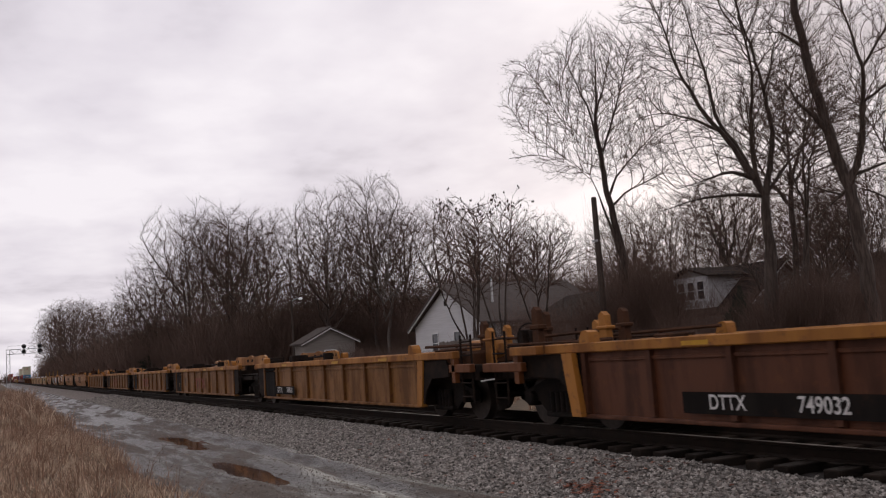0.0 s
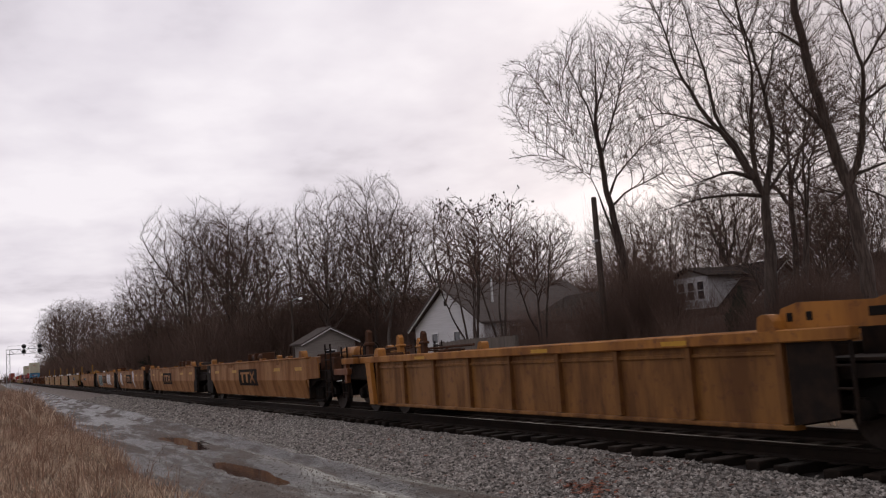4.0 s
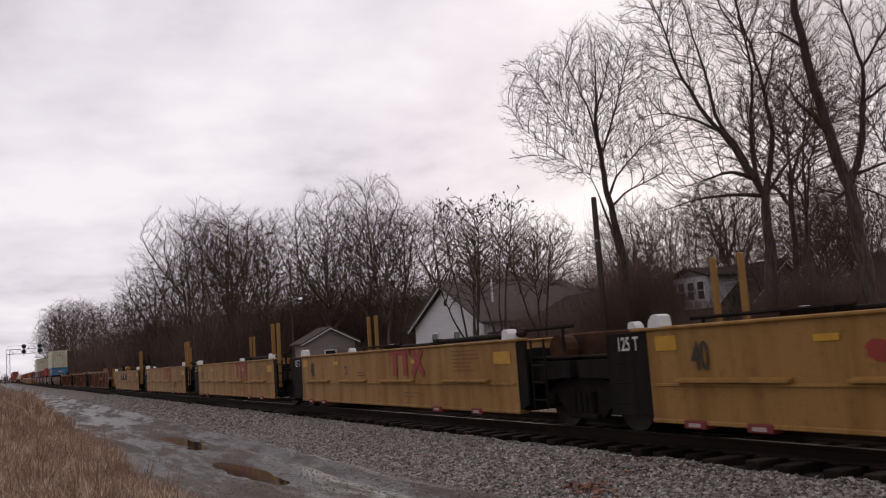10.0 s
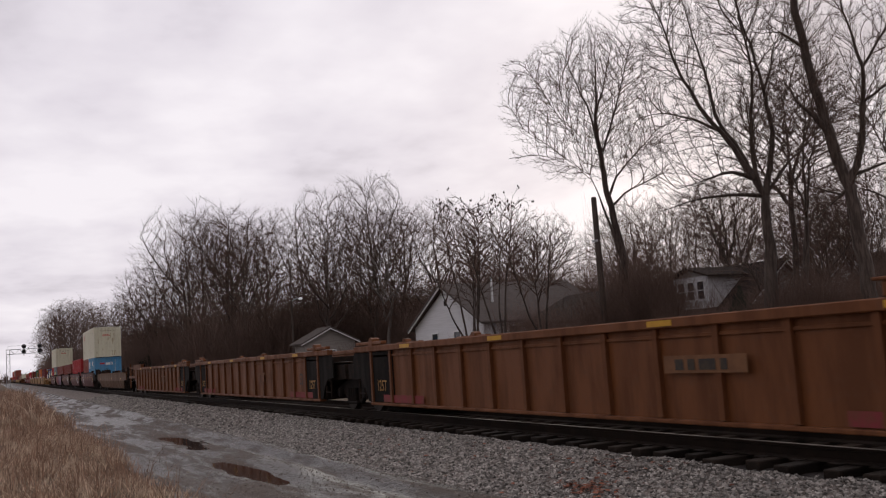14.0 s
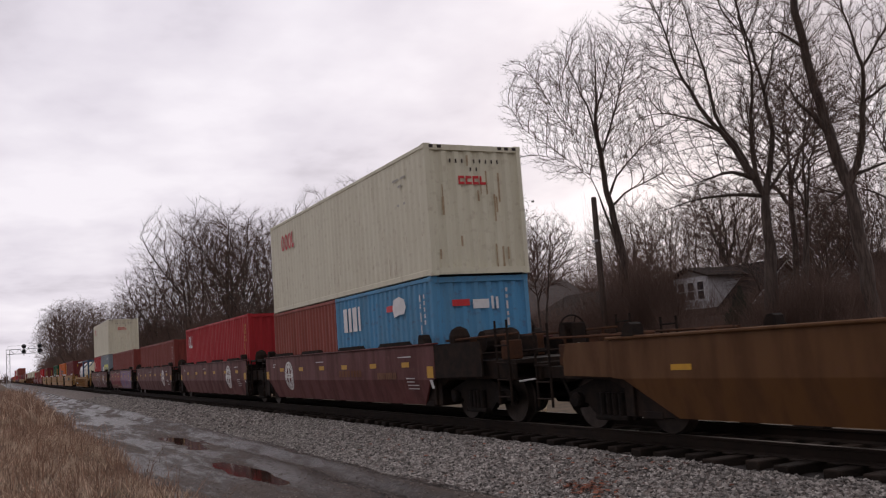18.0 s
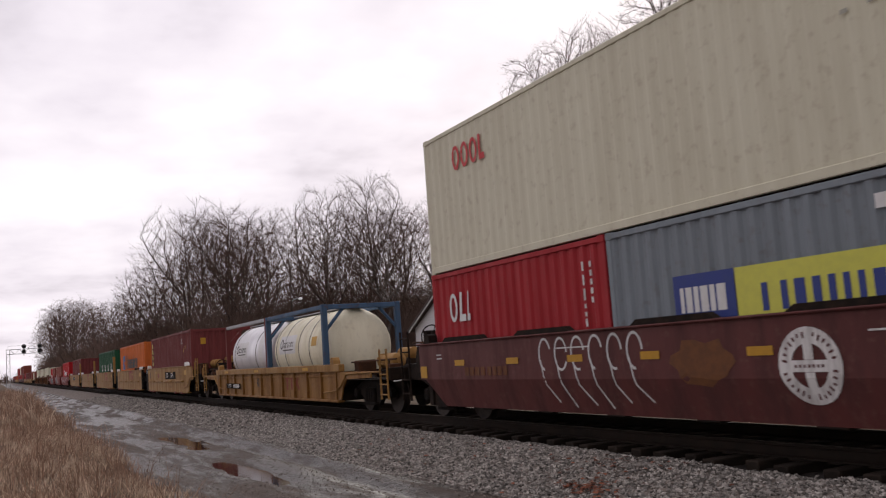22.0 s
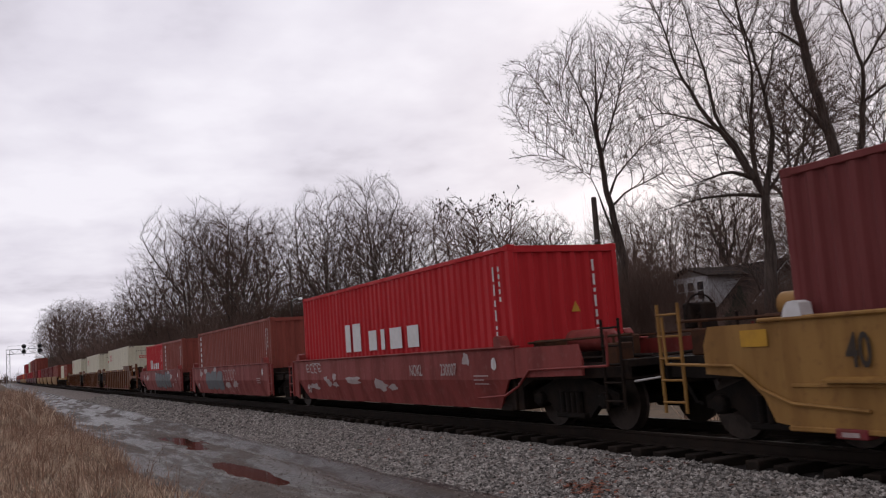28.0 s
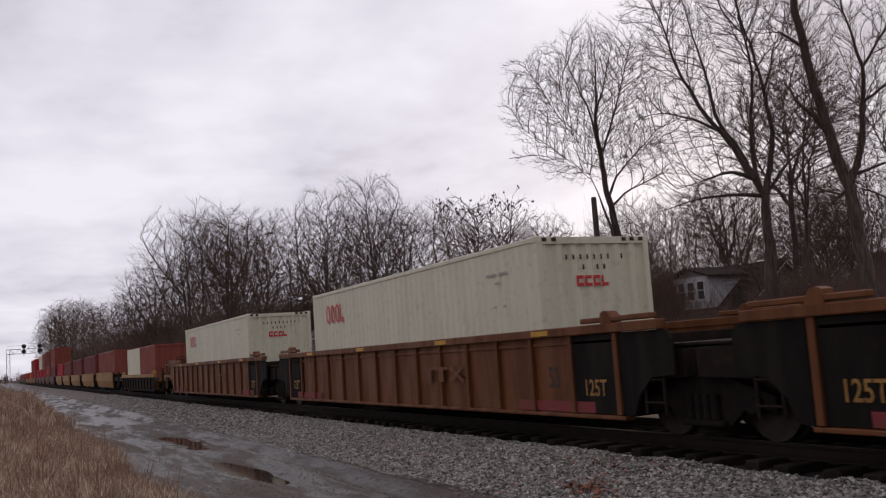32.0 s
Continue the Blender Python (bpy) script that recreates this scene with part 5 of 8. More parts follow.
hero_tree((-32.4, 15.4), [[(0.3, 0.0), (0.6, 2.3), (0.5, 5.2), (0.3, 6.7), (0.1, 8.1), (0.1, 9.4), (-0.1, 10.6)], [(0.5, 4.9), (-0.1, 7.0), (-0.4, 8.1), (-0.6, 8.9)], [(-0.1, 10.6), (-0.1, 11.8), (0.0, 13.4), (0.2, 15.2)],
                          [(-0.6, 8.9), (-0.8, 10.1), (-1.3, 11.1), (-1.5, 12.7), (-1.2, 14.8)], [(-0.6, 8.9), (-1.4, 9.5), (-2.6, 10.5), (-3.5, 11.2), (-4.1, 12.4)], [(-0.1, 10.5), (-0.3, 11.8), (-0.8, 13.2), (-1.4, 14.9)],
                          [(-0.9, 9.1), (-1.7, 9.5), (-2.9, 9.9), (-4.3, 9.7)], [(0.0, 9.8), (0.7, 11.5), (1.2, 13.3), (1.6, 14.8)], [(0.2, 7.9), (0.7, 8.7), (1.7, 9.8), (2.7, 10.8)], [(0.3, 7.3), (1.3, 8.2), (3.0, 8.9)],
                          [(-0.1, 11.5), (0.5, 13.1), (1.0, 15.2)], [(-1.3, 10.9), (-2.0, 11.9), (-2.6, 13.4), (-3.1, 14.2)]],
          [((-0.55, 0, 12.3), (3.9, 3.9, 3.7)), ((-0.1, 0, 9.9), (3.6, 3.4, 1.6)), ((-2.9, 0, 9.9), (1.6, 1.2, 0.7)), ((2.2, 0, 8.7), (1.5, 1.2, 0.8))], 0.25, 11, "tall bare oval-crowned tree with a forked trunk", 7.0, 7800, 0.0054, 0.21)
hero_tree((-23.4, 15.5), [[(-0.1, 0.0), (-0.1, 1.0), (0.1, 4.0), (0.2, 6.2)], [(0.1, 6.2), (-0.4, 7.4), (-1.1, 8.7), (-1.8, 9.7), (-2.5, 11.4), (-3.1, 13.5), (-3.4, 15.3)], [(0.4, 6.2), (0.8, 8.6), (0.7, 10.3), (0.5, 12.1), (0.2, 13.7), (0.2, 16.3)],
                          [(0.3, 6.2), (-0.2, 7.5), (0.0, 9.8), (-0.1, 11.3), (-0.4, 12.8), (-0.4, 15.0)], [(-0.1, 6.5), (-0.7, 8.3), (-1.2, 9.1), (-1.3, 10.5), (-1.7, 12.5), (-2.1, 14.9)], [(0.4, 6.2), (1.3, 7.5), (2.2, 8.1), (2.9, 9.1)],
                          [(0.0, 6.7), (-1.0, 7.2), (-2.3, 6.8), (-3.1, 6.6)], [(-1.1, 8.7), (-2.1, 9.3), (-3.1, 9.7), (-3.9, 9.6)], [(0.0, 6.1), (-1.1, 6.3), (-2.4, 6.2), (-3.9, 5.8)], [(0.7, 10.3), (1.2, 11.6), (1.5, 12.3), (2.2, 11.8)], [(0.1, 12.3), (-0.4, 13.3), (-1.0, 15.1)]],
          [((-1.0, 0, 12.6), (4.3, 4.0, 4.9)), ((-1.0, 0, 8.6), (4.2, 4.0, 3.0))], 0.36, 12, "big bare spreading tree with a thick dark trunk", 6.0, 6300, 0.005, 0.22)
hero_tree((-20.5, 16.8), [[(0.2, 0.0), (0.1, 0.8), (0.0, 4.2), (-0.1, 6.0), (-0.5, 7.4), (-0.7, 8.8), (-1.0, 10.7), (-1.3, 12.8), (-1.6, 14.7)], [(-0.1, 5.9), (0.3, 7.4), (0.4, 8.8), (0.4, 10.0), (-0.1, 11.9), (-0.2, 13.5)], [(-0.8, 8.2), (-1.5, 9.1), (-1.9, 9.9)],
                          [(0.4, 10.0), (1.3, 11.3), (2.0, 12.5), (2.6, 14.2)], [(0.4, 8.7), (1.4, 9.4), (2.6, 9.6)], [(-0.3, 5.9), (-1.3, 5.0)], [(-0.3, 5.9), (-1.5, 6.2)], [(-1.1, 11.2), (-1.8, 11.7), (-2.5, 11.6)], [(0.1, 6.2), (1.1, 6.7), (2.1, 6.8)]],
          [((0.0, 0, 11.8), (3.4, 3.4, 4.2)), ((0.6, 0, 7.6), (3.2, 3.0, 2.4))], 0.27, 13, "leaning bare tree with a long slanting trunk", 5.5, 4000, 0.005, 0.22)
hero_tree((-33.0, 27.6), [[(0.0, 0.0), (0.2, 6.5), (0.3, 9.4)], [(0.3, 8.5), (1.5, 12.2), (1.8, 15.0)], [(0.3, 7.7), (-1.3, 9.8), (-1.8, 12.4)], [(0.3, 8.5), (2.6, 11.3)], [(0.3, 9.0), (0.2, 12.0), (-0.2, 14.0)]],
          [((0.6, 0, 11.4), (4.4, 4.2, 4.4))], 0.26, 14, "bare tree standing behind the big trees", 7.0, 2900, 0.007, 0.27)
hero_tree((-28.6, 22.4), [[(0.3, 0.0), (0.4, 1.8), (0.6, 3.8), (1.0, 6.2)], [(1.0, 6.2), (0.9, 8.4), (1.0, 10.3), (1.1, 12.6)], [(1.0, 6.2), (1.4, 8.4), (2.2, 11.0)], [(0.9, 6.6), (0.5, 9.8), (0.1, 11.4)]],
          [((1.0, 0, 9.6), (3.6, 3.4, 4.4))], 0.25, 15, "bare tree standing behind the big trees", 5.0, 3200, 0.0065, 0.24)

hero_tree((-22.0, 23.0), [[(0.0, 0.0), (-0.1, 4.0), (0.1, 6.0)], [(0.1, 6.0), (0.5, 8.4), (0.4, 11.5)], [(0.1, 5.6), (-1.2, 8.0), (-1.8, 10.4)], [(0.0, 5.0), (1.6, 7.4), (2.4, 9.8)], [(0.0, 4.6), (-1.6, 6.2), (-3.0, 7.0)]],
          [((-0.2, 0, 8.6), (3.8, 3.6, 4.0))], 0.22, 16, "bare tree standing behind the big trees", 4.0, 2800, 0.006, 0.25)

# slim multi-stemmed trees with dark seed heads in front of the white house
for k, (x, y, seed, hgt) in enumerate(((-40.0, 13.8, 31, 10.0), (-43.4, 13.9, 32, 10.4), (-37.4, 14.6, 33, 8.0), (-46.0, 15.4, 34, 8.4))):
    rng = np.random.default_rng(seed)
    wood = Wood(rng)
    eggs = lobes(rng, (0, 0, hgt * 0.72), (2.7, 2.7, hgt * 0.27), 7)
    runs = []
    for i in range(3):
        a = i * 2.4 + rng.uniform(-0.3, 0.3)
        w = rng.uniform(0.9, 1.7)
        top_ = hgt * rng.uniform(0.74, 0.92)
        fork = 0.5 if i < 2 else rng.uniform(1.4, 2.6)
        run = stem(wood, [(0.12 * math.cos(a), 0.12 * math.sin(a), -0.1), (0.25 * math.cos(a), 0.25 * math.sin(a), fork), (math.cos(a) * w * 0.6, math.sin(a) * w * 0.6, top_ * 0.5), (math.cos(a) * w * 1.4, math.sin(a) * w * 1.4, top_)], 0.085, 0.014, 0.4, 0.02)
        m = int(len(run[0]) * 0.42)
        runs.append(tuple(q[m:] for q in run))
    ramify(wood, runs, eggs, 1000, 0.22, 0.009, 0.5, 0.2, 0.08, 1)
    z0 = ground_height(x, y)
    ob = tree_thing(wood.meshes(M["bark"], M["twig"]), "slim multi-stemmed bare tree with dark seed heads", (x, y, z0))
    if k < 2:
        s = Shape()
        heads = np.concatenate([b for a, b, r in wood.tips])
        for q in heads[np.argsort(-heads[:, 2])[:260:7]]:
            for _ in range(2):
                c = q + rng.normal(0, 0.06, 3)
                s.lathe(c, "z", ((-0.07, 0.015), (-0.02, 0.04), (0.06, 0.015)), 5)
        part("seed_cluster", s, M["dead_leaf"], ob, "dark withered seed heads")["kind"] = "stuff"


def far_tree(seed, half, low, limbs_, bark, label, count=2250, thin=0.011):
    """A twenty-metre tree of the wood, to be scaled."""
    rng = np.random.default_rng(seed)
    wood = Wood(rng)
    fork = low + rng.uniform(0.5, 1.5)
    runs = [stem(wood, [(0, 0, -0.3), (0.1, 0, fork), (0.4, 0.3, 9), (0.2, -0.2, 15.5)], 0.24, 0.04, 0.9, 0.12, 0.4)]
    for i in range(limbs_):
        a = i * 2.4 + rng.uniform(-0.4, 0.4)
        z = fork + (i / limbs_) * 5.5 + rng.uniform(-0.5, 0.5)
        w, h = half * rng.uniform(0.4, 0.8), min(16.0, z + rng.uniform(4.5, 8.5))
        runs.append(stem(wood, [(0.1, 0, z), (math.cos(a) * w * 0.5, math.sin(a) * w * 0.5, z + (h - z) * 0.36), (math.cos(a) * w, math.sin(a) * w, h)], 0.12, 0.03, 0.85, 0.14))
    runs = [tuple(v[(len(q[0]) // 3 if k == 0 else 1):] for v in q) for k, q in enumerate(runs)]
    ramify(wood, runs, lobes(rng, (0, 0, 9.7 + low / 2), (half, half, 9.0 - low / 2), 9), count, 0.5, thin, low + 1.0, 0.13, 0.10, 3, 1.9)
    return tree_thing(wood.meshes(M[bark], M["twig"], 7), label, (0, 0, 0)), np.percentile(np.concatenate([b[:, 2] for a, b, r in wood.tips]), 99.5)


PROTO = [far_tree(41, 5.8, 3.0, 7, "bark", "tall bare brown tree in the wooded line"),
         far_tree(42, 6.8, 3.0, 8, "bark", "broad bare tree in the wooded line"),
         far_tree(43, 4.6, 4.0, 7, "pale_bark", "tall slender bare tree with pale bark"),
         far_tree(44, 5.6, 2.0, 7, "bark", "bare forked tree in the wooded line"),
         far_tree(45, 6.2, 3.0, 7, "bark", "wide bare tree in the wooded line")]
placed = [False] * 5


def plant(kind, x, y, height, turn):
    z = ground_height(x, y)
    tree, top_ = PROTO[kind]
    sc = height / top_
    m = Matrix.Translation((x, y, z)) @ pose(0, 0, 0, 0, 0, turn) @ Matrix.Scale(sc, 4)
    if not placed[kind]:
        placed[kind] = True
        tree.matrix_basis = m
        return tree
    ob = copy_thing(tree, Matrix.Identity(4))
    ob.matrix_basis = m
    return ob


WOODS = ((3, -110, 10.5, 15, 45), (0, -125, 9.5, 17, 95), (1, -100, 15.5, 16, 145), (4, -88, 21.5, 14, 190), (1, -115, 12.0, 22.0, 10), (3, -122, 15, 22.5, 80), (0, -113, 17.0, 23.2, 150), (4, -106, 16, 19.5, 200), (1, -128, 21, 22.5, 300), (0, -118, 23, 22, 20),
         (2, -97, 21.0, 19.5, 40), (2, -94, 23.5, 20.8, 130), (3, -99, 26, 19.5, 220), (2, -91.2, 28, 22.3, 300), (0, -90, 31, 18, 70), (2, -86, 27, 17.5, 10), (4, -82, 31, 17.5, 100),
         (3, -104, 32, 20, 60), (0, -78, 38, 14, 240), (1, -70, 36, 14, 170), (4, -66, 44, 14.5, 310), (3, -60, 40, 13.5, 30), (0, -62, 52, 16, 250), (1, -52, 50, 14.5, 90),
         (4, -58, 58, 13, 140), (2, -66, 56, 12.5, 200), (0, -62, 66, 14, 330), (3, -50, 52, 14.5, 60), (1, -49, 49.5, 12, 0), (4, -37, 41.5, 11.5, 180), (0, -36, 36, 11, 120),
         (3, -33, 33, 10, 50), (4, -38, 31, 9, 20), (1, -54.5, 33, 11.5, 70), (3, -56, 40, 13, 140), (0, -53, 43, 14, 250), (4, -32, 29, 9, 300), (1, -58, 49, 15, 340), (3, -64, 50, 16, 110), (0, -45, 57, 13.5, 35), (1, -36, 47, 12, 160), (2, -35, 42, 12, 260),
         (4, -132, 12, 16.5, 30), (0, -142, 10, 15.2, 130), (3, -152, 11, 14.8, 260), (1, -164, 9, 14.5, 330), (4, -178, 10, 15.5, 10), (0, -192, 8, 16.5, 190), (3, -208, 9, 18, 80),
         (1, -225, 7, 20, 140), (4, -243, 8, 21.5, 220), (0, -262, 7, 22.5, 300), (3, -285, 7, 23, 45), (1, -305, 8, 23, 95), (4, -330, 7, 22, 185), (0, -360, 9, 20, 275))
for row in WOODS:
    plant(*row)


# ---- brush and far woods ----
HOUSES = ((-59.6, -49.2, 18.0, 27.6), (-51.0, -40.5, 30.9, 38.5), (-45.5, -39.5, 44.0, 50.0), (-47.0, -41.0, 19.9, 26.5), (-83.0, -80.0, 16.0, 21.0))


def brush(name, count, zone, height, seed, r=0.016, label="dense dark leafless brush along the railway", material="brush", fan=5, skew=0.0):
    """Many thin forked stems in one mesh."""
    rng = np.random.default_rng(seed)
    x = rng.uniform(zone[0], zone[1], count)
    y = rng.uniform(zone[2], zone[3], count)
    x = x - skew * (y - zone[2])
    free = np.ones(count, bool)
    for x0, x1, y0, y1 in HOUSES:
        free &= ~((x > x0 - 1.2) & (x < x1 + 1.2) & (y > y0 - 1.2) & (y < y1 + 1.2))
    x, y = x[free], y[free]
    count = len(x)
    clump = np.array([0.55 + 0.75 * (nz(a, b, 0.11, seed) + 0.45) for a, b in zip(x, y)])
    h = rng.uniform(height[0], height[1], count) * np.clip(clump, 0.35, 1.4)
    z0 = np.array([ground_height(a, b) for a, b in zip(x, y)]) - 0.1
    p0 = np.stack([x, y, z0], 1)
    lean = rng.normal(0, 0.22, (count, 2))
    p1 = p0 + np.stack([lean[:, 0] * h * 0.5, lean[:, 1] * h * 0.5, h * 0.5], 1)
    segs = [(p0, p1, r * 1.6, r * 1.1)]
    for k in range(fan):
        d = rng.normal(0, 0.42, (count, 2))
        t = rng.uniform(0.3, 1.0, (count, 1))
        q0 = p0 + (p1 - p0) * t
        q1 = q0 + np.stack([d[:, 0] * h * 0.45, d[:, 1] * h * 0.45, h * rng.uniform(0.25, 0.5, count)], 1)
        segs.append((q0, q1, r, 0.0))
    vs, fs, base = [], [], 0
    for a, b, ra, rb in segs:
        ang = rng.uniform(0, 6.28, count)
        ring_ = [np.stack([np.cos(ang + k * 2.094), np.sin(ang + k * 2.094), np.zeros(count)], 1) for k in range(3)]
        rows = [a + ring_[k] * ra for k in range(3)] + ([b + ring_[k] * rb for k in range(3)] if rb else [b])
        n = len(rows)
        idx = base + np.arange(count)[:, None] * n
        for k in range(3):
            m = (k + 1) % 3
            fs += (idx + np.array([[k, m, m + 3, k + 3] if rb else [k, m, 3]])).tolist()
        vs.append(np.stack(rows, 1).reshape(-1, 3))
        base += count * n
    me = bpy.data.meshes.new(name)
    me.from_pydata(np.concatenate(vs).tolist(), [], fs)
    me.materials.append(M[material])
    return tagged(new(name, me), label, "brush", kind="stuff")


brush("brush", 2900, (-150, -92, 9, 24), (7.0, 13.0), 1, 0.016, fan=13)
brush("brush", 2000, (-72, -44, 29, 48), (6.5, 11.0), 14, 0.0145, fan=12, skew=0.9)
brush("brush", 450, (-92, -58, 9, 17), (0.8, 2.0), 11, 0.010, fan=8)
brush("brush", 700, (-78, -60, 18, 27), (2.6, 4.0), 13, 0.012, fan=9)
brush("brush", 2400, (-112, -66, 28, 44), (7.5, 12.5), 12, 0.016, fan=13)
brush("brush", 900, (-60, -36, 27, 38), (2.5, 5.0), 2, 0.013, fan=10)
brush("brush", 700, (-34, -19, 16.5, 26), (2.0, 4.2), 9, 0.007, fan=12)
brush("brush", 2300, (-50, -24, 28, 62), (4.5, 7.5), 10, 0.012, fan=12, skew=0.9)
brush("brush", 380, (-53, -45, 14.2, 17.4), (2.0, 3.4), 15, 0.008, fan=11)
brush("brush", 200, (-62, -6, 6.5, 13), (0.6, 1.6), 3, 0.008)
brush("brush", 1700, (-47, -26, 14.5, 20.5), (2.2, 4.6), 8, 0.006, fan=11)
brush("brush", 2600, (-420, -140, 6.5, 22), (8, 14), 4, 0.042, fan=13)
brush("brush", 2600, (-200, -90, 24, 60), (10, 16), 5, 0.02, fan=14)
brush("brush", 700, (-75, -20, 62, 95), (7, 12), 6, 0.036, fan=8, skew=0.6)
brush("brush", 400, (-900, -500, -60, 60), (5, 10), 7, 0.12, "hazy leafless woods far along the railway")
for x_, y_, k_ in ((-23.4, 15.3, 21), (-22.4, 16.4, 22), (-24.6, 16.4, 23)):
    brush("vine_thicket", 170, (x_ - 0.55, x_ + 0.55, y_ - 0.4, y_ + 0.4), (3.5, 6.5), k_, 0.007, "dark vines and suckers round the big trunk", fan=14)


for x_, y_, w_, h_, n_, k_ in ((-31.2, 16.2, 1.5, (4.2, 6.6), 330, 24), (-33.0, 14.9, 0.5, (3.5, 6.0), 80, 25), (-22.6, 17.4, 2.2, (3.4, 5.4), 420, 26), (-36.6, 14.3, 1.3, (2.4, 4.0), 330, 27)):
    brush("vine_thicket", n_, (x_ - w_, x_ + w_, y_ - w_ * 0.6, y_ + w_ * 0.6), h_, k_, 0.007, "dark tangled vine thicket between the trunks", fan=16)


# two dark cedars in the wooded line
def cedar(x, y, height, half, seed):
    rng = np.random.default_rng(seed)
    ob = thing("evergreen_tree", "dark green cedar among the bare trees", "tree", "cedars in the wooded line", at=(x, y, ground_height(x, y)))
    part("trunk", Shape().lathe((0, 0, 0), "z", ((-0.2, 0.16), (height * 0.5, 0.09), (height * 0.95, 0.02)), 8), M["bark"], ob)
    n = 1500
    h = rng.random(n) ** 0.8 * height * 0.97 + 0.3
    w = half * np.maximum(1.02 - h / height, 0.02) ** 0.7 * rng.uniform(0.35, 1.1, n) * (1 + 0.25 * np.sin(h * 2.1 + seed))
    a = rng.uniform(0, 6.283, n)
    base = np.stack([np.cos(a) * w * 0.72, np.sin(a) * w * 0.72, h], 1)
    tip = np.stack([np.cos(a) * w * 1.1, np.sin(a) * w * 1.1, h + rng.uniform(0.05, 0.5, n)], 1)
    wood = Wood(rng)
    wood.tips.append((base, tip, np.full(n, 0.11)))
    for name, me in wood.meshes(M["bark"], M["evergreen"]):
        piece("foliage", me, ob)["kind"] = "stuff"


cedar(-136, 10.5, 8.5, 2.0, 1)
cedar(-128, 10.0, 7.0, 2.4, 2)
cedar(-27.0, 17.6, 3.0, 1.1, 3)


# ---- dry grass ----
def thin_leaf(m, share):
    """Lets some of the light through, as thin dry blades do."""
    nt = m.node_tree
    bsdf = nt.nodes["Principled BSDF"]
    src = bsdf.inputs["Base Color"].links[0].from_socket
    tr, mx = nt.nodes.new("ShaderNodeBsdfTranslucent"), nt.nodes.new("ShaderNodeMixShader")
    mx.inputs[0].default_value = share
    nt.links.new(src, tr.inputs["Color"])
    nt.links.new(bsdf.outputs[0], mx.inputs[1])
    nt.links.new(tr.outputs[0], mx.inputs[2])
    nt.links.new(mx.outputs[0], nt.nodes["Material Output"].inputs["Surface"])


def grass(name, count, zone, height, width, seed, tint, label):
    rng = np.random.default_rng(seed)
    tufts = count // 14
    tx, ty = rng.uniform(zone[0], zone[1], tufts), rng.uniform(zone[2], zone[3], tufts)
    th = rng.uniform(0.55, 1.25, tufts)
    which = rng.integers(0, tufts, count)
    ox, oy = rng.normal(0, 0.09, count), rng.normal(0, 0.09, count)
    x, y = tx[which] + ox, ty[which] + oy
    keep = np.array([nz(a, b, 0.7, 8) + 0.6 * nz(a, b, 2.4, 9) for a, b in zip(x, y)]) > -0.38
    edge = -6.95 + 0.28 * np.array([nz(a, 0, 0.45, 3) for a in x])
    keep &= (y < edge) | (zone[3] > -5)
    x, y, ox, oy, tall = x[keep], y[keep], ox[keep], oy[keep], th[which][keep]
    n = len(x)
    h = tall * rng.uniform(height[0], height[1], n) * np.array([0.75 + 0.6 * (nz(a, b, 0.35, 6) + 0.4) for a, b in zip(x, y)])
    h *= np.clip((edge[keep] - y) / 0.8 + 0.35, 0.3, 1.0) if zone[3] < -5 else 1.0
    z = np.array([ground_height(a, b) for a, b in zip(x, y)]) - 0.02
    a = rng.uniform(0, 6.283, n)
    wx, wy = np.cos(a) * width / 2, np.sin(a) * width / 2
    b = rng.uniform(0, 6.283, n)
    bend = rng.uniform(0.05, 1.2, n) ** 1.4 * h
    bx, by_ = np.cos(b) * bend, np.sin(b) * bend
    v = np.stack([np.stack([x - wx, y - wy, z], 1), np.stack([x + wx, y + wy, z], 1),
                  np.stack([x + bx * 0.35 + wx * 0.8, y + by_ * 0.35 + wy * 0.8, z + h * 0.6], 1), np.stack([x + bx * 0.35 - wx * 0.8, y + by_ * 0.35 - wy * 0.8, z + h * 0.6], 1),
                  np.stack([x + bx, y + by_, z + h], 1)], 1)
    idx = np.arange(n)[:, None] * 5
    quads = (idx + np.array([[0, 1, 2, 3]])).tolist()
    tris = (idx + np.array([[3, 2, 4]])).tolist()
    me = bpy.data.meshes.new(name)
    me.from_pydata(v.reshape(-1, 3).tolist(), [], quads + tris)
    me.materials.append(M[tint])
    return tagged(new(name, me), label, "grass", kind="stuff")


M["straw"] = mat("dry_straw_grass", (0.62, 0.48, 0.36), 0.85, 0, (0.24, 0.145, 0.10), 1.5, 0.95, lo=0.44, hi=0.58)
M["russet"] = mat("russet_dead_weeds", (0.29, 0.18, 0.125), 0.85, 0, (0.14, 0.08, 0.057), 1.5, 0.7)
island_vary(M["straw"], 0.55, 1.4)
island_vary(M["russet"], 0.55, 1.5)
thin_leaf(M["straw"], 0.45)
thin_leaf(M["russet"], 0.35)
grass("dry_grass", 34000, (-34, -6.5, -10.8, -6.6), (0.06, 0.30), 0.013, 1, "straw", "dry straw-coloured grass on the field edge")
grass("dry_grass", 7000, (-34, -6.5, -10.8, -6.6), (0.15, 0.68), 0.010, 2, "russet", "russet dead weeds among the dry grass")
grass("dry_grass", 16000, (-110, -34, -11.5, -6.5), (0.3, 0.8), 0.03, 3, "straw", "dry straw-coloured grass on the field edge")
grass("dry_grass", 6000, (-110, -34, -11.5, -6.5), (0.4, 1.1), 0.03, 4, "russet", "russet dead weeds among the dry grass")
grass("dry_grass", 9000, (-34, 8, -26, -10.8), (0.25, 0.6), 0.02, 5, "straw", "dry straw-coloured grass on the field edge")
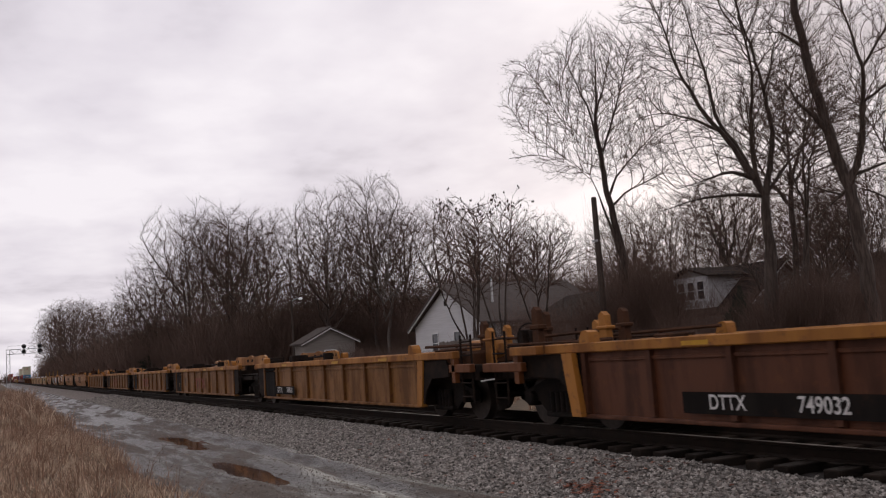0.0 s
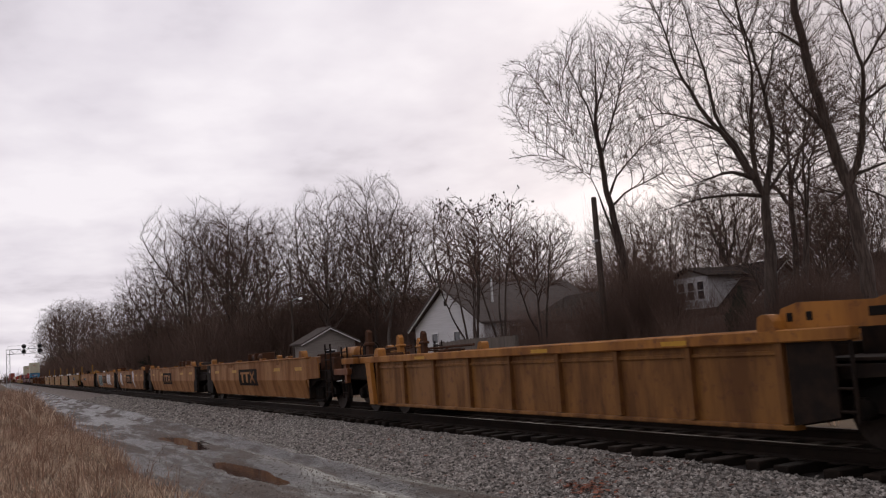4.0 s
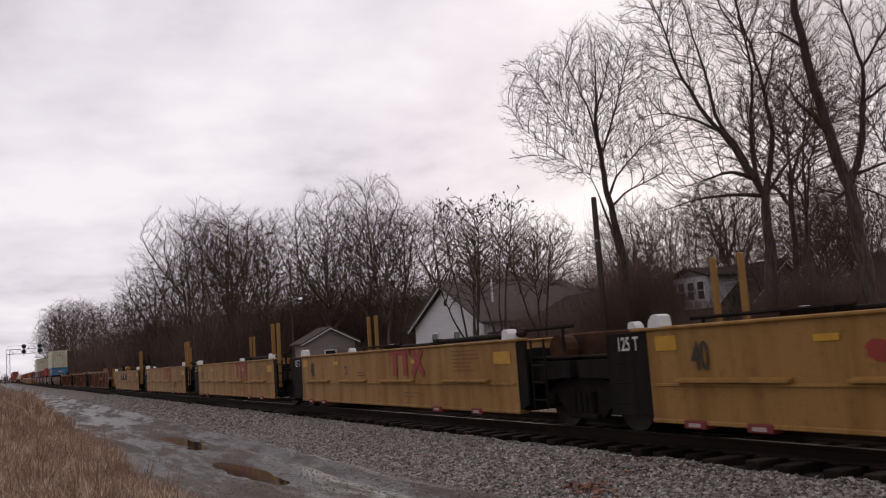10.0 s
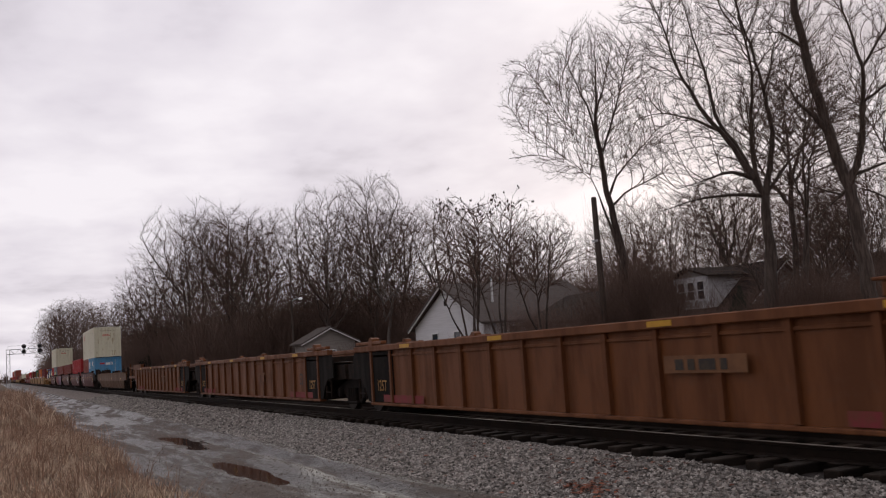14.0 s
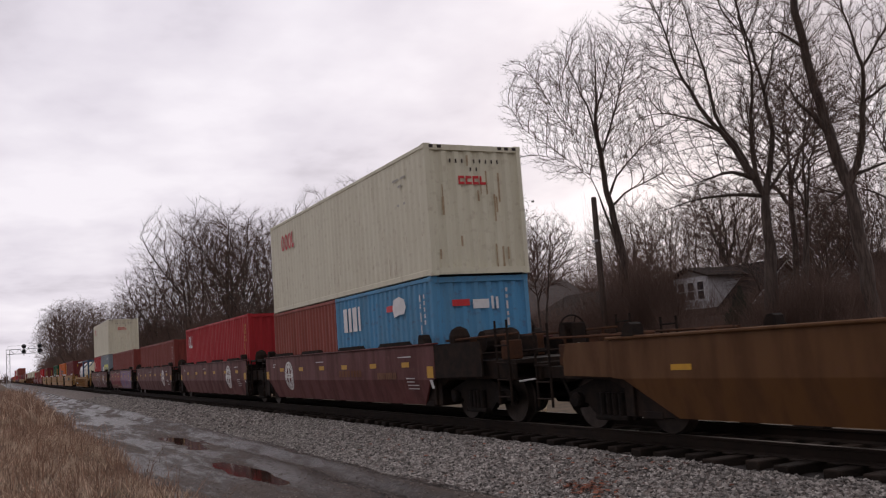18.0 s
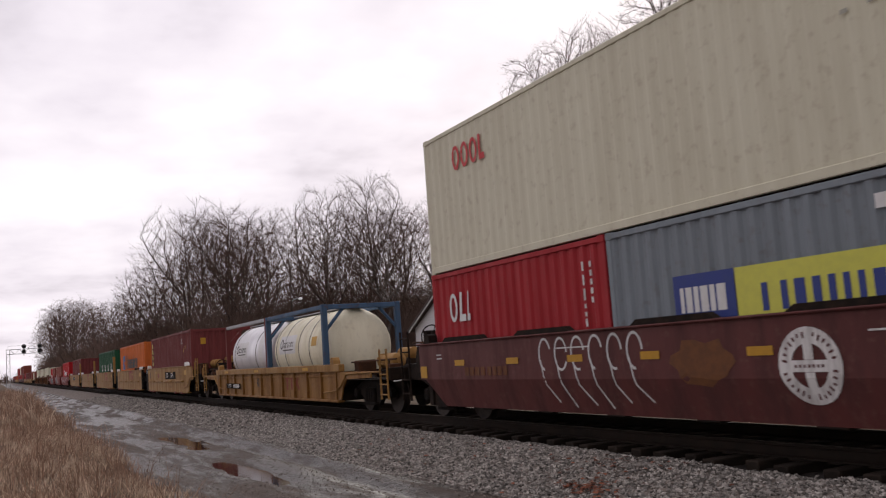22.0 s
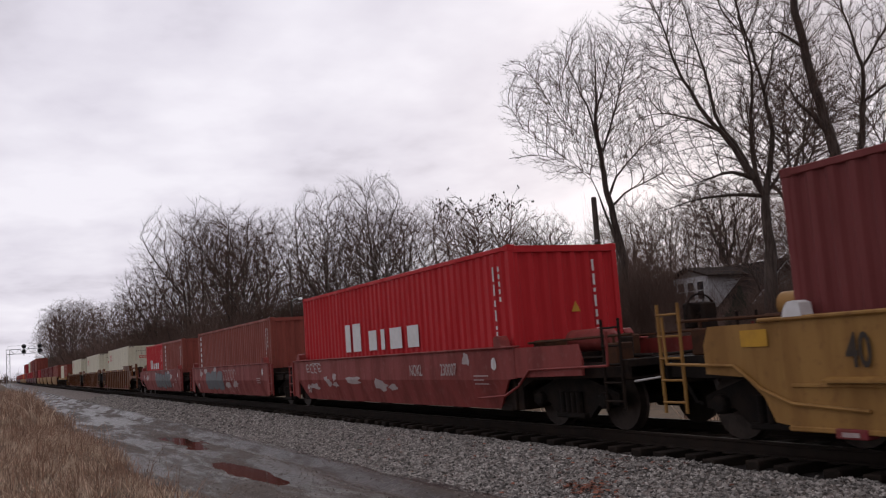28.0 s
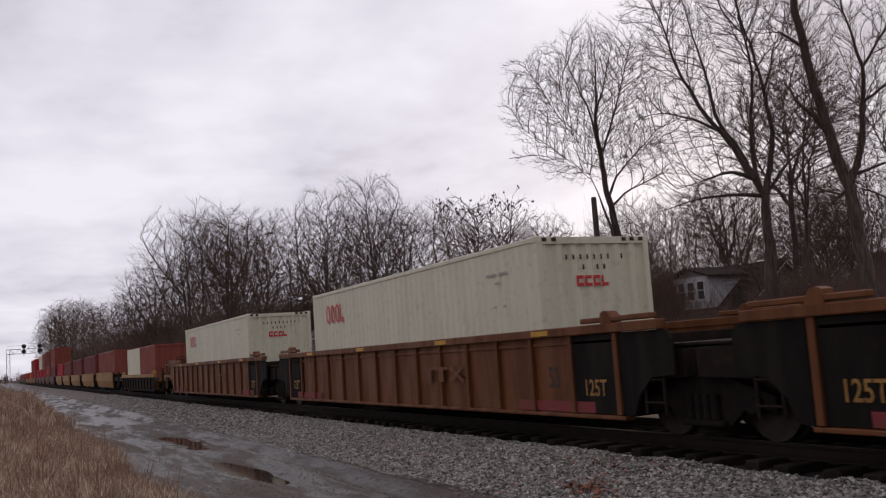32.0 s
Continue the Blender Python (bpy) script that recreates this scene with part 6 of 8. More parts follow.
grass("dry_grass", 9000, (-120, 4, 5.0, 12), (0.3, 0.8), 0.03, 6, "straw", "dry grass behind the railway")


# ---- houses and posts behind the railway ----
M["siding"] = mat("white_clapboard", (0.62, 0.62, 0.63), 0.6, 0, (0.5, 0.5, 0.5), 2, 0.5, (0.3, 0.3, 6), 0.2, 10)
M["dull_siding"] = mat("dull_grey_siding", (0.26, 0.235, 0.215), 0.7, 0, (0.18, 0.16, 0.145), 2, 0.6, (0.3, 0.3, 6), 0.2, 10)
M["shingle"] = mat("grey_asphalt_shingle", (0.115, 0.098, 0.09), 0.9, 0, (0.075, 0.064, 0.058), 3, 0.7, (1, 1, 4), 0.5, 20, gloss=0.04)
M["dark_shingle"] = mat("dark_brown_shingle", (0.03, 0.023, 0.02), 0.9, 0, (0.02, 0.015, 0.013), 3, 0.7, (1, 1, 4), 0.5, 20, gloss=0.04)
M["trim"] = mat("white_trim_paint", (0.72, 0.72, 0.72), 0.55, 0, (0.6, 0.6, 0.6), 4, 0.4)
M["glass"] = mat("dark_window_glass", (0.02, 0.022, 0.026), 0.08, 0, (0.03, 0.03, 0.034), 2, 0.5)
M["fence_wood"] = mat("weathered_fence_wood", (0.17, 0.145, 0.125), 0.9, 0, (0.11, 0.092, 0.08), 5, 0.7, (2, 2, 0.3), 0.3, 20, vary=0.15)
M["pole_wood"] = mat("old_pole_wood", (0.085, 0.066, 0.055), 0.9, 0, (0.05, 0.038, 0.032), 6, 0.7, (3, 3, 0.2), 0.3, 20)
M["galvanised"] = mat("dull_galvanised_steel", (0.33, 0.33, 0.34), 0.55, 0.6, (0.22, 0.22, 0.22), 5, 0.5)
M["signal_black"] = mat("black_signal_paint", (0.015, 0.015, 0.016), 0.6, 0, (0.03, 0.03, 0.03), 5, 0.5)
M["brick"] = mat("dull_red_siding", (0.20, 0.05, 0.045), 0.8, 0, (0.13, 0.04, 0.035), 2, 0.5)


def window(parent, c, w, h, face, bars_=1):
    """A framed window. face: 'y' looks to -Y, 'x' looks to +X. c: its middle on the wall."""
    def box(s, a0, a1, d0, d1, z0, z1):
        if face == "y":
            s.box(c[0] + a0, c[0] + a1, c[1] - d1, c[1] - d0, c[2] + z0, c[2] + z1)
        else:
            s.box(c[0] + d0, c[0] + d1, c[1] + a0, c[1] + a1, c[2] + z0, c[2] + z1)
    s = Shape()
    box(s, -w / 2 - 0.1, -w / 2, -0.02, 0.06, -h / 2 - 0.1, h / 2 + 0.1)
    box(s, w / 2, w / 2 + 0.1, -0.02, 0.06, -h / 2 - 0.1, h / 2 + 0.1)
    box(s, -w / 2, w / 2, -0.02, 0.06, h / 2, h / 2 + 0.1)
    box(s, -w / 2, w / 2, -0.02, 0.08, -h / 2 - 0.1, -h / 2)
    box(s, -w / 2, w / 2, -0.02, 0.04, -0.03, 0.03)
    win = part("window", s, M["trim"], parent)
    g = Shape()
    box(g, -w / 2, w / 2, -0.02, 0.01, -h / 2, h / 2)
    part("pane", g, M["glass"], win, "dark glass")


def gabled_house(name, label, x0, x1, y0, y1, base, eave, ridge, along, wall, roof, over=0.45, category="house", trim=True):
    """Walls with gables and two roof slabs with thickness. along: the way the ridge runs."""
    h = thing(name, label, category, "houses behind the railway")
    s = Shape()
    if along == "y":
        m = (x0 + x1) / 2
        s.prism([(x0, base), (x1, base), (x1, eave), (m, ridge - 0.12), (x0, eave)], y0, y1, "y")
    else:
        m = (y0 + y1) / 2
        s.prism([(y0, base), (y1, base), (y1, eave), (m, ridge - 0.12), (y0, eave)], x0, x1, "x")
    part("wall", s, wall, h)
    lo, hi, a0, a1 = (x0, x1, y0 - over, y1 + over) if along == "y" else (y0, y1, x0 - over, x1 + over)
    k = (ridge - eave) / (m - lo)
    for sgn in (-1, 1):
        edge = m + sgn * (m - lo + over)
        ez = eave - k * over
        o = [(edge, ez), (m, ridge), (m, ridge + 0.16), (edge, ez + 0.14)]
        part("roof", Shape().prism(o, a0, a1, along), roof, h)
        f = [(edge, ez - 0.1), (m, ridge - 0.1), (m, ridge - 0.004), (edge, ez - 0.004)]
        b0 = a0 if along == "y" else a1 - 0.1
        part("fascia", Shape().prism(f, b0 + 0.04, b0 + 0.11, along), M["trim"] if trim else roof, h, "white fascia board" if trim else "")
    return h


white = gabled_house("house", "white clapboard house with a grey shingle roof", -59.6, -49.2, 18.0, 27.6, -0.5, 3.1, 5.75, "y", M["siding"], M["shingle"])
window(white, (-52.9, 18.0, 1.9), 0.9, 1.3, "y")
window(white, (-56.3, 18.0, 1.9), 0.9, 1.3, "y")
part("gable_vent", Shape().box(-54.6, -54.2, 17.96, 18.02, 4.4, 4.75, 0.01), M["dark_shingle"], white, "dark attic vent")
window(white, (-49.2, 20.2, 2.0), 0.8, 1.3, "x")
window(white, (-49.2, 21.4, 2.0), 0.8, 1.3, "x")
window(white, (-49.2, 24.0, 2.0), 0.9, 1.3, "x")
part("vent_pipe", Shape().rod((-51.4, 20.0, 3.8), (-51.4, 20.0, 6.1), 0.07, 8), M["trim"], white, "white vent pipe")
part("foundation", Shape().box(-59.7, -49.1, 17.9, 27.7, -0.7, -0.1), M["dull_siding"], white)

far_house = gabled_house("house", "grey house with a dark roof and a windowed dormer", -51.0, -40.5, 31.4, 38.5, -0.5, 2.7, 5.5, "x", M["dull_siding"], M["dark_shingle"])
dormer = part("dormer", Shape().box(-46.0, -42.8, 30.9, 34.5, 2.9, 4.95), M["siding"], far_house, "white dormer")
for sgn in (-1, 1):
    part("dormer_roof", Shape().prism([(-44.4, 5.45), (-44.4, 5.6), (-44.4 + sgn * 2.0, 4.95), (-44.4 + sgn * 2.0, 4.82)], 30.5, 36, "y"), M["dark_shingle"], far_house)
part("dormer_gable", Shape().prism([(-45.9, 4.93), (-42.9, 4.93), (-44.4, 5.42)], 30.95, 31.1, "y"), M["dull_siding"], far_house)
for x in (-45.3, -44.4, -43.5):
    window(far_house, (x, 30.9, 4.05), 0.6, 1.1, "y")
window(far_house, (-48.5, 31.0, 1.5), 0.9, 1.3, "y")
pale = gabled_house("house", "pale gabled house half hidden by trees", -45.5, -39.5, 44.0, 50.0, -0.5, 3.4, 6.0, "y", M["siding"], M["dark_shingle"])
window(pale, (-42.5, 44.0, 4.0), 0.9, 1.3, "y")
garage = gabled_house("garage", "low garage with a dark brown roof", -47.0, -41.0, 19.94, 26.53, -0.5, 2.65, 4.15, "x", M["dull_siding"], M["dark_shingle"], category="garage", trim=False)
part("garage_door", Shape().box(-41.02, -40.96, 21.83, 24.63, -0.4, 1.9, 0.01), M["trim"], garage)
shed = gabled_house("shed", "small grey shed with white gable trim", -83.0, -80.0, 16.0, 21.0, -0.6, 2.98, 4.22, "x", M["dull_siding"], M["shingle"], 0.4, category="shed")
window(shed, (-80.0, 18.5, 1.6), 1.0, 1.0, "x")
barn = gabled_house("shed", "distant dark red shed beside the field", -330, -318, -17.5, -10.75, -0.6, 3.6, 5.4, "x", M["brick"], M["dark_shingle"], 0.2, category="shed")

fence = thing("fence", "weathered grey board fence along a back yard", "fence")
fb = shared("fence_board", lambda s: s.prism([(-0.065, 0), (0.065, 0), (0.065, 2.3), (0.03, 2.36), (-0.03, 2.36), (-0.065, 2.3)], -0.011, 0.011, "y"), M["fence_wood"])
frng = random.Random(3)
for i in range(58):
    x = -45.6 + 0.145 * i
    piece("fence_board", fb, fence, (x, 13.0, ground_height(x, 13.0) - 0.05 + frng.uniform(-0.03, 0.03)))
for z in (0.2, 1.5):
    part("fence_rail", Shape().box(-45.7, -37.1, 13.012, 13.06, z - 0.05, z + 0.05), M["fence_wood"], fence)
for i in range(4):
    x = -45.4 + 2.7 * i
    part("fence_post", Shape().box(x - 0.05, x + 0.05, 13.06, 13.16, -0.6, 1.9), M["fence_wood"], fence)

pole = thing("utility_pole", "old wooden utility pole with a cut-off top", "pole", at=(-32.3, 14.7, -0.45))
part("shaft", Shape().lathe((0, 0, 0), "z", ((-0.2, 0.17), (0, 0.165), (4, 0.145), (8.2, 0.12), (8.25, 0.10)), 12), M["pole_wood"], pole, smooth=True)
part("bracket", Shape().box(-0.2, 0.2, -0.16, -0.11, 6.2, 6.3, 0.01), M["galvanised"], pole)

lamp = thing("street_lamp", "thin street lamp post with a small arm", "street lamp", at=(-88.6, 17.6, -0.45))
part("post", Shape().lathe((0, 0, 0), "z", ((-0.2, 0.14), (0, 0.13), (8.0, 0.09)), 10), M["pole_wood"], lamp)
part("arm", Shape().rod((0, 0, 7.9), (0.5, 0.35, 8.15), 0.04, 6).rod((0.5, 0.35, 8.15), (0.9, 0.6, 8.15), 0.04, 6), M["galvanised"], lamp)
part("lamp_head", Shape().lathe((1.0, 0.66, 8.12), "z", ((-0.14, 0.1), (-0.1, 0.22), (0.03, 0.2), (0.1, 0.08)), 12), M["panel_white"], lamp, "pale lamp head")


def signal_bridge():
    X, YM, YE = -280.0, -6.7, 3.1
    b = thing("signal_bridge", "grey steel lattice signal bridge over the track", "signal bridge", at=(X, 0, 0))
    g = M["galvanised"]
    for dx in (-0.45, 0.45):
        for dy in (-0.45, 0.45):
            part("leg", Shape().box(dx - 0.07, dx + 0.07, YM + dy - 0.07, YM + dy + 0.07, -0.6, 10.0), g, b)
        for z in (8.7, 10.0):
            part("chord", Shape().box(dx - 0.07, dx + 0.07, YM - 0.5, YE, z - 0.07, z + 0.07), g, b)
        for i in range(8):
            z = -0.3 + 1.12 * i
            a, c = (-0.45, 0.45) if i % 2 else (0.45, -0.45)
            part("brace", Shape().rod((dx, YM + a, z), (dx, YM + c, z + 1.1), 0.04, 5), g, b)
        for i in range(8):
            y = YM + 0.5 + 1.15 * i
            a, c = (8.7, 10.0) if i % 2 else (10.0, 8.7)
            part("brace", Shape().rod((dx, y, a), (dx, y + 1.15, c), 0.04, 5), g, b)
    for y in (-2.65, 1.45):
        sig = part("signal", Shape().box(-0.06, 0.06, y - 0.06, y + 0.06, 8.0, 11.4), M["signal_black"], b, "black two-headed colour light signal")
        for z in (10.75, 9.3):
            part("signal_head", Shape().lathe((0.12, y, z), "x", ((-0.02, 0.62), (0.03, 0.62)), 18).lathe((0.2, y, z), "x", ((-0.05, 0.2), (0.35, 0.2)), 12), M["signal_black"], sig)
    part("railing", Shape().rod((0.5, YM, 11.0), (0.5, YE, 11.0), 0.03, 5).rod((0.5, YM, 10.0), (0.5, YM, 11.0), 0.03, 5).rod((0.5, YE, 10.0), (0.5, YE, 11.0), 0.03, 5), g, b)


signal_bridge()


# ---- the train, front to back ----
def rake(style, gaps, near=True, join=1.6, tail=2.05, paint_="", mids=()):
    """Units of one articulated car between couplers: gaps are where they begin and end along the train."""
    hp = STYLE[style]["hp"]
    cars = []
    for i in range(len(gaps) - 1):
        a, b = gaps[i], gaps[i + 1]
        first, last = i == 0, i == len(gaps) - 2
        if first and last:
            mid = (a + b) / 2
        elif last:
            mid = a - join - hp
        else:
            mid = b + tail + hp
        mid = mids[i] if mids else mid
        cars.append(well_car(style, mid, "coupler" if first else "joint", "coupler" if last else "joint", a - mid - hp, mid - hp - b, near, i, paint_))
    return cars


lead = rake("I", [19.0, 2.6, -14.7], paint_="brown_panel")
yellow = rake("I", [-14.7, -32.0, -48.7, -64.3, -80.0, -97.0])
orange = rake("S", [-97.0, -114.3, -131.0, -147.0, -162.6, -180.0])
tan = rake("M", [-180.0, -197.4, -213.2, -228.5, -244.0, -260.2])
long_a = rake("R", [-260.2, -282.0, -302.3, -324.6], join=1.7)
single = rake("O", [-324.6, -347.2])
maroon = rake("B", [-347.2, -365.3, -381.0, -396.6, -411.8, -427.0], mids=(-357.0, -372.6, -388.2, -403.75, -419.0))
tank_car = rake("T", [-427.0, -448.6])
tan_b = rake("M", [-449.1, -466.0, -481.2, -497.0, -513.0, -529.5])
red = rake("N", [-529.5, -547.5, -563.4, -580.0])
long_b = rake("R", [-580.0, -602.8, -622.6, -644.0], join=1.7)
white_car = rake("V", [-644.0, -665.0])
far_a = rake("D", [-665.0, -682.6, -698.3, -714.0, -729.7, -747.0], False)
far_b = rake("B", [-747.0, -764.6, -780.3, -796.0, -811.7, -829.0], False)
far_c = rake("D", [-829.0, -846.6, -862.3, -878.0, -893.7, -911.0], False)
far_d = rake("B", [-911.0, -928.6, -944.3, -960.0, -975.7, -993.0], False)

WELL = 0.38
boxes = {}
boxes["c1"] = container("cream", -356.9, 3.022, label="cream forty-foot container stained with rust, stacked on top")
boxes["b1"] = container("box_blue", -353.95, 0.43, 6.06, 2.591)
boxes["n1"] = container("box_brown", -360.04, 0.43, 6.06, 2.591)
boxes["r2"] = container("box_red", -372.6, WELL)
boxes["n3"] = container("box_rust", -388.2, WELL, height=2.591, name="rust-red")
boxes["n4"] = container("box_rust", -403.75, WELL, height=2.591, name="rust-red")
boxes["c5"] = container("cream", -418.95, 3.022, label="clean cream forty-foot container stacked on top")
boxes["g5"] = container("box_grey", -415.95, 0.43, 6.06, 2.591)
boxes["r5"] = container("box_red", -422.05, 0.43, 6.06, 2.591)
boxes["m6"] = container("box_maroon", -457.85, WELL)
boxes["o7"] = container("box_orange", -473.05, WELL)
boxes["u8"] = container("box_green", -488.83, WELL)
boxes["m10"] = container("box_maroon", -520.74, WELL)
boxes["k1"] = container("box_bright", -539.25, 0.36, name="bright red")
boxes["n12"] = container("box_brown", -555.17, 0.36, height=2.591)
boxes["n13"] = container("box_brown", -568.3, 0.33, 6.06, 2.591)
boxes["k13"] = container("box_bright", -574.3, 0.33, 6.06, 2.591, name="bright red")
boxes["c14"] = container("cream", -592.4, WELL, label="clean cream forty-foot container in the well")
boxes["c15"] = container("cream", -612.5, WELL, label="clean cream forty-foot container in the well")
boxes["c16"] = container("cream", -632.4, WELL, label="clean cream forty-foot container in the well")
boxes["n17"] = container("box_brown", -651.4, WELL, 6.06, 2.591)
boxes["w17"] = container("cream", -657.6, WELL, 6.06, 2.591)
for s0, c in ((-674.6, "box_brown"), (-690.2, "box_maroon"), (-705.9, "box_maroon"), (-721.6, "box_maroon"), (-737.4, "box_red"),
              (-756.4, "box_maroon"), (-772.2, "box_brown"), (-787.9, "box_red"), (-803.6, "box_red"), (-819.3, "box_red"),
              (-838.4, "box_brown"), (-854.2, "box_red"), (-869.9, "box_orange"), (-885.6, "box_red"), (-901.3, "box_brown"),
              (-920.4, "box_red"), (-936.2, "box_maroon"), (-951.9, "box_brown"), (-967.6, "box_red"), (-983.3, "box_brown")):
    container(c, s0, WELL, near=False)
for s0, c in ((-756.4, "box_brown"), (-772.2, "box_maroon"), (-787.9, "box_brown"), (-803.6, "cream"), (-838.4, "box_red"), (-854.2, "box_brown")):
    container(c, s0, WELL + 2.9, near=False)


# ---- tank containers ----
M["band_steel"] = mat("weathered_band_steel", (0.20, 0.18, 0.15), 0.6, 0.3, (0.11, 0.09, 0.07), 5, 0.6)


def tank_container(s0, z0, frame_mat, skin, label, bands):
    L, H, R, zc = 3.03, 2.591, 1.13, 1.36
    ob = thing("tank_container", label, "tank container", "shipping containers on the train", at=(s0, 0, z0))
    MOVERS.append((ob, s0, z0))
    dome = [(-2.86, 0.25), (-2.8, 0.62), (-2.68, 0.92), (-2.5, 1.08), (-2.3, R), (2.3, R), (2.5, 1.08), (2.68, 0.92), (2.8, 0.62), (2.86, 0.25)]
    part("tank", Shape().lathe((0, 0, zc), "x", dome, 40), M[skin], ob, smooth=True)
    for x in bands:
        part("band", Shape().lathe((x, 0, zc), "x", ((-0.018, R + 0.001), (-0.018, R + 0.01), (0.018, R + 0.01), (0.018, R + 0.001)), 40), M["band_steel"], ob, smooth=True)
    fm = M[frame_mat]
    for a in (-1, 1):
        for c in (-1, 1):
            part("corner_post", Shape().box(a * (L - 0.08) - 0.08, a * (L - 0.08) + 0.08, c * 1.14 - 0.08, c * 1.14 + 0.08, 0, H, 0.015), fm, ob)
            part("brace", Shape().rod((a * (L - 0.1), c * 1.1, H - 0.75), (a * (L - 0.1), c * 0.5, H - 0.06), 0.05, 6), fm, ob)
        for z in (0.08, H - 0.08):
            part("cross_member", Shape().box(a * (L - 0.08) - 0.07, a * (L - 0.08) + 0.07, -1.06, 1.06, z - 0.07, z + 0.07, 0.012), fm, ob)
    for c in (-1, 1):
        part("top_rail", Shape().box(-L + 0.16, L - 0.16, c * 1.16 - 0.05, c * 1.16 + 0.05, H - 0.13, H - 0.01, 0.012), fm if skin == "tank_cream" else M["galvanised"], ob)
        part("bottom_rail", Shape().box(-L + 0.16, L - 0.16, c * 1.14 - 0.06, c * 1.14 + 0.06, 0.02, 0.16, 0.012), fm, ob)
    part("walkway", Shape().box(-L + 0.3, L - 0.3, -0.28, 0.28, H - 0.09, H - 0.05, 0.006), M["galvanised"], ob)
    part("manhole", Shape().lathe((0.3, 0.45, zc + R - 0.06), "z", ((-0.1, 0.28), (0.1, 0.28), (0.14, 0.2)), 16), M["galvanised"], ob)

    def wrap(s, x0, x1, za, zb, lift):
        rows = []
        for i in range(7):
            z = za + (zb - za) * i / 6
            rows.append([(x0, -math.sqrt((R + lift) ** 2 - (z - zc) ** 2), z), (x1, -math.sqrt((R + lift) ** 2 - (z - zc) ** 2), z)])
        v = [p for row in rows for p in row]
        s.add(v, [(2 * i, 2 * i + 1, 2 * i + 3, 2 * i + 2) for i in range(6)])
    s = Shape()
    wrap(s, -1.75, 0.0, 1.28, 1.86, 0.006)
    part("name_panel", s, M["panel_white"], ob, "white panel with dark logo shapes")
    s = Shape()

    def hoop(x, z, r, w, a0=0, a1=360):
        n = 14
        v = []
        for i in range(n + 1):
            t = radians(a0 + (a1 - a0) * i / n)
            for q in (r, r - w):
                px, pz = x + q * math.cos(t), z + q * math.sin(t)
                v.append((px, -math.sqrt((R + 0.012) ** 2 - (pz - zc) ** 2), pz))
        s.add(v, [(2 * i, 2 * i + 1, 2 * i + 3, 2 * i + 2) for i in range(n)])
    # a dark ring and a row of smaller loops over an underline, in place of the maker's name
    hoop(-1.48, 1.6, 0.16, 0.05)
    for i in range(6):
        hoop(-1.2 + 0.19 * i, 1.57, 0.085, 0.035, 40 * (i % 3), 360 - 60 * (i % 2))
    wrap(s, -1.35, -0.25, 1.385, 1.42, 0.012)
    part("logo_mark", s, M["black_mark"], ob)
    s = Shape()
    wrap(s, 1.55, 2.2, 1.1, 2.0, 0.006)
    part("data_panel", s, M["panel_white"] if skin == "tank_silver" else M["tank_cream"], ob)
    s = Shape()
    wrap(s, 1.62, 2.1, 1.45, 1.72, 0.012)
    part("warning_panel", s, M["reflector"] if skin == "tank_cream" else M["panel_white"], ob)
    return ob


tank_container(-435.35, 0.38, "frame_blue", "tank_cream", "cream tank container in a blue steel frame", (-2.1, -1.1, 0.35, 1.4))
tank_container(-441.4, 0.38, "frame_red", "tank_silver", "silver tank container in a dark red frame", (-1.9, 1.2))


# ---- lettering and wear on the cars ----
def on(ob, s):
    return s - ob.location.x


def plate(car, sa, sb, za, zb, side, material="black_panel", label="black number panel"):
    return sign("number_panel", car, M[material], lambda s: rect(s, on(car, sa), on(car, sb), za, zb, side, 0.012 if side != "ribbed" else 0.08), label)


def car_text(car, text, s, z, h, side, material, squeeze=0.9, spacing=1.0):
    y = flat(side, z) - (0.022 if side != "ribbed" else {"black_mark": 0.008, "tan_yellow": 0.046}.get(material, 0.088))
    return lettering(text, h, car, (on(car, s), y, z), M[material], "stencilled lettering", squeeze, spacing)


def three_marks(car, sa, sb, za, zb, side, material, lift=0.02):
    """The owner's mark: two posts with caps and a crossing, as plain bars."""
    a, b = on(car, sa), on(car, sb)
    w, h = b - a, zb - za
    lift = lift + (0.06 if side == "ribbed" else 0)

    def draw(s):
        rect(s, a, a + w * 0.62, zb - h * 0.2, zb, side, lift)
        rect(s, a + w * 0.10, a + w * 0.22, za, zb - h * 0.2, side, lift)
        rect(s, a + w * 0.40, a + w * 0.52, za, zb - h * 0.2, side, lift)
        stroke(s, [(a + w * 0.67, zb - 0.01), (a + w * 0.97, za + 0.01)], min(w * 0.12, h * 0.28), side, lift)
        stroke(s, [(a + w * 0.95, zb - 0.01), (a + w * 0.66, za + 0.01)], min(w * 0.12, h * 0.28), side, lift + 0.002)
    return sign("owner_mark", car, M[material], draw)


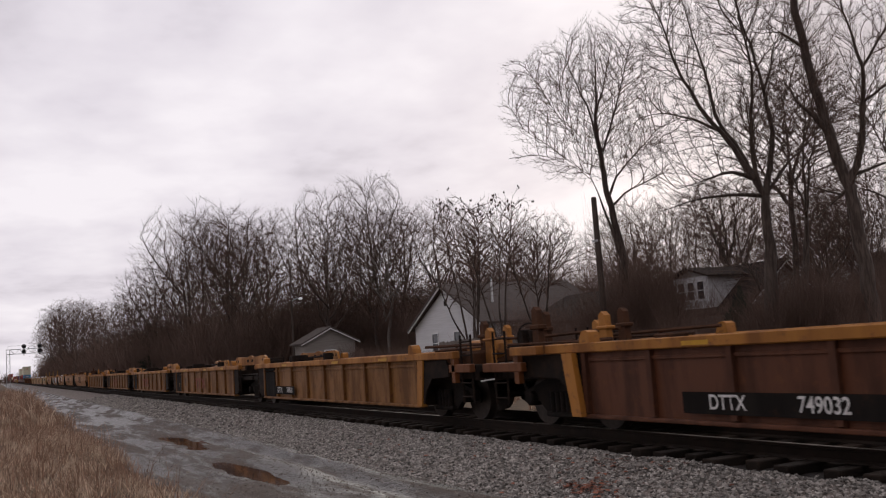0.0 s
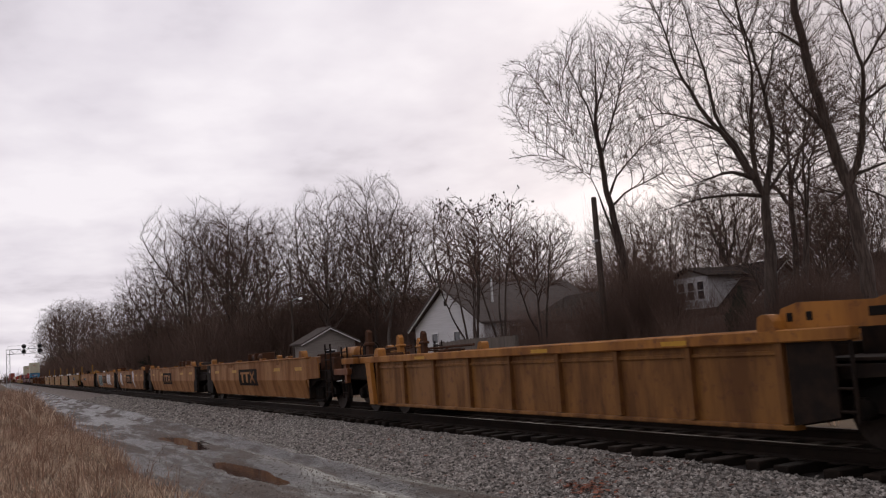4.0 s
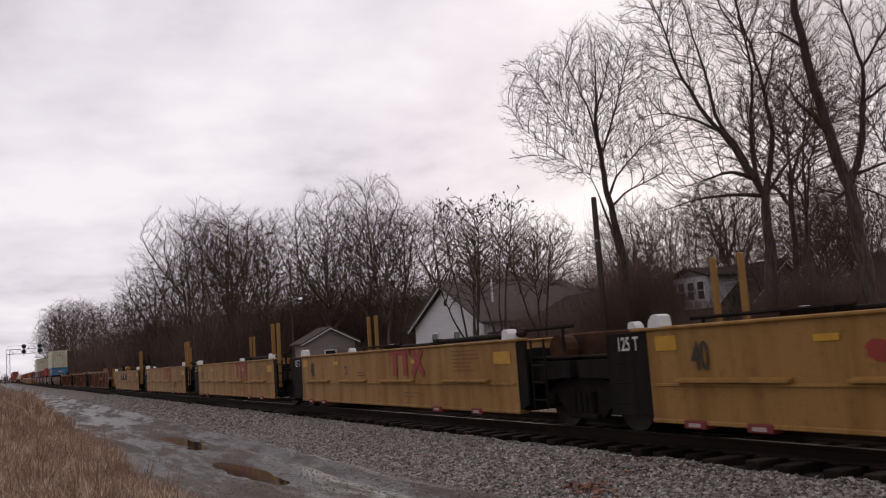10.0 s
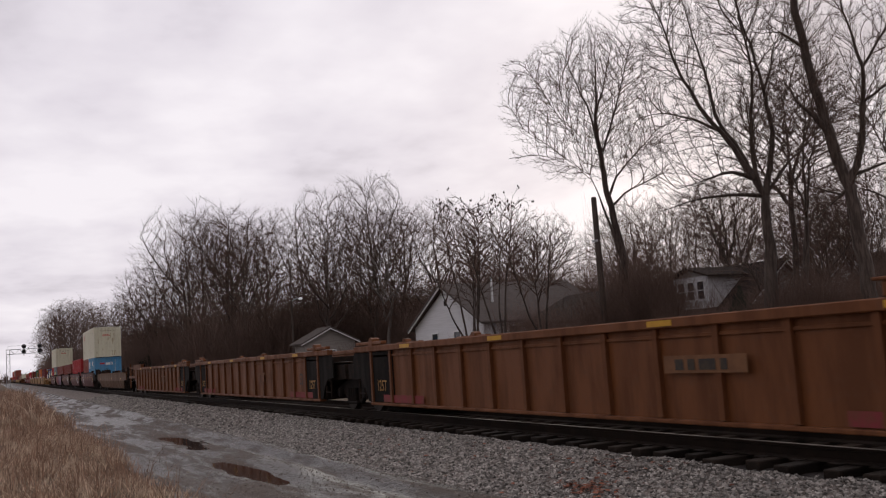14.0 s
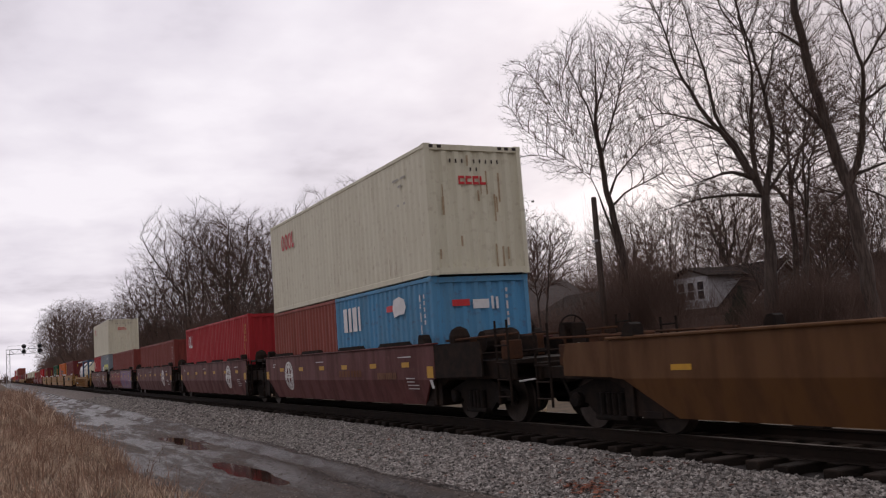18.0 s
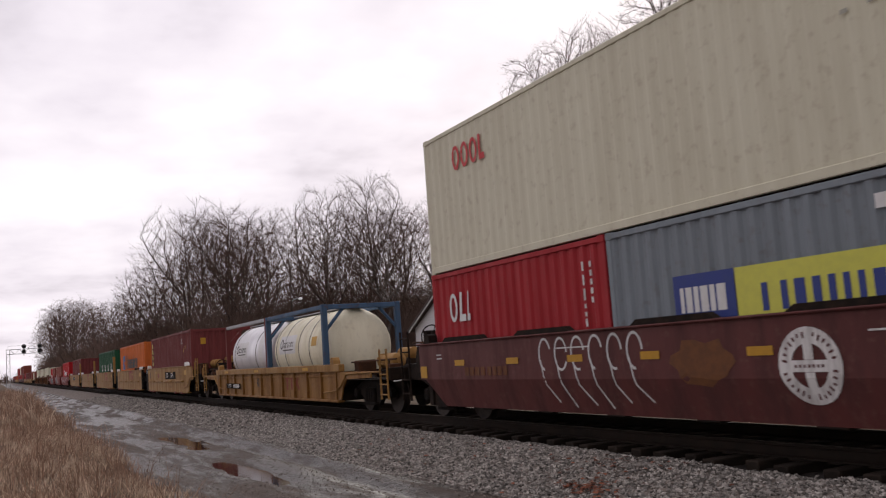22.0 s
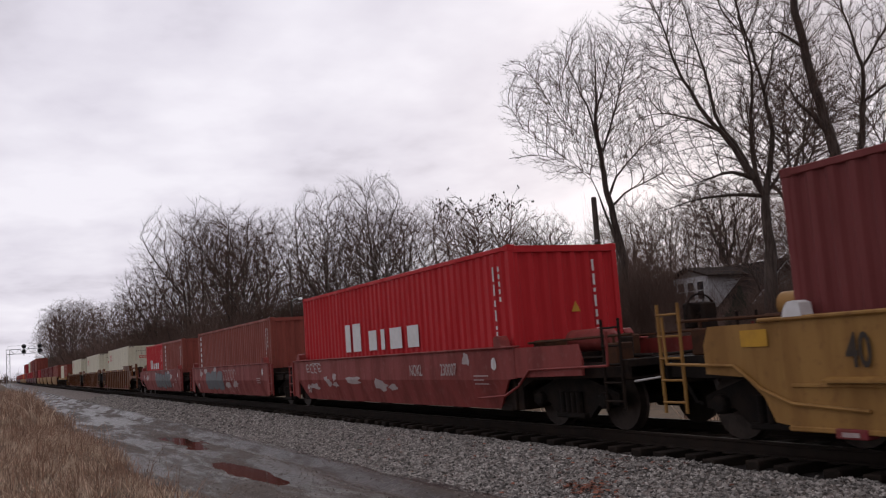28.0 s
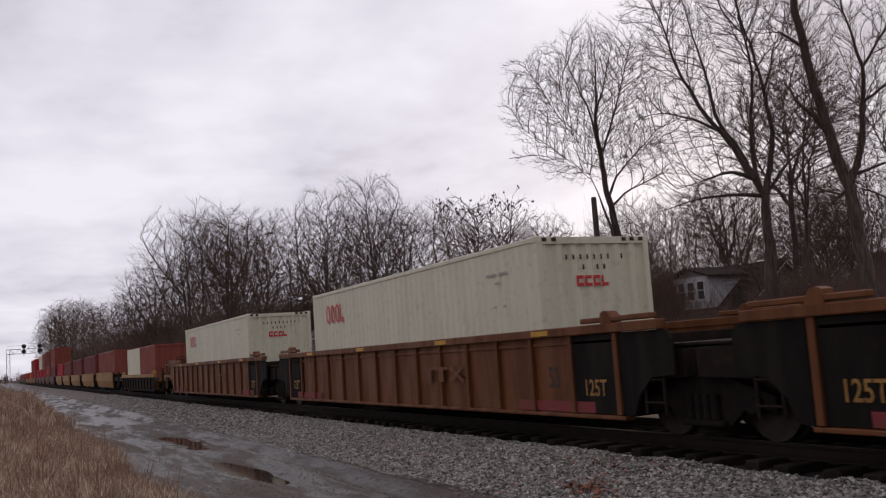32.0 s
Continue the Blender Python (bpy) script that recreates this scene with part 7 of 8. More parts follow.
def emblem(car, s, z, r):
    x = on(car, s)

    def draw(sh):
        ring(sh, x, z, r, r, r * 0.42, "smooth", 0.012)
        rect(sh, x - r * 0.6, x + r * 0.6, z - r * 0.15, z + r * 0.15, "smooth", 0.014)
        rect(sh, x - r * 0.15, x + r * 0.15, z - r * 0.6, z - r * 0.16, "smooth", 0.014)
        rect(sh, x - r * 0.15, x + r * 0.15, z + r * 0.16, z + r * 0.6, "smooth", 0.014)
    disc = sign("emblem", car, M["white_mark"], draw, "round white emblem with a cross")

    def marks(sh):
        for i in range(30):
            a = i * 12
            if a % 90 not in (0, 84):
                ring(sh, x, z, r * 0.87, r * 0.87, r * (0.10 + 0.03 * (i % 3)), "smooth", 0.017, a, a + 4.5, 2)
        bars(sh, x, z, [r * 0.07] * 7, r * 0.08, r * 0.07, "smooth", 0.019)
    s_ = Shape()
    marks(s_)
    part("emblem_bars", s_, M["maroon"], disc)


for car in lead + yellow:
    if car not in (lead[-1], yellow[-1]):
        end_boxes(car, "I", -1, M["black_panel"], 5.0, 6.24, "black painted end panel")
    reflectors(car, "I", (-3.6, 1.1, 4.4), 1.31, 0.5, 0.06, 0.103)
car = lead[1]
plate(car, -9.2, -6.0, 0.40, 0.68, "ribbed")
car_text(car, "DTTX", -8.4, 0.545, 0.19, "ribbed", "white_mark")
car_text(car, "749032", -6.95, 0.545, 0.19, "ribbed", "white_mark")
car = yellow[0]
plate(car, -28.6, -26.4, 0.41, 0.66, "ribbed")
car_text(car, "DTTX", -27.95, 0.535, 0.17, "ribbed", "white_mark", 0.85)
car_text(car, "749019", -26.9, 0.535, 0.17, "ribbed", "white_mark", 0.85)
car = yellow[1]
car_text(car, "40", -44.3, 0.76, 0.42, "ribbed", "black_mark", 0.62)
car_text(car, "125-1", -45.65, 0.62, 0.15, "ribbed", "tan_yellow", 0.8)
three_marks(car, -41.6, -39.4, 0.5, 0.95, "ribbed", "faded_red")
car = yellow[2]
three_marks(car, -58.0, -55.6, 0.5, 0.95, "ribbed", "faded_red")
car_text(car, "40", -60.6, 0.76, 0.4, "ribbed", "black_mark", 0.62)
three_marks(yellow[3], -73.6, -71.4, 0.5, 0.95, "ribbed", "faded_red")

for i, (car, sa, sb) in enumerate(zip(orange, (-107.6, -124.7, -140.3, -156.0, -171.5), (-105.0, -122.1, -137.7, -153.4, -169.5))):
    if i < 4:
        plate(car, sa, sb, 0.66, 1.24, "smooth")
        three_marks(car, sa + 0.25, sb - 0.25, 0.76, 1.14, "smooth", "smooth_orange")
    reflectors(car, "S", (-5.4, -2.4, 3.4, 5.7), 1.18, 0.7, 0.1, 0.008)
for car in orange[:4]:
    lettering("125-1", 0.13, car, (-6.85, -1.447, 1.22), M["pale_mark"], "white stencilled lettering", 0.8)
car = orange[2]
fat_letters(car, on(car, -143.7), on(car, -142.6), 0.42, 1.45, 2, GR["white"], GR["black"], "smooth", 5)
s = Shape()
rect(s, on(car, -137.2), on(car, -136.45), 1.05, 1.5, "smooth", 0.004)
sheet(s, [[(on(car, -137.02), 1.047), (on(car, -136.62), 1.047)], [(on(car, -137.1), 0.846), (on(car, -136.5), 0.846)], [(on(car, -136.98), 0.66), (on(car, -136.44), 0.62)], [(on(car, -136.66), 0.38), (on(car, -136.6), 0.38)]], "smooth", 0.004)
part("paint_patch", s, GR["white"], car, "white paint blot covering old graffiti")
car = orange[3]
fat_letters(car, on(car, -152.9), on(car, -150.2), 0.42, 1.5, 4, GR["white"], GR["black"], "smooth", 6)
fat_letters(car, on(car, -159.3), on(car, -156.4), 0.36, 1.5, 4, GR["teal"], GR["white"], "smooth", 7)
car = orange[4]
plate(car, -174.5, -171.9, 0.90, 1.14, "smooth")
car_text(car, "DTTX", -173.9, 1.02, 0.15, "smooth", "white_mark", 0.8)
car_text(car, "744067", -172.65, 1.02, 0.15, "smooth", "white_mark", 0.8)
car_text(car, "40", -176.1, 0.76, 0.36, "smooth", "black_mark", 0.62)

for k, (cars, nums) in enumerate(((tan, "760318"), (tan_b, "760141"))):
    for i, car in enumerate(cars):
        if i < 4:
            end_boxes(car, "M", -1, M["black_panel"], 6.15, 7.1, "black end panel with white lettering")
        mid = car.location.x
        if i < 4:
            lettering("125 T", 0.2, car, (-6.58, -1.446, 1.33), M["white_mark"], "white stencilled lettering", 0.75)
            lettering("125 T", 0.2, car, (6.58, 1.446, 1.33), M["white_mark"], "", 0.75).matrix_basis = Matrix.Translation((6.58, 1.446, 1.33)) @ pose(0, 0, 0, 90, 0, 180)
            sign("card", car, M["panel_white"], lambda s: s.box(-6.26, -6.12, -1.439, -1.435, 0.95, 1.15))
        lettering("40", 0.37, car, (-5.1, -1.472, 1.12), M["black_mark"], "black stencilled lettering", 0.62)
        lettering(("BDEFA" if k == 0 else "BCDEA")[i] if i else "B", 0.22, car, (-2.35 if i < 4 else 0.6, -1.472, 1.08), M["black_mark"], "black stencilled letter", 0.7)
        for x, w, z, h in ((5.35, 0.6, 1.12, 0.22), (1.7, 0.5, 1.2, 0.08), (-5.95 if i < 4 else -6.75, 0.42, 1.22, 0.2), (-3.3, 0.34, 1.25, 0.08)):
            sign("yellow_mark", car, M["reflector"], lambda s: rect(s, x, x + w, z, z + h, "ledge", 0.012))
        data_block(car, 3.7, 1.38, "ledge", M["faint_mark"], 11 + i + 7 * k, 6, 1.3)
        data_block(car, -1.6, 1.02, "ledge", M["faint_mark"], 31 + i + 7 * k, 2, 0.9)
        data_block(car, 1.2, 0.55, "ledge", M["faint_mark"], 51 + i + 7 * k, 2, 1.0)
        if i in (0, 4):
            a = {(0, 0): -189.44, (0, 4): -254.48, (1, 0): -457.9, (1, 4): -523.17}[k, i]
            plate(car, a, a + 3.14, 0.93, 1.29, "ledge")
            car_text(car, "DTTX", a + 0.72, 1.11, 0.24, "ledge", "white_mark", 0.72)
            car_text(car, nums, a + 2.15, 1.11, 0.24, "ledge", "white_mark", 0.76)
            sign("old_emblem", car, M["red_mark"], lambda s: blob(s, on(car, a + 4.9) if i else on(car, a - 2.2), 1.12, 0.22, 0.13, "ledge", 0.012, random.Random(4)))
        else:
            three_marks(car, mid + (0.55 if i != 2 else 0.9), mid + (2.4 if i != 2 else 2.75), 0.93, 1.5, "ledge", "red_mark")

for car in (tan[3], tan_b[3]):
    x = on(car, -232.62) if car is tan[3] else 2.0
    part("rail_dip", Shape().prism([(x - 0.5, 0.785), (x - 0.42, 0.785), (x, 0.53), (x + 0.42, 0.785), (x + 0.5, 0.785), (x + 0.03, 0.46), (x - 0.03, 0.46)], -1.476, -1.449, "y"), M["tan_yellow"], car, "bent dip in the side rail")
for cars, s1 in ((long_a, -268.5), (long_b, -588.0)):
    for i, car in enumerate(cars):
        for e in (-1, 1):
            if not (i == 0 and e == 1) and not (i == 2 and e == -1):
                end_boxes(car, "R", e, M["black_panel"], 6.9, 8.24, "black painted end panel with lettering")
                car_text(car, "125T", car.location.x + e * 7.55, 0.7, 0.25, "ribbed", "tan_yellow", 0.8)
                data_block(car, e * 7.55 - 0.35, 1.2, "ribbed", M["white_mark"], 70 + i, 1, 0.6)
            sign("sill_patch", car, M["dull_maroon"], lambda s: rect(s, e * 6.4 - 1.1, e * 6.4 + 1.1, 0.33, 0.5, "ribbed", 0.036))
        for x in (-6.0, -2.0, 2.5, 6.2):
            piece("reflector", shared("chord_reflector", lambda s: s.box(-0.25, 0.25, -1.508, -1.499, 1.55, 1.63), M["reflector"]), car, (x, 0, 0))
        car_text(car, "53", car.location.x + 6.4, 0.85, 0.34, "ribbed", "black_mark", 0.7)
        if car is not long_a[0]:
            three_marks(car, car.location.x + 1.5, car.location.x + 3.4, 0.8, 1.1, "ribbed", "faded_owner", 0.018)
car = long_a[0]
plate(car, -269.2, -267.7, 0.92, 1.15, "ribbed", "dull_plate", "dull worn number panel")
sign("number_bars", car, M["black_mark"], lambda s: bars(s, on(car, -268.5), 1.03, (0.16, 0.13, 0.3, 0.12), 0.14, 0.08, "ribbed", 0.086))

reflectors(single[0], "O", (-7.2, 0.9, 6.9), 1.0, 0.4, 0.08)
for i, car in enumerate(maroon):
    reflectors(car, "B", (-4.6, -2.6, -0.7, 1.1, 3.1, 5.0), 1.17, 0.4, 0.11, 0.014)
    reflectors(car, "B", (-6.25, 6.25), 1.0, 0.3, 0.24, 0.014)
    data_block(car, 5.0, 0.86, "smooth", M["white_mark"], 90 + i, 4, 0.7)
    data_block(car, 4.6, 1.33, "smooth", M["white_mark"], 95 + i, 1, 0.8)
    data_block(car, -1.2, 1.33, "smooth", M["white_mark"], 99 + i, 1, 0.9)
    data_block(car, -5.6, 1.33, "smooth", M["white_mark"], 103 + i, 2, 0.3)
    sign("number_bars", car, M["rust_orange"], lambda s: bars(s, -3.6 if i else 1.5, 1.0, (0.16, 0.16, 0.16, 0.16, 0.0, 0.14, 0.14, 0.14, 0.14), 0.16, 0.05, "smooth", 0.012))
    sign("card", car, M["panel_white"], lambda s: rect(s, 6.2, 6.33, 0.66, 0.84, "smooth", 0.014))
sign("number_bars", maroon[0], M["dull_plate"], lambda s: bars(s, on(maroon[0], -353.08), 0.93, (0.09,) * 4 + (0.0,) + (0.075,) * 6, 0.15, 0.03, "smooth", 0.022))
for car, s_ in ((maroon[0], -360.85), (maroon[1], -369.0), (maroon[2], -384.45), (maroon[4], -415.2)):
    emblem(car, s_, 0.98, 0.44)
car = maroon[3]
fat_letters(car, on(car, -409.1), on(car, -403.4), 0.36, 1.54, 7, GR["blood"], GR["bone"], "smooth", 21)
fat_letters(car, on(car, -403.0), on(car, -398.1), 0.36, 1.56, 5, GR["purple"], GR["bone"], "smooth", 22)
s = Shape()
rect(s, on(car, -403.2), on(car, -397.7), 0.34, 1.52, "smooth", 0.0015)
part("graffiti", s, GR["purple"], car, "faded lavender spray paint ground")
s = Shape()
for k in range(4):
    blob(s, on(car, -402.2 + 1.15 * k), 1.0 + 0.2 * (-1) ** k, 0.3, 0.34, "smooth", 0.0145, random.Random(60 + k))
part("graffiti", s, GR["pink"], car, "pink spray paint patches")
tag_lines(maroon[4], on(maroon[4], -420.7), on(maroon[4], -417.9), 0.36, 1.5, 6, GR["white"], "smooth", 8, 0.04)
s = Shape()
blob(s, on(maroon[4], -416.9), 1.05, 0.6, 0.3, "smooth", 0.004, random.Random(9))
part("paint_patch", s, M["faded_owner"], maroon[4], "faded brown paint patch")

car = tank_car[0]
plate(car, -443.5, -441.2, 0.54, 0.73, "ribbed")
car_text(car, "DTTX", -442.9, 0.635, 0.13, "ribbed", "white_mark", 0.85)
sign("number_bars", car, M["white_mark"], lambda s: bars(s, on(car, -441.85), 0.635, (0.11, 0.1, 0.11, 0.11, 0.1, 0.11), 0.13, 0.05, "ribbed", 0.088))
car_text(car, "40", -439.0, 0.75, 0.32, "ribbed", "black_mark", 0.62)
three_marks(car, -435.7, -434.2, 0.55, 0.95, "ribbed", "faded_red", -0.055)
for x in (-5.5, -1.0, 4.5):
    piece("reflector", shared("low_reflector", lambda s: s.box(-0.25, 0.25, -1.508, -1.499, 1.12, 1.2), M["reflector"]), car, (x, 0, 0))

for i, car in enumerate(red):
    lettering("40", 0.36, car, (on(car, (-544.5, -560.4, -567.05)[i]), flat("smooth", 0.64) - 0.02, 0.64), M["pale_mark"], "faded white stencilled lettering", 0.75)
    if i != 1:
        a = (-537.6, 0, -577.3)[i]
        car_text(car, "NOKL", a + 0.65, 1.03, 0.24, "smooth", "pale_mark", 0.72)
        car_text(car, "230007", a + 2.2, 1.03, 0.24, "smooth", "pale_mark", 0.72)
    data_block(car, -4.8, 1.3, "smooth", M["pale_mark"], 120 + i, 1, 0.9)
    data_block(car, 4.9, 0.9, "smooth", M["pale_mark"], 125 + i, 3, 0.6)
    s = Shape()
    r = random.Random(130 + i)
    for k in range(9):
        blob(s, r.uniform(-5.5, 5.5), r.uniform(0.5, 1.3), r.uniform(0.1, 0.5), r.uniform(0.05, 0.16), "smooth", 0.004 + 0.0007 * k, r, 12, 0.4)
    part("paint_wear", s, GR["pale"], car, "faded and rubbed paint patches")
    ends_ = Shape()
    blob(ends_, 5.7, 1.12, 0.1, 0.12, "smooth", 0.011, r, 10, 0.1)
    part("end_mark", ends_, M["white_mark"], car)
car = red[1]
fat_letters(car, on(car, -558.7), on(car, -555.5), 0.36, 1.25, 3, GR["grey"], GR["grey"], "smooth", 33, 0.012)
tag_lines(car, on(car, -555.4), on(car, -553.2), 0.36, 1.25, 5, GR["pale"], "smooth", 34, 0.03)
fat_letters(red[2], on(red[2], -572.5), on(red[2], -567.7), 0.38, 1.32, 6, GR["grey"], GR["black"], "smooth", 35, 0.012)
tag_lines(red[0], on(red[0], -544.6), on(red[0], -543.2), 0.95, 1.3, 4, GR["pale"], "smooth", 36, 0.04)


# ---- painted marks on the containers ----
M["faint_code"] = mat("faint_grey_stencil_paint", (0.33, 0.32, 0.28), 0.6, 0, (0.45, 0.43, 0.35), 8, 0.6)


def block_logo(ob, sa, sb, za, zb, material, widths, lean=0.0, hollow=True):
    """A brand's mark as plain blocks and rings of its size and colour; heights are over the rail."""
    a, b, z = on(ob, sa), on(ob, sb), ob.location.z
    n = len(widths)
    unit = (b - a) / (sum(widths) + 0.18 * (n - 1))

    def draw(s):
        x = a
        for i, w in enumerate(widths):
            w = w * unit
            if hollow and i < 3 and w > unit * 0.9:
                ring(s, x + w / 2, (za + zb) / 2 - z, w / 2, (zb - za) / 2, w * 0.24, "box", 0.006)
            else:
                rect(s, x, x + w * 0.36, za - z, zb - z, "box", 0.006, lean)
                rect(s, x + w * 0.36, x + w, za - z, za - z + (zb - za) * 0.24, "box", 0.006, lean)
            x += w + 0.18 * unit
    return sign("logo_mark", ob, M[material], draw)


def end_logo(ob, L, ya, yb, za, zb, material, n=4):
    s = Shape()
    w = (yb - ya) / n
    for i in range(n):
        y = ya + w * i
        s.box(L - 0.024, L - 0.018, y + 0.02, y + w * 0.34, za, zb)
        s.box(L - 0.024, L - 0.018, y + w * 0.34, y + w * 0.92, za, za + (zb - za) * 0.3)
        if i < n - 1:
            s.box(L - 0.024, L - 0.018, y + w * 0.34, y + w * 0.92, zb - (zb - za) * 0.3, zb)
    part("logo_mark", s, M[material], ob)


def end_codes(ob, L, H, seed):
    r = random.Random(seed)
    s = Shape()
    for row, n in ((H - 0.42, 9), (H - 0.6, 4)):
        for i in range(n):
            if r.random() < 0.85:
                y = -0.62 + 0.15 * i + (0.35 if n == 4 else 0)
                s.box(L - 0.022, L - 0.017, y, y + 0.035, row, row + 0.09)
    part("code_block", s, M["black_mark"], ob)
    k = Shape()
    for x in (-1.1, -0.9, 0.62, 0.8, 1.0):
        k.box(L - 0.002, L + 0.002, x, x + 0.1, H - 0.1, H - 0.03)
    part("hazard_dashes", k, M["black_mark"], ob)


for key, sa, zt in (("c1", -361.74, 5.45), ("c5", -423.74, 5.5), ("c14", -597.3, 2.88), ("c15", -617.43, 2.88), ("c16", -637.3, 2.88)):
    ob = boxes[key]
    block_logo(ob, sa, sa + 1.32, zt - 0.5, zt, "logo_red", (1, 1, 1, 0.7))
    end_logo(ob, 6.095, -0.44, 0.28, 2.0, 2.19, "logo_red")
    end_codes(ob, 6.095, 2.896, len(key) + int(sa))
    sign("code_block", ob, M["faint_code"], lambda s: [rect(s, x, x + w, z, z + 0.05, "box", 0.005) for x, w, z in ((4.3, 0.35, 2.35), (4.75, 0.3, 2.35), (4.6, 0.2, 2.18), (4.5, 0.1, 1.75), (4.85, 0.1, 1.75))])
M["stain"] = mat("thin_rust_stain", (0.42, 0.33, 0.21), 0.7, 0, (0.27, 0.175, 0.09), 6, 0.6)
s = Shape()
rr = random.Random(77)
for k in range(30):
    x, z = rr.uniform(-5.8, 5.9), rr.uniform(0.25, 1.1) if k % 4 else rr.uniform(0.8, 2.5)
    stroke(s, [(x, z), (x + rr.uniform(-0.02, 0.02), z - rr.uniform(0.1, 0.45))], rr.uniform(0.008, 0.024), "box", 0.0045 + 0.0002 * k)
part("rust_streaking", s, M["stain"], boxes["c1"], "brown rust streaks")
s = Shape()
for k in range(14):
    y, z = rr.uniform(-1.0, 1.0), rr.uniform(0.5, 2.7)
    s.box(6.068, 6.072, y, y + rr.uniform(0.02, 0.05), z - rr.uniform(0.2, 0.7), z)
part("rust_streaking", s, M["stain"], boxes["c1"], "brown rust streaks")
ob = boxes["b1"]
sign("logo_mark", ob, M["panel_white"], lambda s: bars(s, on(ob, -355.75), 1.95, (0.28, 0.2, 0.3, 0.14), 0.62, 0.1, "box", 0.006))
sign("logo_mark", ob, M["panel_white"], lambda s: blob(s, on(ob, -352.65), 2.03, 0.34, 0.22, "box", 0.006, random.Random(5), 8, 0.35))
sign("logo_mark", ob, M["logo_red"], lambda s: rect(s, on(ob, -353.4), on(ob, -353.02), 1.98, 2.12, "box", 0.005))
s = Shape().box(3.006, 3.012, -0.73, -0.3, 1.93, 2.07)
part("logo_mark", s, M["logo_red"], ob)
s = Shape().box(3.006, 3.012, -0.22, 0.18, 1.86, 2.06).box(3.006, 3.012, 0.24, 0.3, 1.84, 2.12).box(3.006, 3.012, 0.36, 0.42, 1.84, 2.1)
part("logo_mark", s, M["panel_white"], ob)
vertical_codes(ob, 3.03, 2.591, 41)
for key, a, za, zb in (("r2", -377.98, 2.36, 2.92), ("r5", -424.3, 1.98, 2.56)):
    ob = boxes[key]
    block_logo(ob, a, a + 0.85, za, zb, "panel_white", (1, 0.8, 0.35), 0.12)
vertical_codes(boxes["r2"], 6.095, 2.896, 42, "reflector")
for key, seed in (("k1", 46),):
    vertical_codes(boxes[key], 6.095, 2.896, seed)
for key, seed in (("n3", 43), ("n4", 44)):
    vertical_codes(boxes[key], 6.095, 2.591, seed, "pale_mark")
vertical_codes(boxes["n12"], 6.095, 2.591, 45)
for key, seed in (("r5", 47), ("n13", 48), ("k13", 49)):
    vertical_codes(boxes[key], 3.03, 2.591, seed)
for key in ("r2", "k1"):
    part("warning_triangle", Shape().prism([(0.08, 1.62), (0.28, 1.62), (0.18, 1.82)], 6.066, 6.073, "x"), M["reflector"], boxes[key], "yellow warning triangle")
ob = boxes["g5"]
sign("logo_panel", ob, M["logo_blue"], lambda s: rect(s, on(ob, -417.55), on(ob, -416.42), 1.1, 1.78, "box", 0.006))
sign("logo_panel", ob, M["logo_yellow"], lambda s: rect(s, on(ob, -416.4), on(ob, -413.4), 1.1, 1.78, "box", 0.006))
sign("logo_mark", ob, M["panel_white"], lambda s: bars(s, on(ob, -417.0), 1.44, (0.07, 0.12, 0.09, 0.14, 0.09, 0.16), 0.34, 0.035, "box", 0.012))
sign("logo_mark", ob, M["logo_blue"], lambda s: [bars(s, on(ob, -414.9), 1.38, (0.1, 0.0, 0.1, 0.16, 0.12, 0.1, 0.09, 0.09, 0.16, 0.14, 0.12), 0.34, 0.1, "box", 0.012)])
sign("code_block", ob, M["panel_white"], lambda s: bars(s, on(ob, -414.0), 2.25, (0.16, 0.14, 0.2), 0.16, 0.06, "box", 0.006))
sign("logo_mark", boxes["m6"], M["logo_yellow"], lambda s: [rect(s, -5.68, -5.44, 1.3 + 0.34 * i, 1.56 + 0.34 * i, "box", 0.006) for i in range(4)])
data_block(boxes["m6"], 3.6, 2.5, "box", M["white_mark"], 140, 4, 0.45)
sign("warning_triangle", boxes["m6"], M["reflector"], lambda s: [sheet(s, [[(4.1, 1.85), (4.32, 1.85)], [(4.2, 2.06), (4.22, 2.06)]], "box", 0.006), rect(s, 4.6, 4.72, 2.0, 2.16, "box", 0.006)])
part("warning_plate", Shape().box(6.066, 6.073, -0.75, -0.5, 2.15, 2.45), M["reflector"], boxes["m6"], "yellow plate")
data_block(boxes["m10"], 4.2, 2.4, "box", M["white_mark"], 141, 5, 0.6)
ob = boxes["o7"]
sign("logo_emblem", ob, M["logo_blue"], lambda s: [rect(s, on(ob, -477.6), on(ob, -477.0), 1.25, 2.2, "box", 0.006, 0.12), rect(s, on(ob, -477.0), on(ob, -476.45), 1.25, 1.6, "box", 0.006, 0.12), rect(s, on(ob, -477.2), on(ob, -476.3), 1.8, 2.25, "box", 0.0075, 0.1)])
sign("logo_mark", ob, M["black_mark"], lambda s: bars(s, on(ob, -472.7), 1.62, (0.16, 0.0, 0.16, 0.34, 0.3, 0.34, 0.34, 0.3, 0.22, 0.14, 0.34, 0.14, 0.34, 0.34), 0.62, 0.13, "box", 0.006))
sign("logo_mark", ob, M["black_mark"], lambda s: [rect(s, on(ob, -475.35), on(ob, -475.19), 1.3, 2.25, "box", 0.0075), rect(s, on(ob, -474.85), on(ob, -474.7), 1.3, 2.25, "box", 0.0075), rect(s, on(ob, -472.1), on(ob, -471.95), 1.3, 2.2, "box", 0.0075)])
ob = boxes["u8"]
sign("logo_mark", ob, M["panel_white"], lambda s: [bars(s, on(ob, -492.0 + 2.2 * i), 1.55, (0.13, 0.13), 0.56, 0.38, "box", 0.006) or rect(s, on(ob, -492.2 + 2.2 * i), on(ob, -491.8 + 2.2 * i), 1.28, 1.4, "box", 0.0075) for i in range(4)])
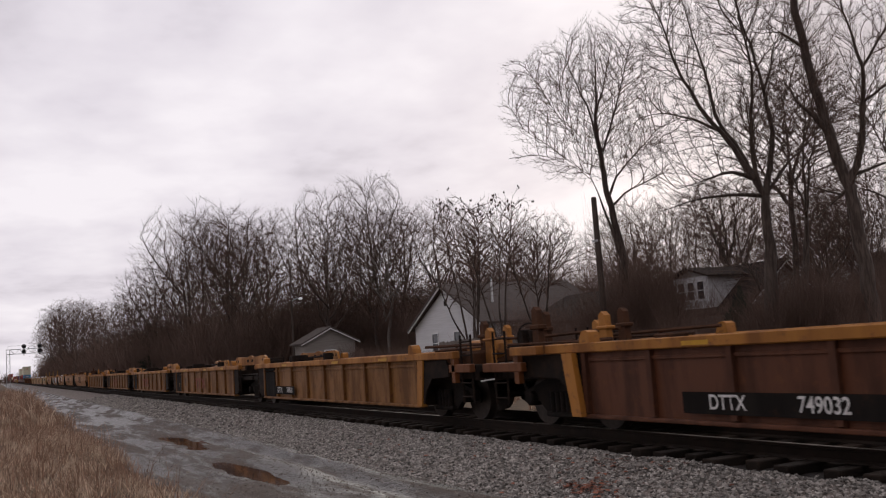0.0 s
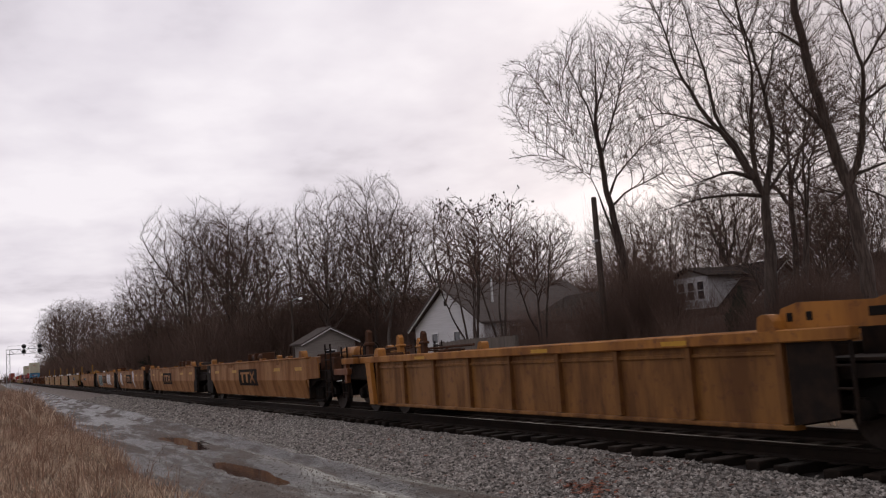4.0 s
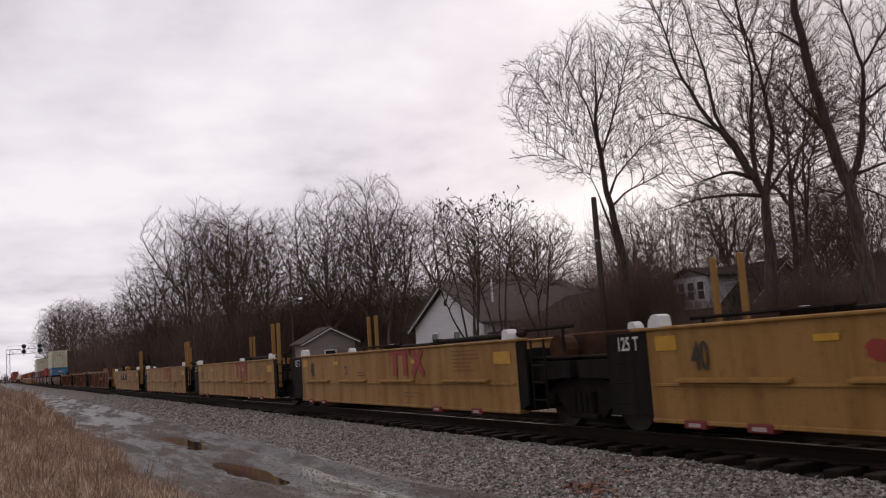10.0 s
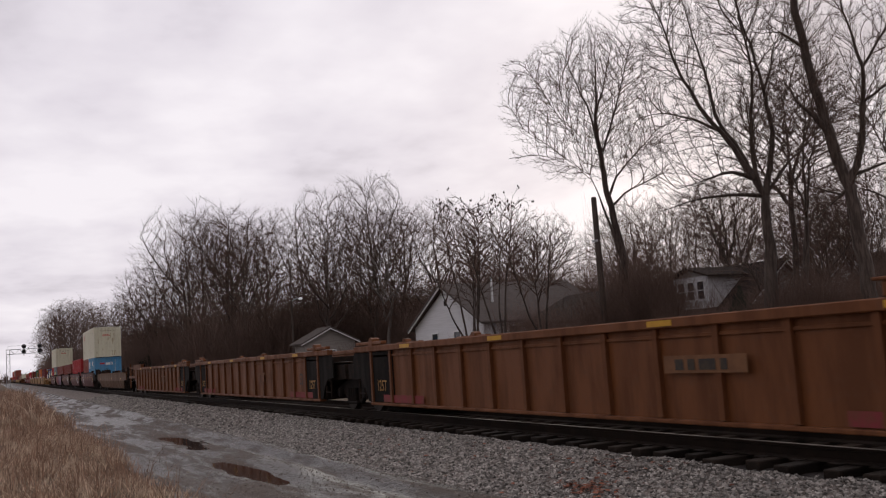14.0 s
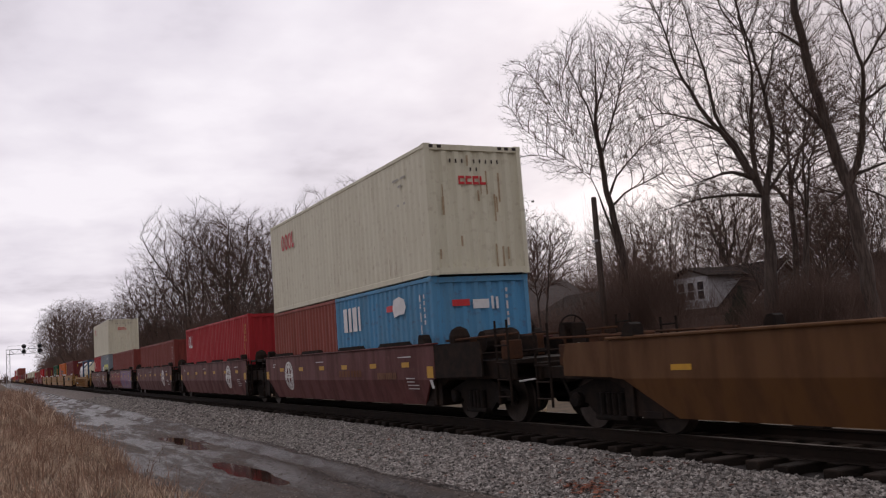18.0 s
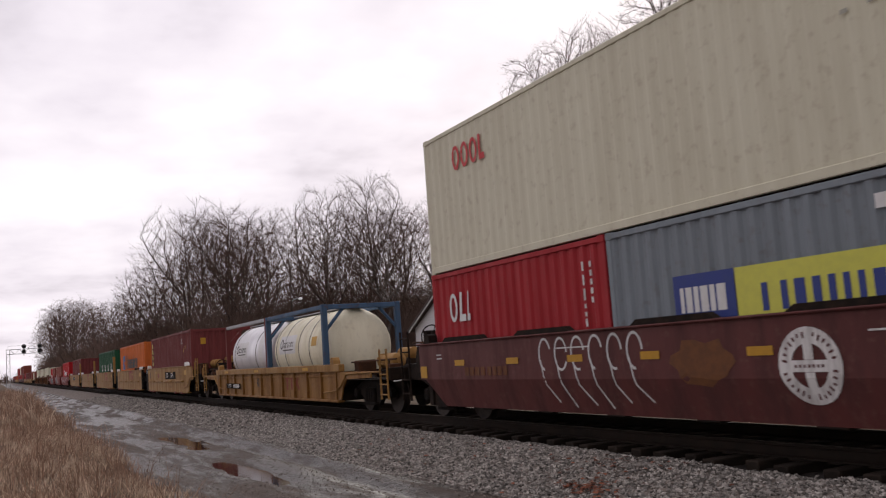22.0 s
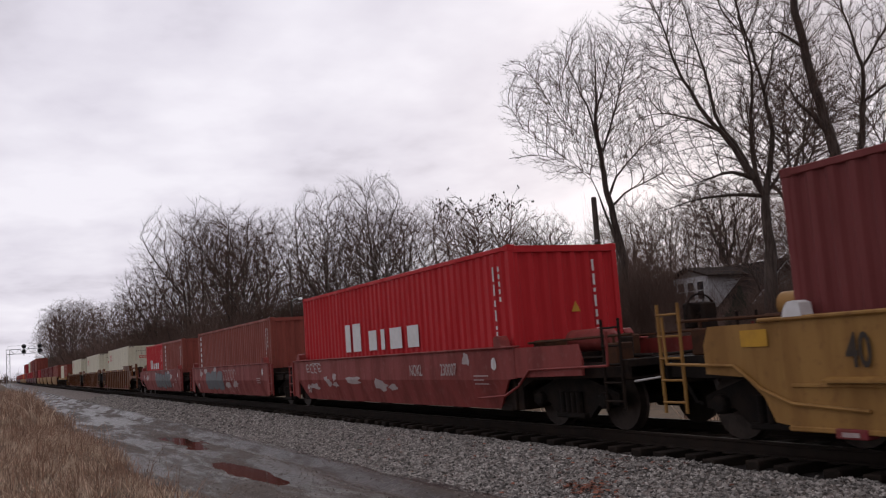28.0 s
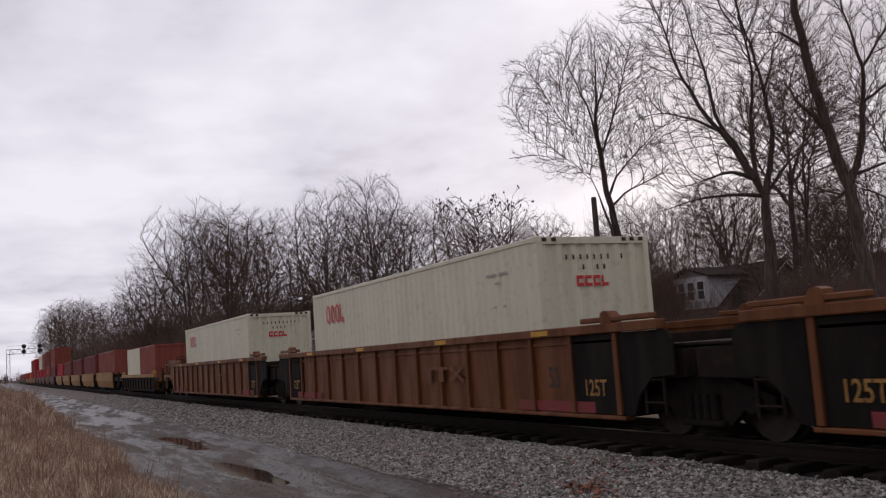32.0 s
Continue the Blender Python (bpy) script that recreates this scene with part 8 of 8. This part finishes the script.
sign("code_bars", ob, M["panel_white"], lambda s: [rect(s, on(ob, -483.75), on(ob, -483.35), 1.15 + 0.24 * i, 1.33 + 0.24 * i, "box", 0.006) for i in range(5)])
end_codes(ob, 6.095, 2.896, 150)
for key, a, b_, za, zb in (("k1", -541.8, -537.2, 1.55, 2.12), ("k13", -575.65, -572.65, 1.5, 1.92)):
    ob = boxes[key]
    z0 = ob.location.z

    def draw(s):
        x0, w = on(ob, a), (b_ - a)
        h = zb - za
        for p, q, k in ((0.0, 0.08, 1.25), (0.12, 0.24, 1.25), (0.36, 0.47, 0.85), (0.53, 0.58, 0.85), (0.65, 0.80, 0.85), (0.87, 1.0, 0.85)):
            rect(s, x0 + w * p, x0 + w * q, za - z0, za - z0 + h * k, "box", 0.006)
    sign("logo_mark", ob, M["panel_white"], draw)
for key, s_ in (("n12", -560.6), ("n13", -570.25)):
    ob = boxes[key]
    sign("logo_mark", ob, M["panel_white"], lambda s: [rect(s, on(ob, s_) - 0.1, on(ob, s_) + 0.1, 1.05 + 0.24 * i, 1.2 + 0.24 * i, "box", 0.006) for i in range(6)])


def motions():
    for ob, s0, z in MOVERS:
        walk(ob, [(0.0, pose(s0, 0, z)), (16.0, pose(s0 + SPEED * 16.0, 0, z)), (SECONDS, pose(s0 + SPEED * SECONDS, 0, z))])
    # the wheels roll while they pass near by
    for wheel, s0, k, y, sd in WHEELS:
        t0, t1 = max(0.0, (-24 - s0) / SPEED), min(SECONDS, (1 - s0) / SPEED)
        if t1 - t0 < 0.1:
            continue
        n = int((t1 - t0) * math.degrees(SPEED / 0.455) / 80) + 1
        rows = [(t0 + (t1 - t0) * i / n, pose(k, y, 0.455, 0, math.degrees(SPEED / 0.455) * (t1 - t0) * i / n, 0) @ pose(0, 0, 0, 0, 0, sd)) for i in range(n + 1)]
        if t0 > 0:
            rows.insert(0, (0.0, rows[0][1]))
        if t1 < SECONDS:
            rows.append((SECONDS, rows[-1][1]))
        walk(wheel, rows)


motions()
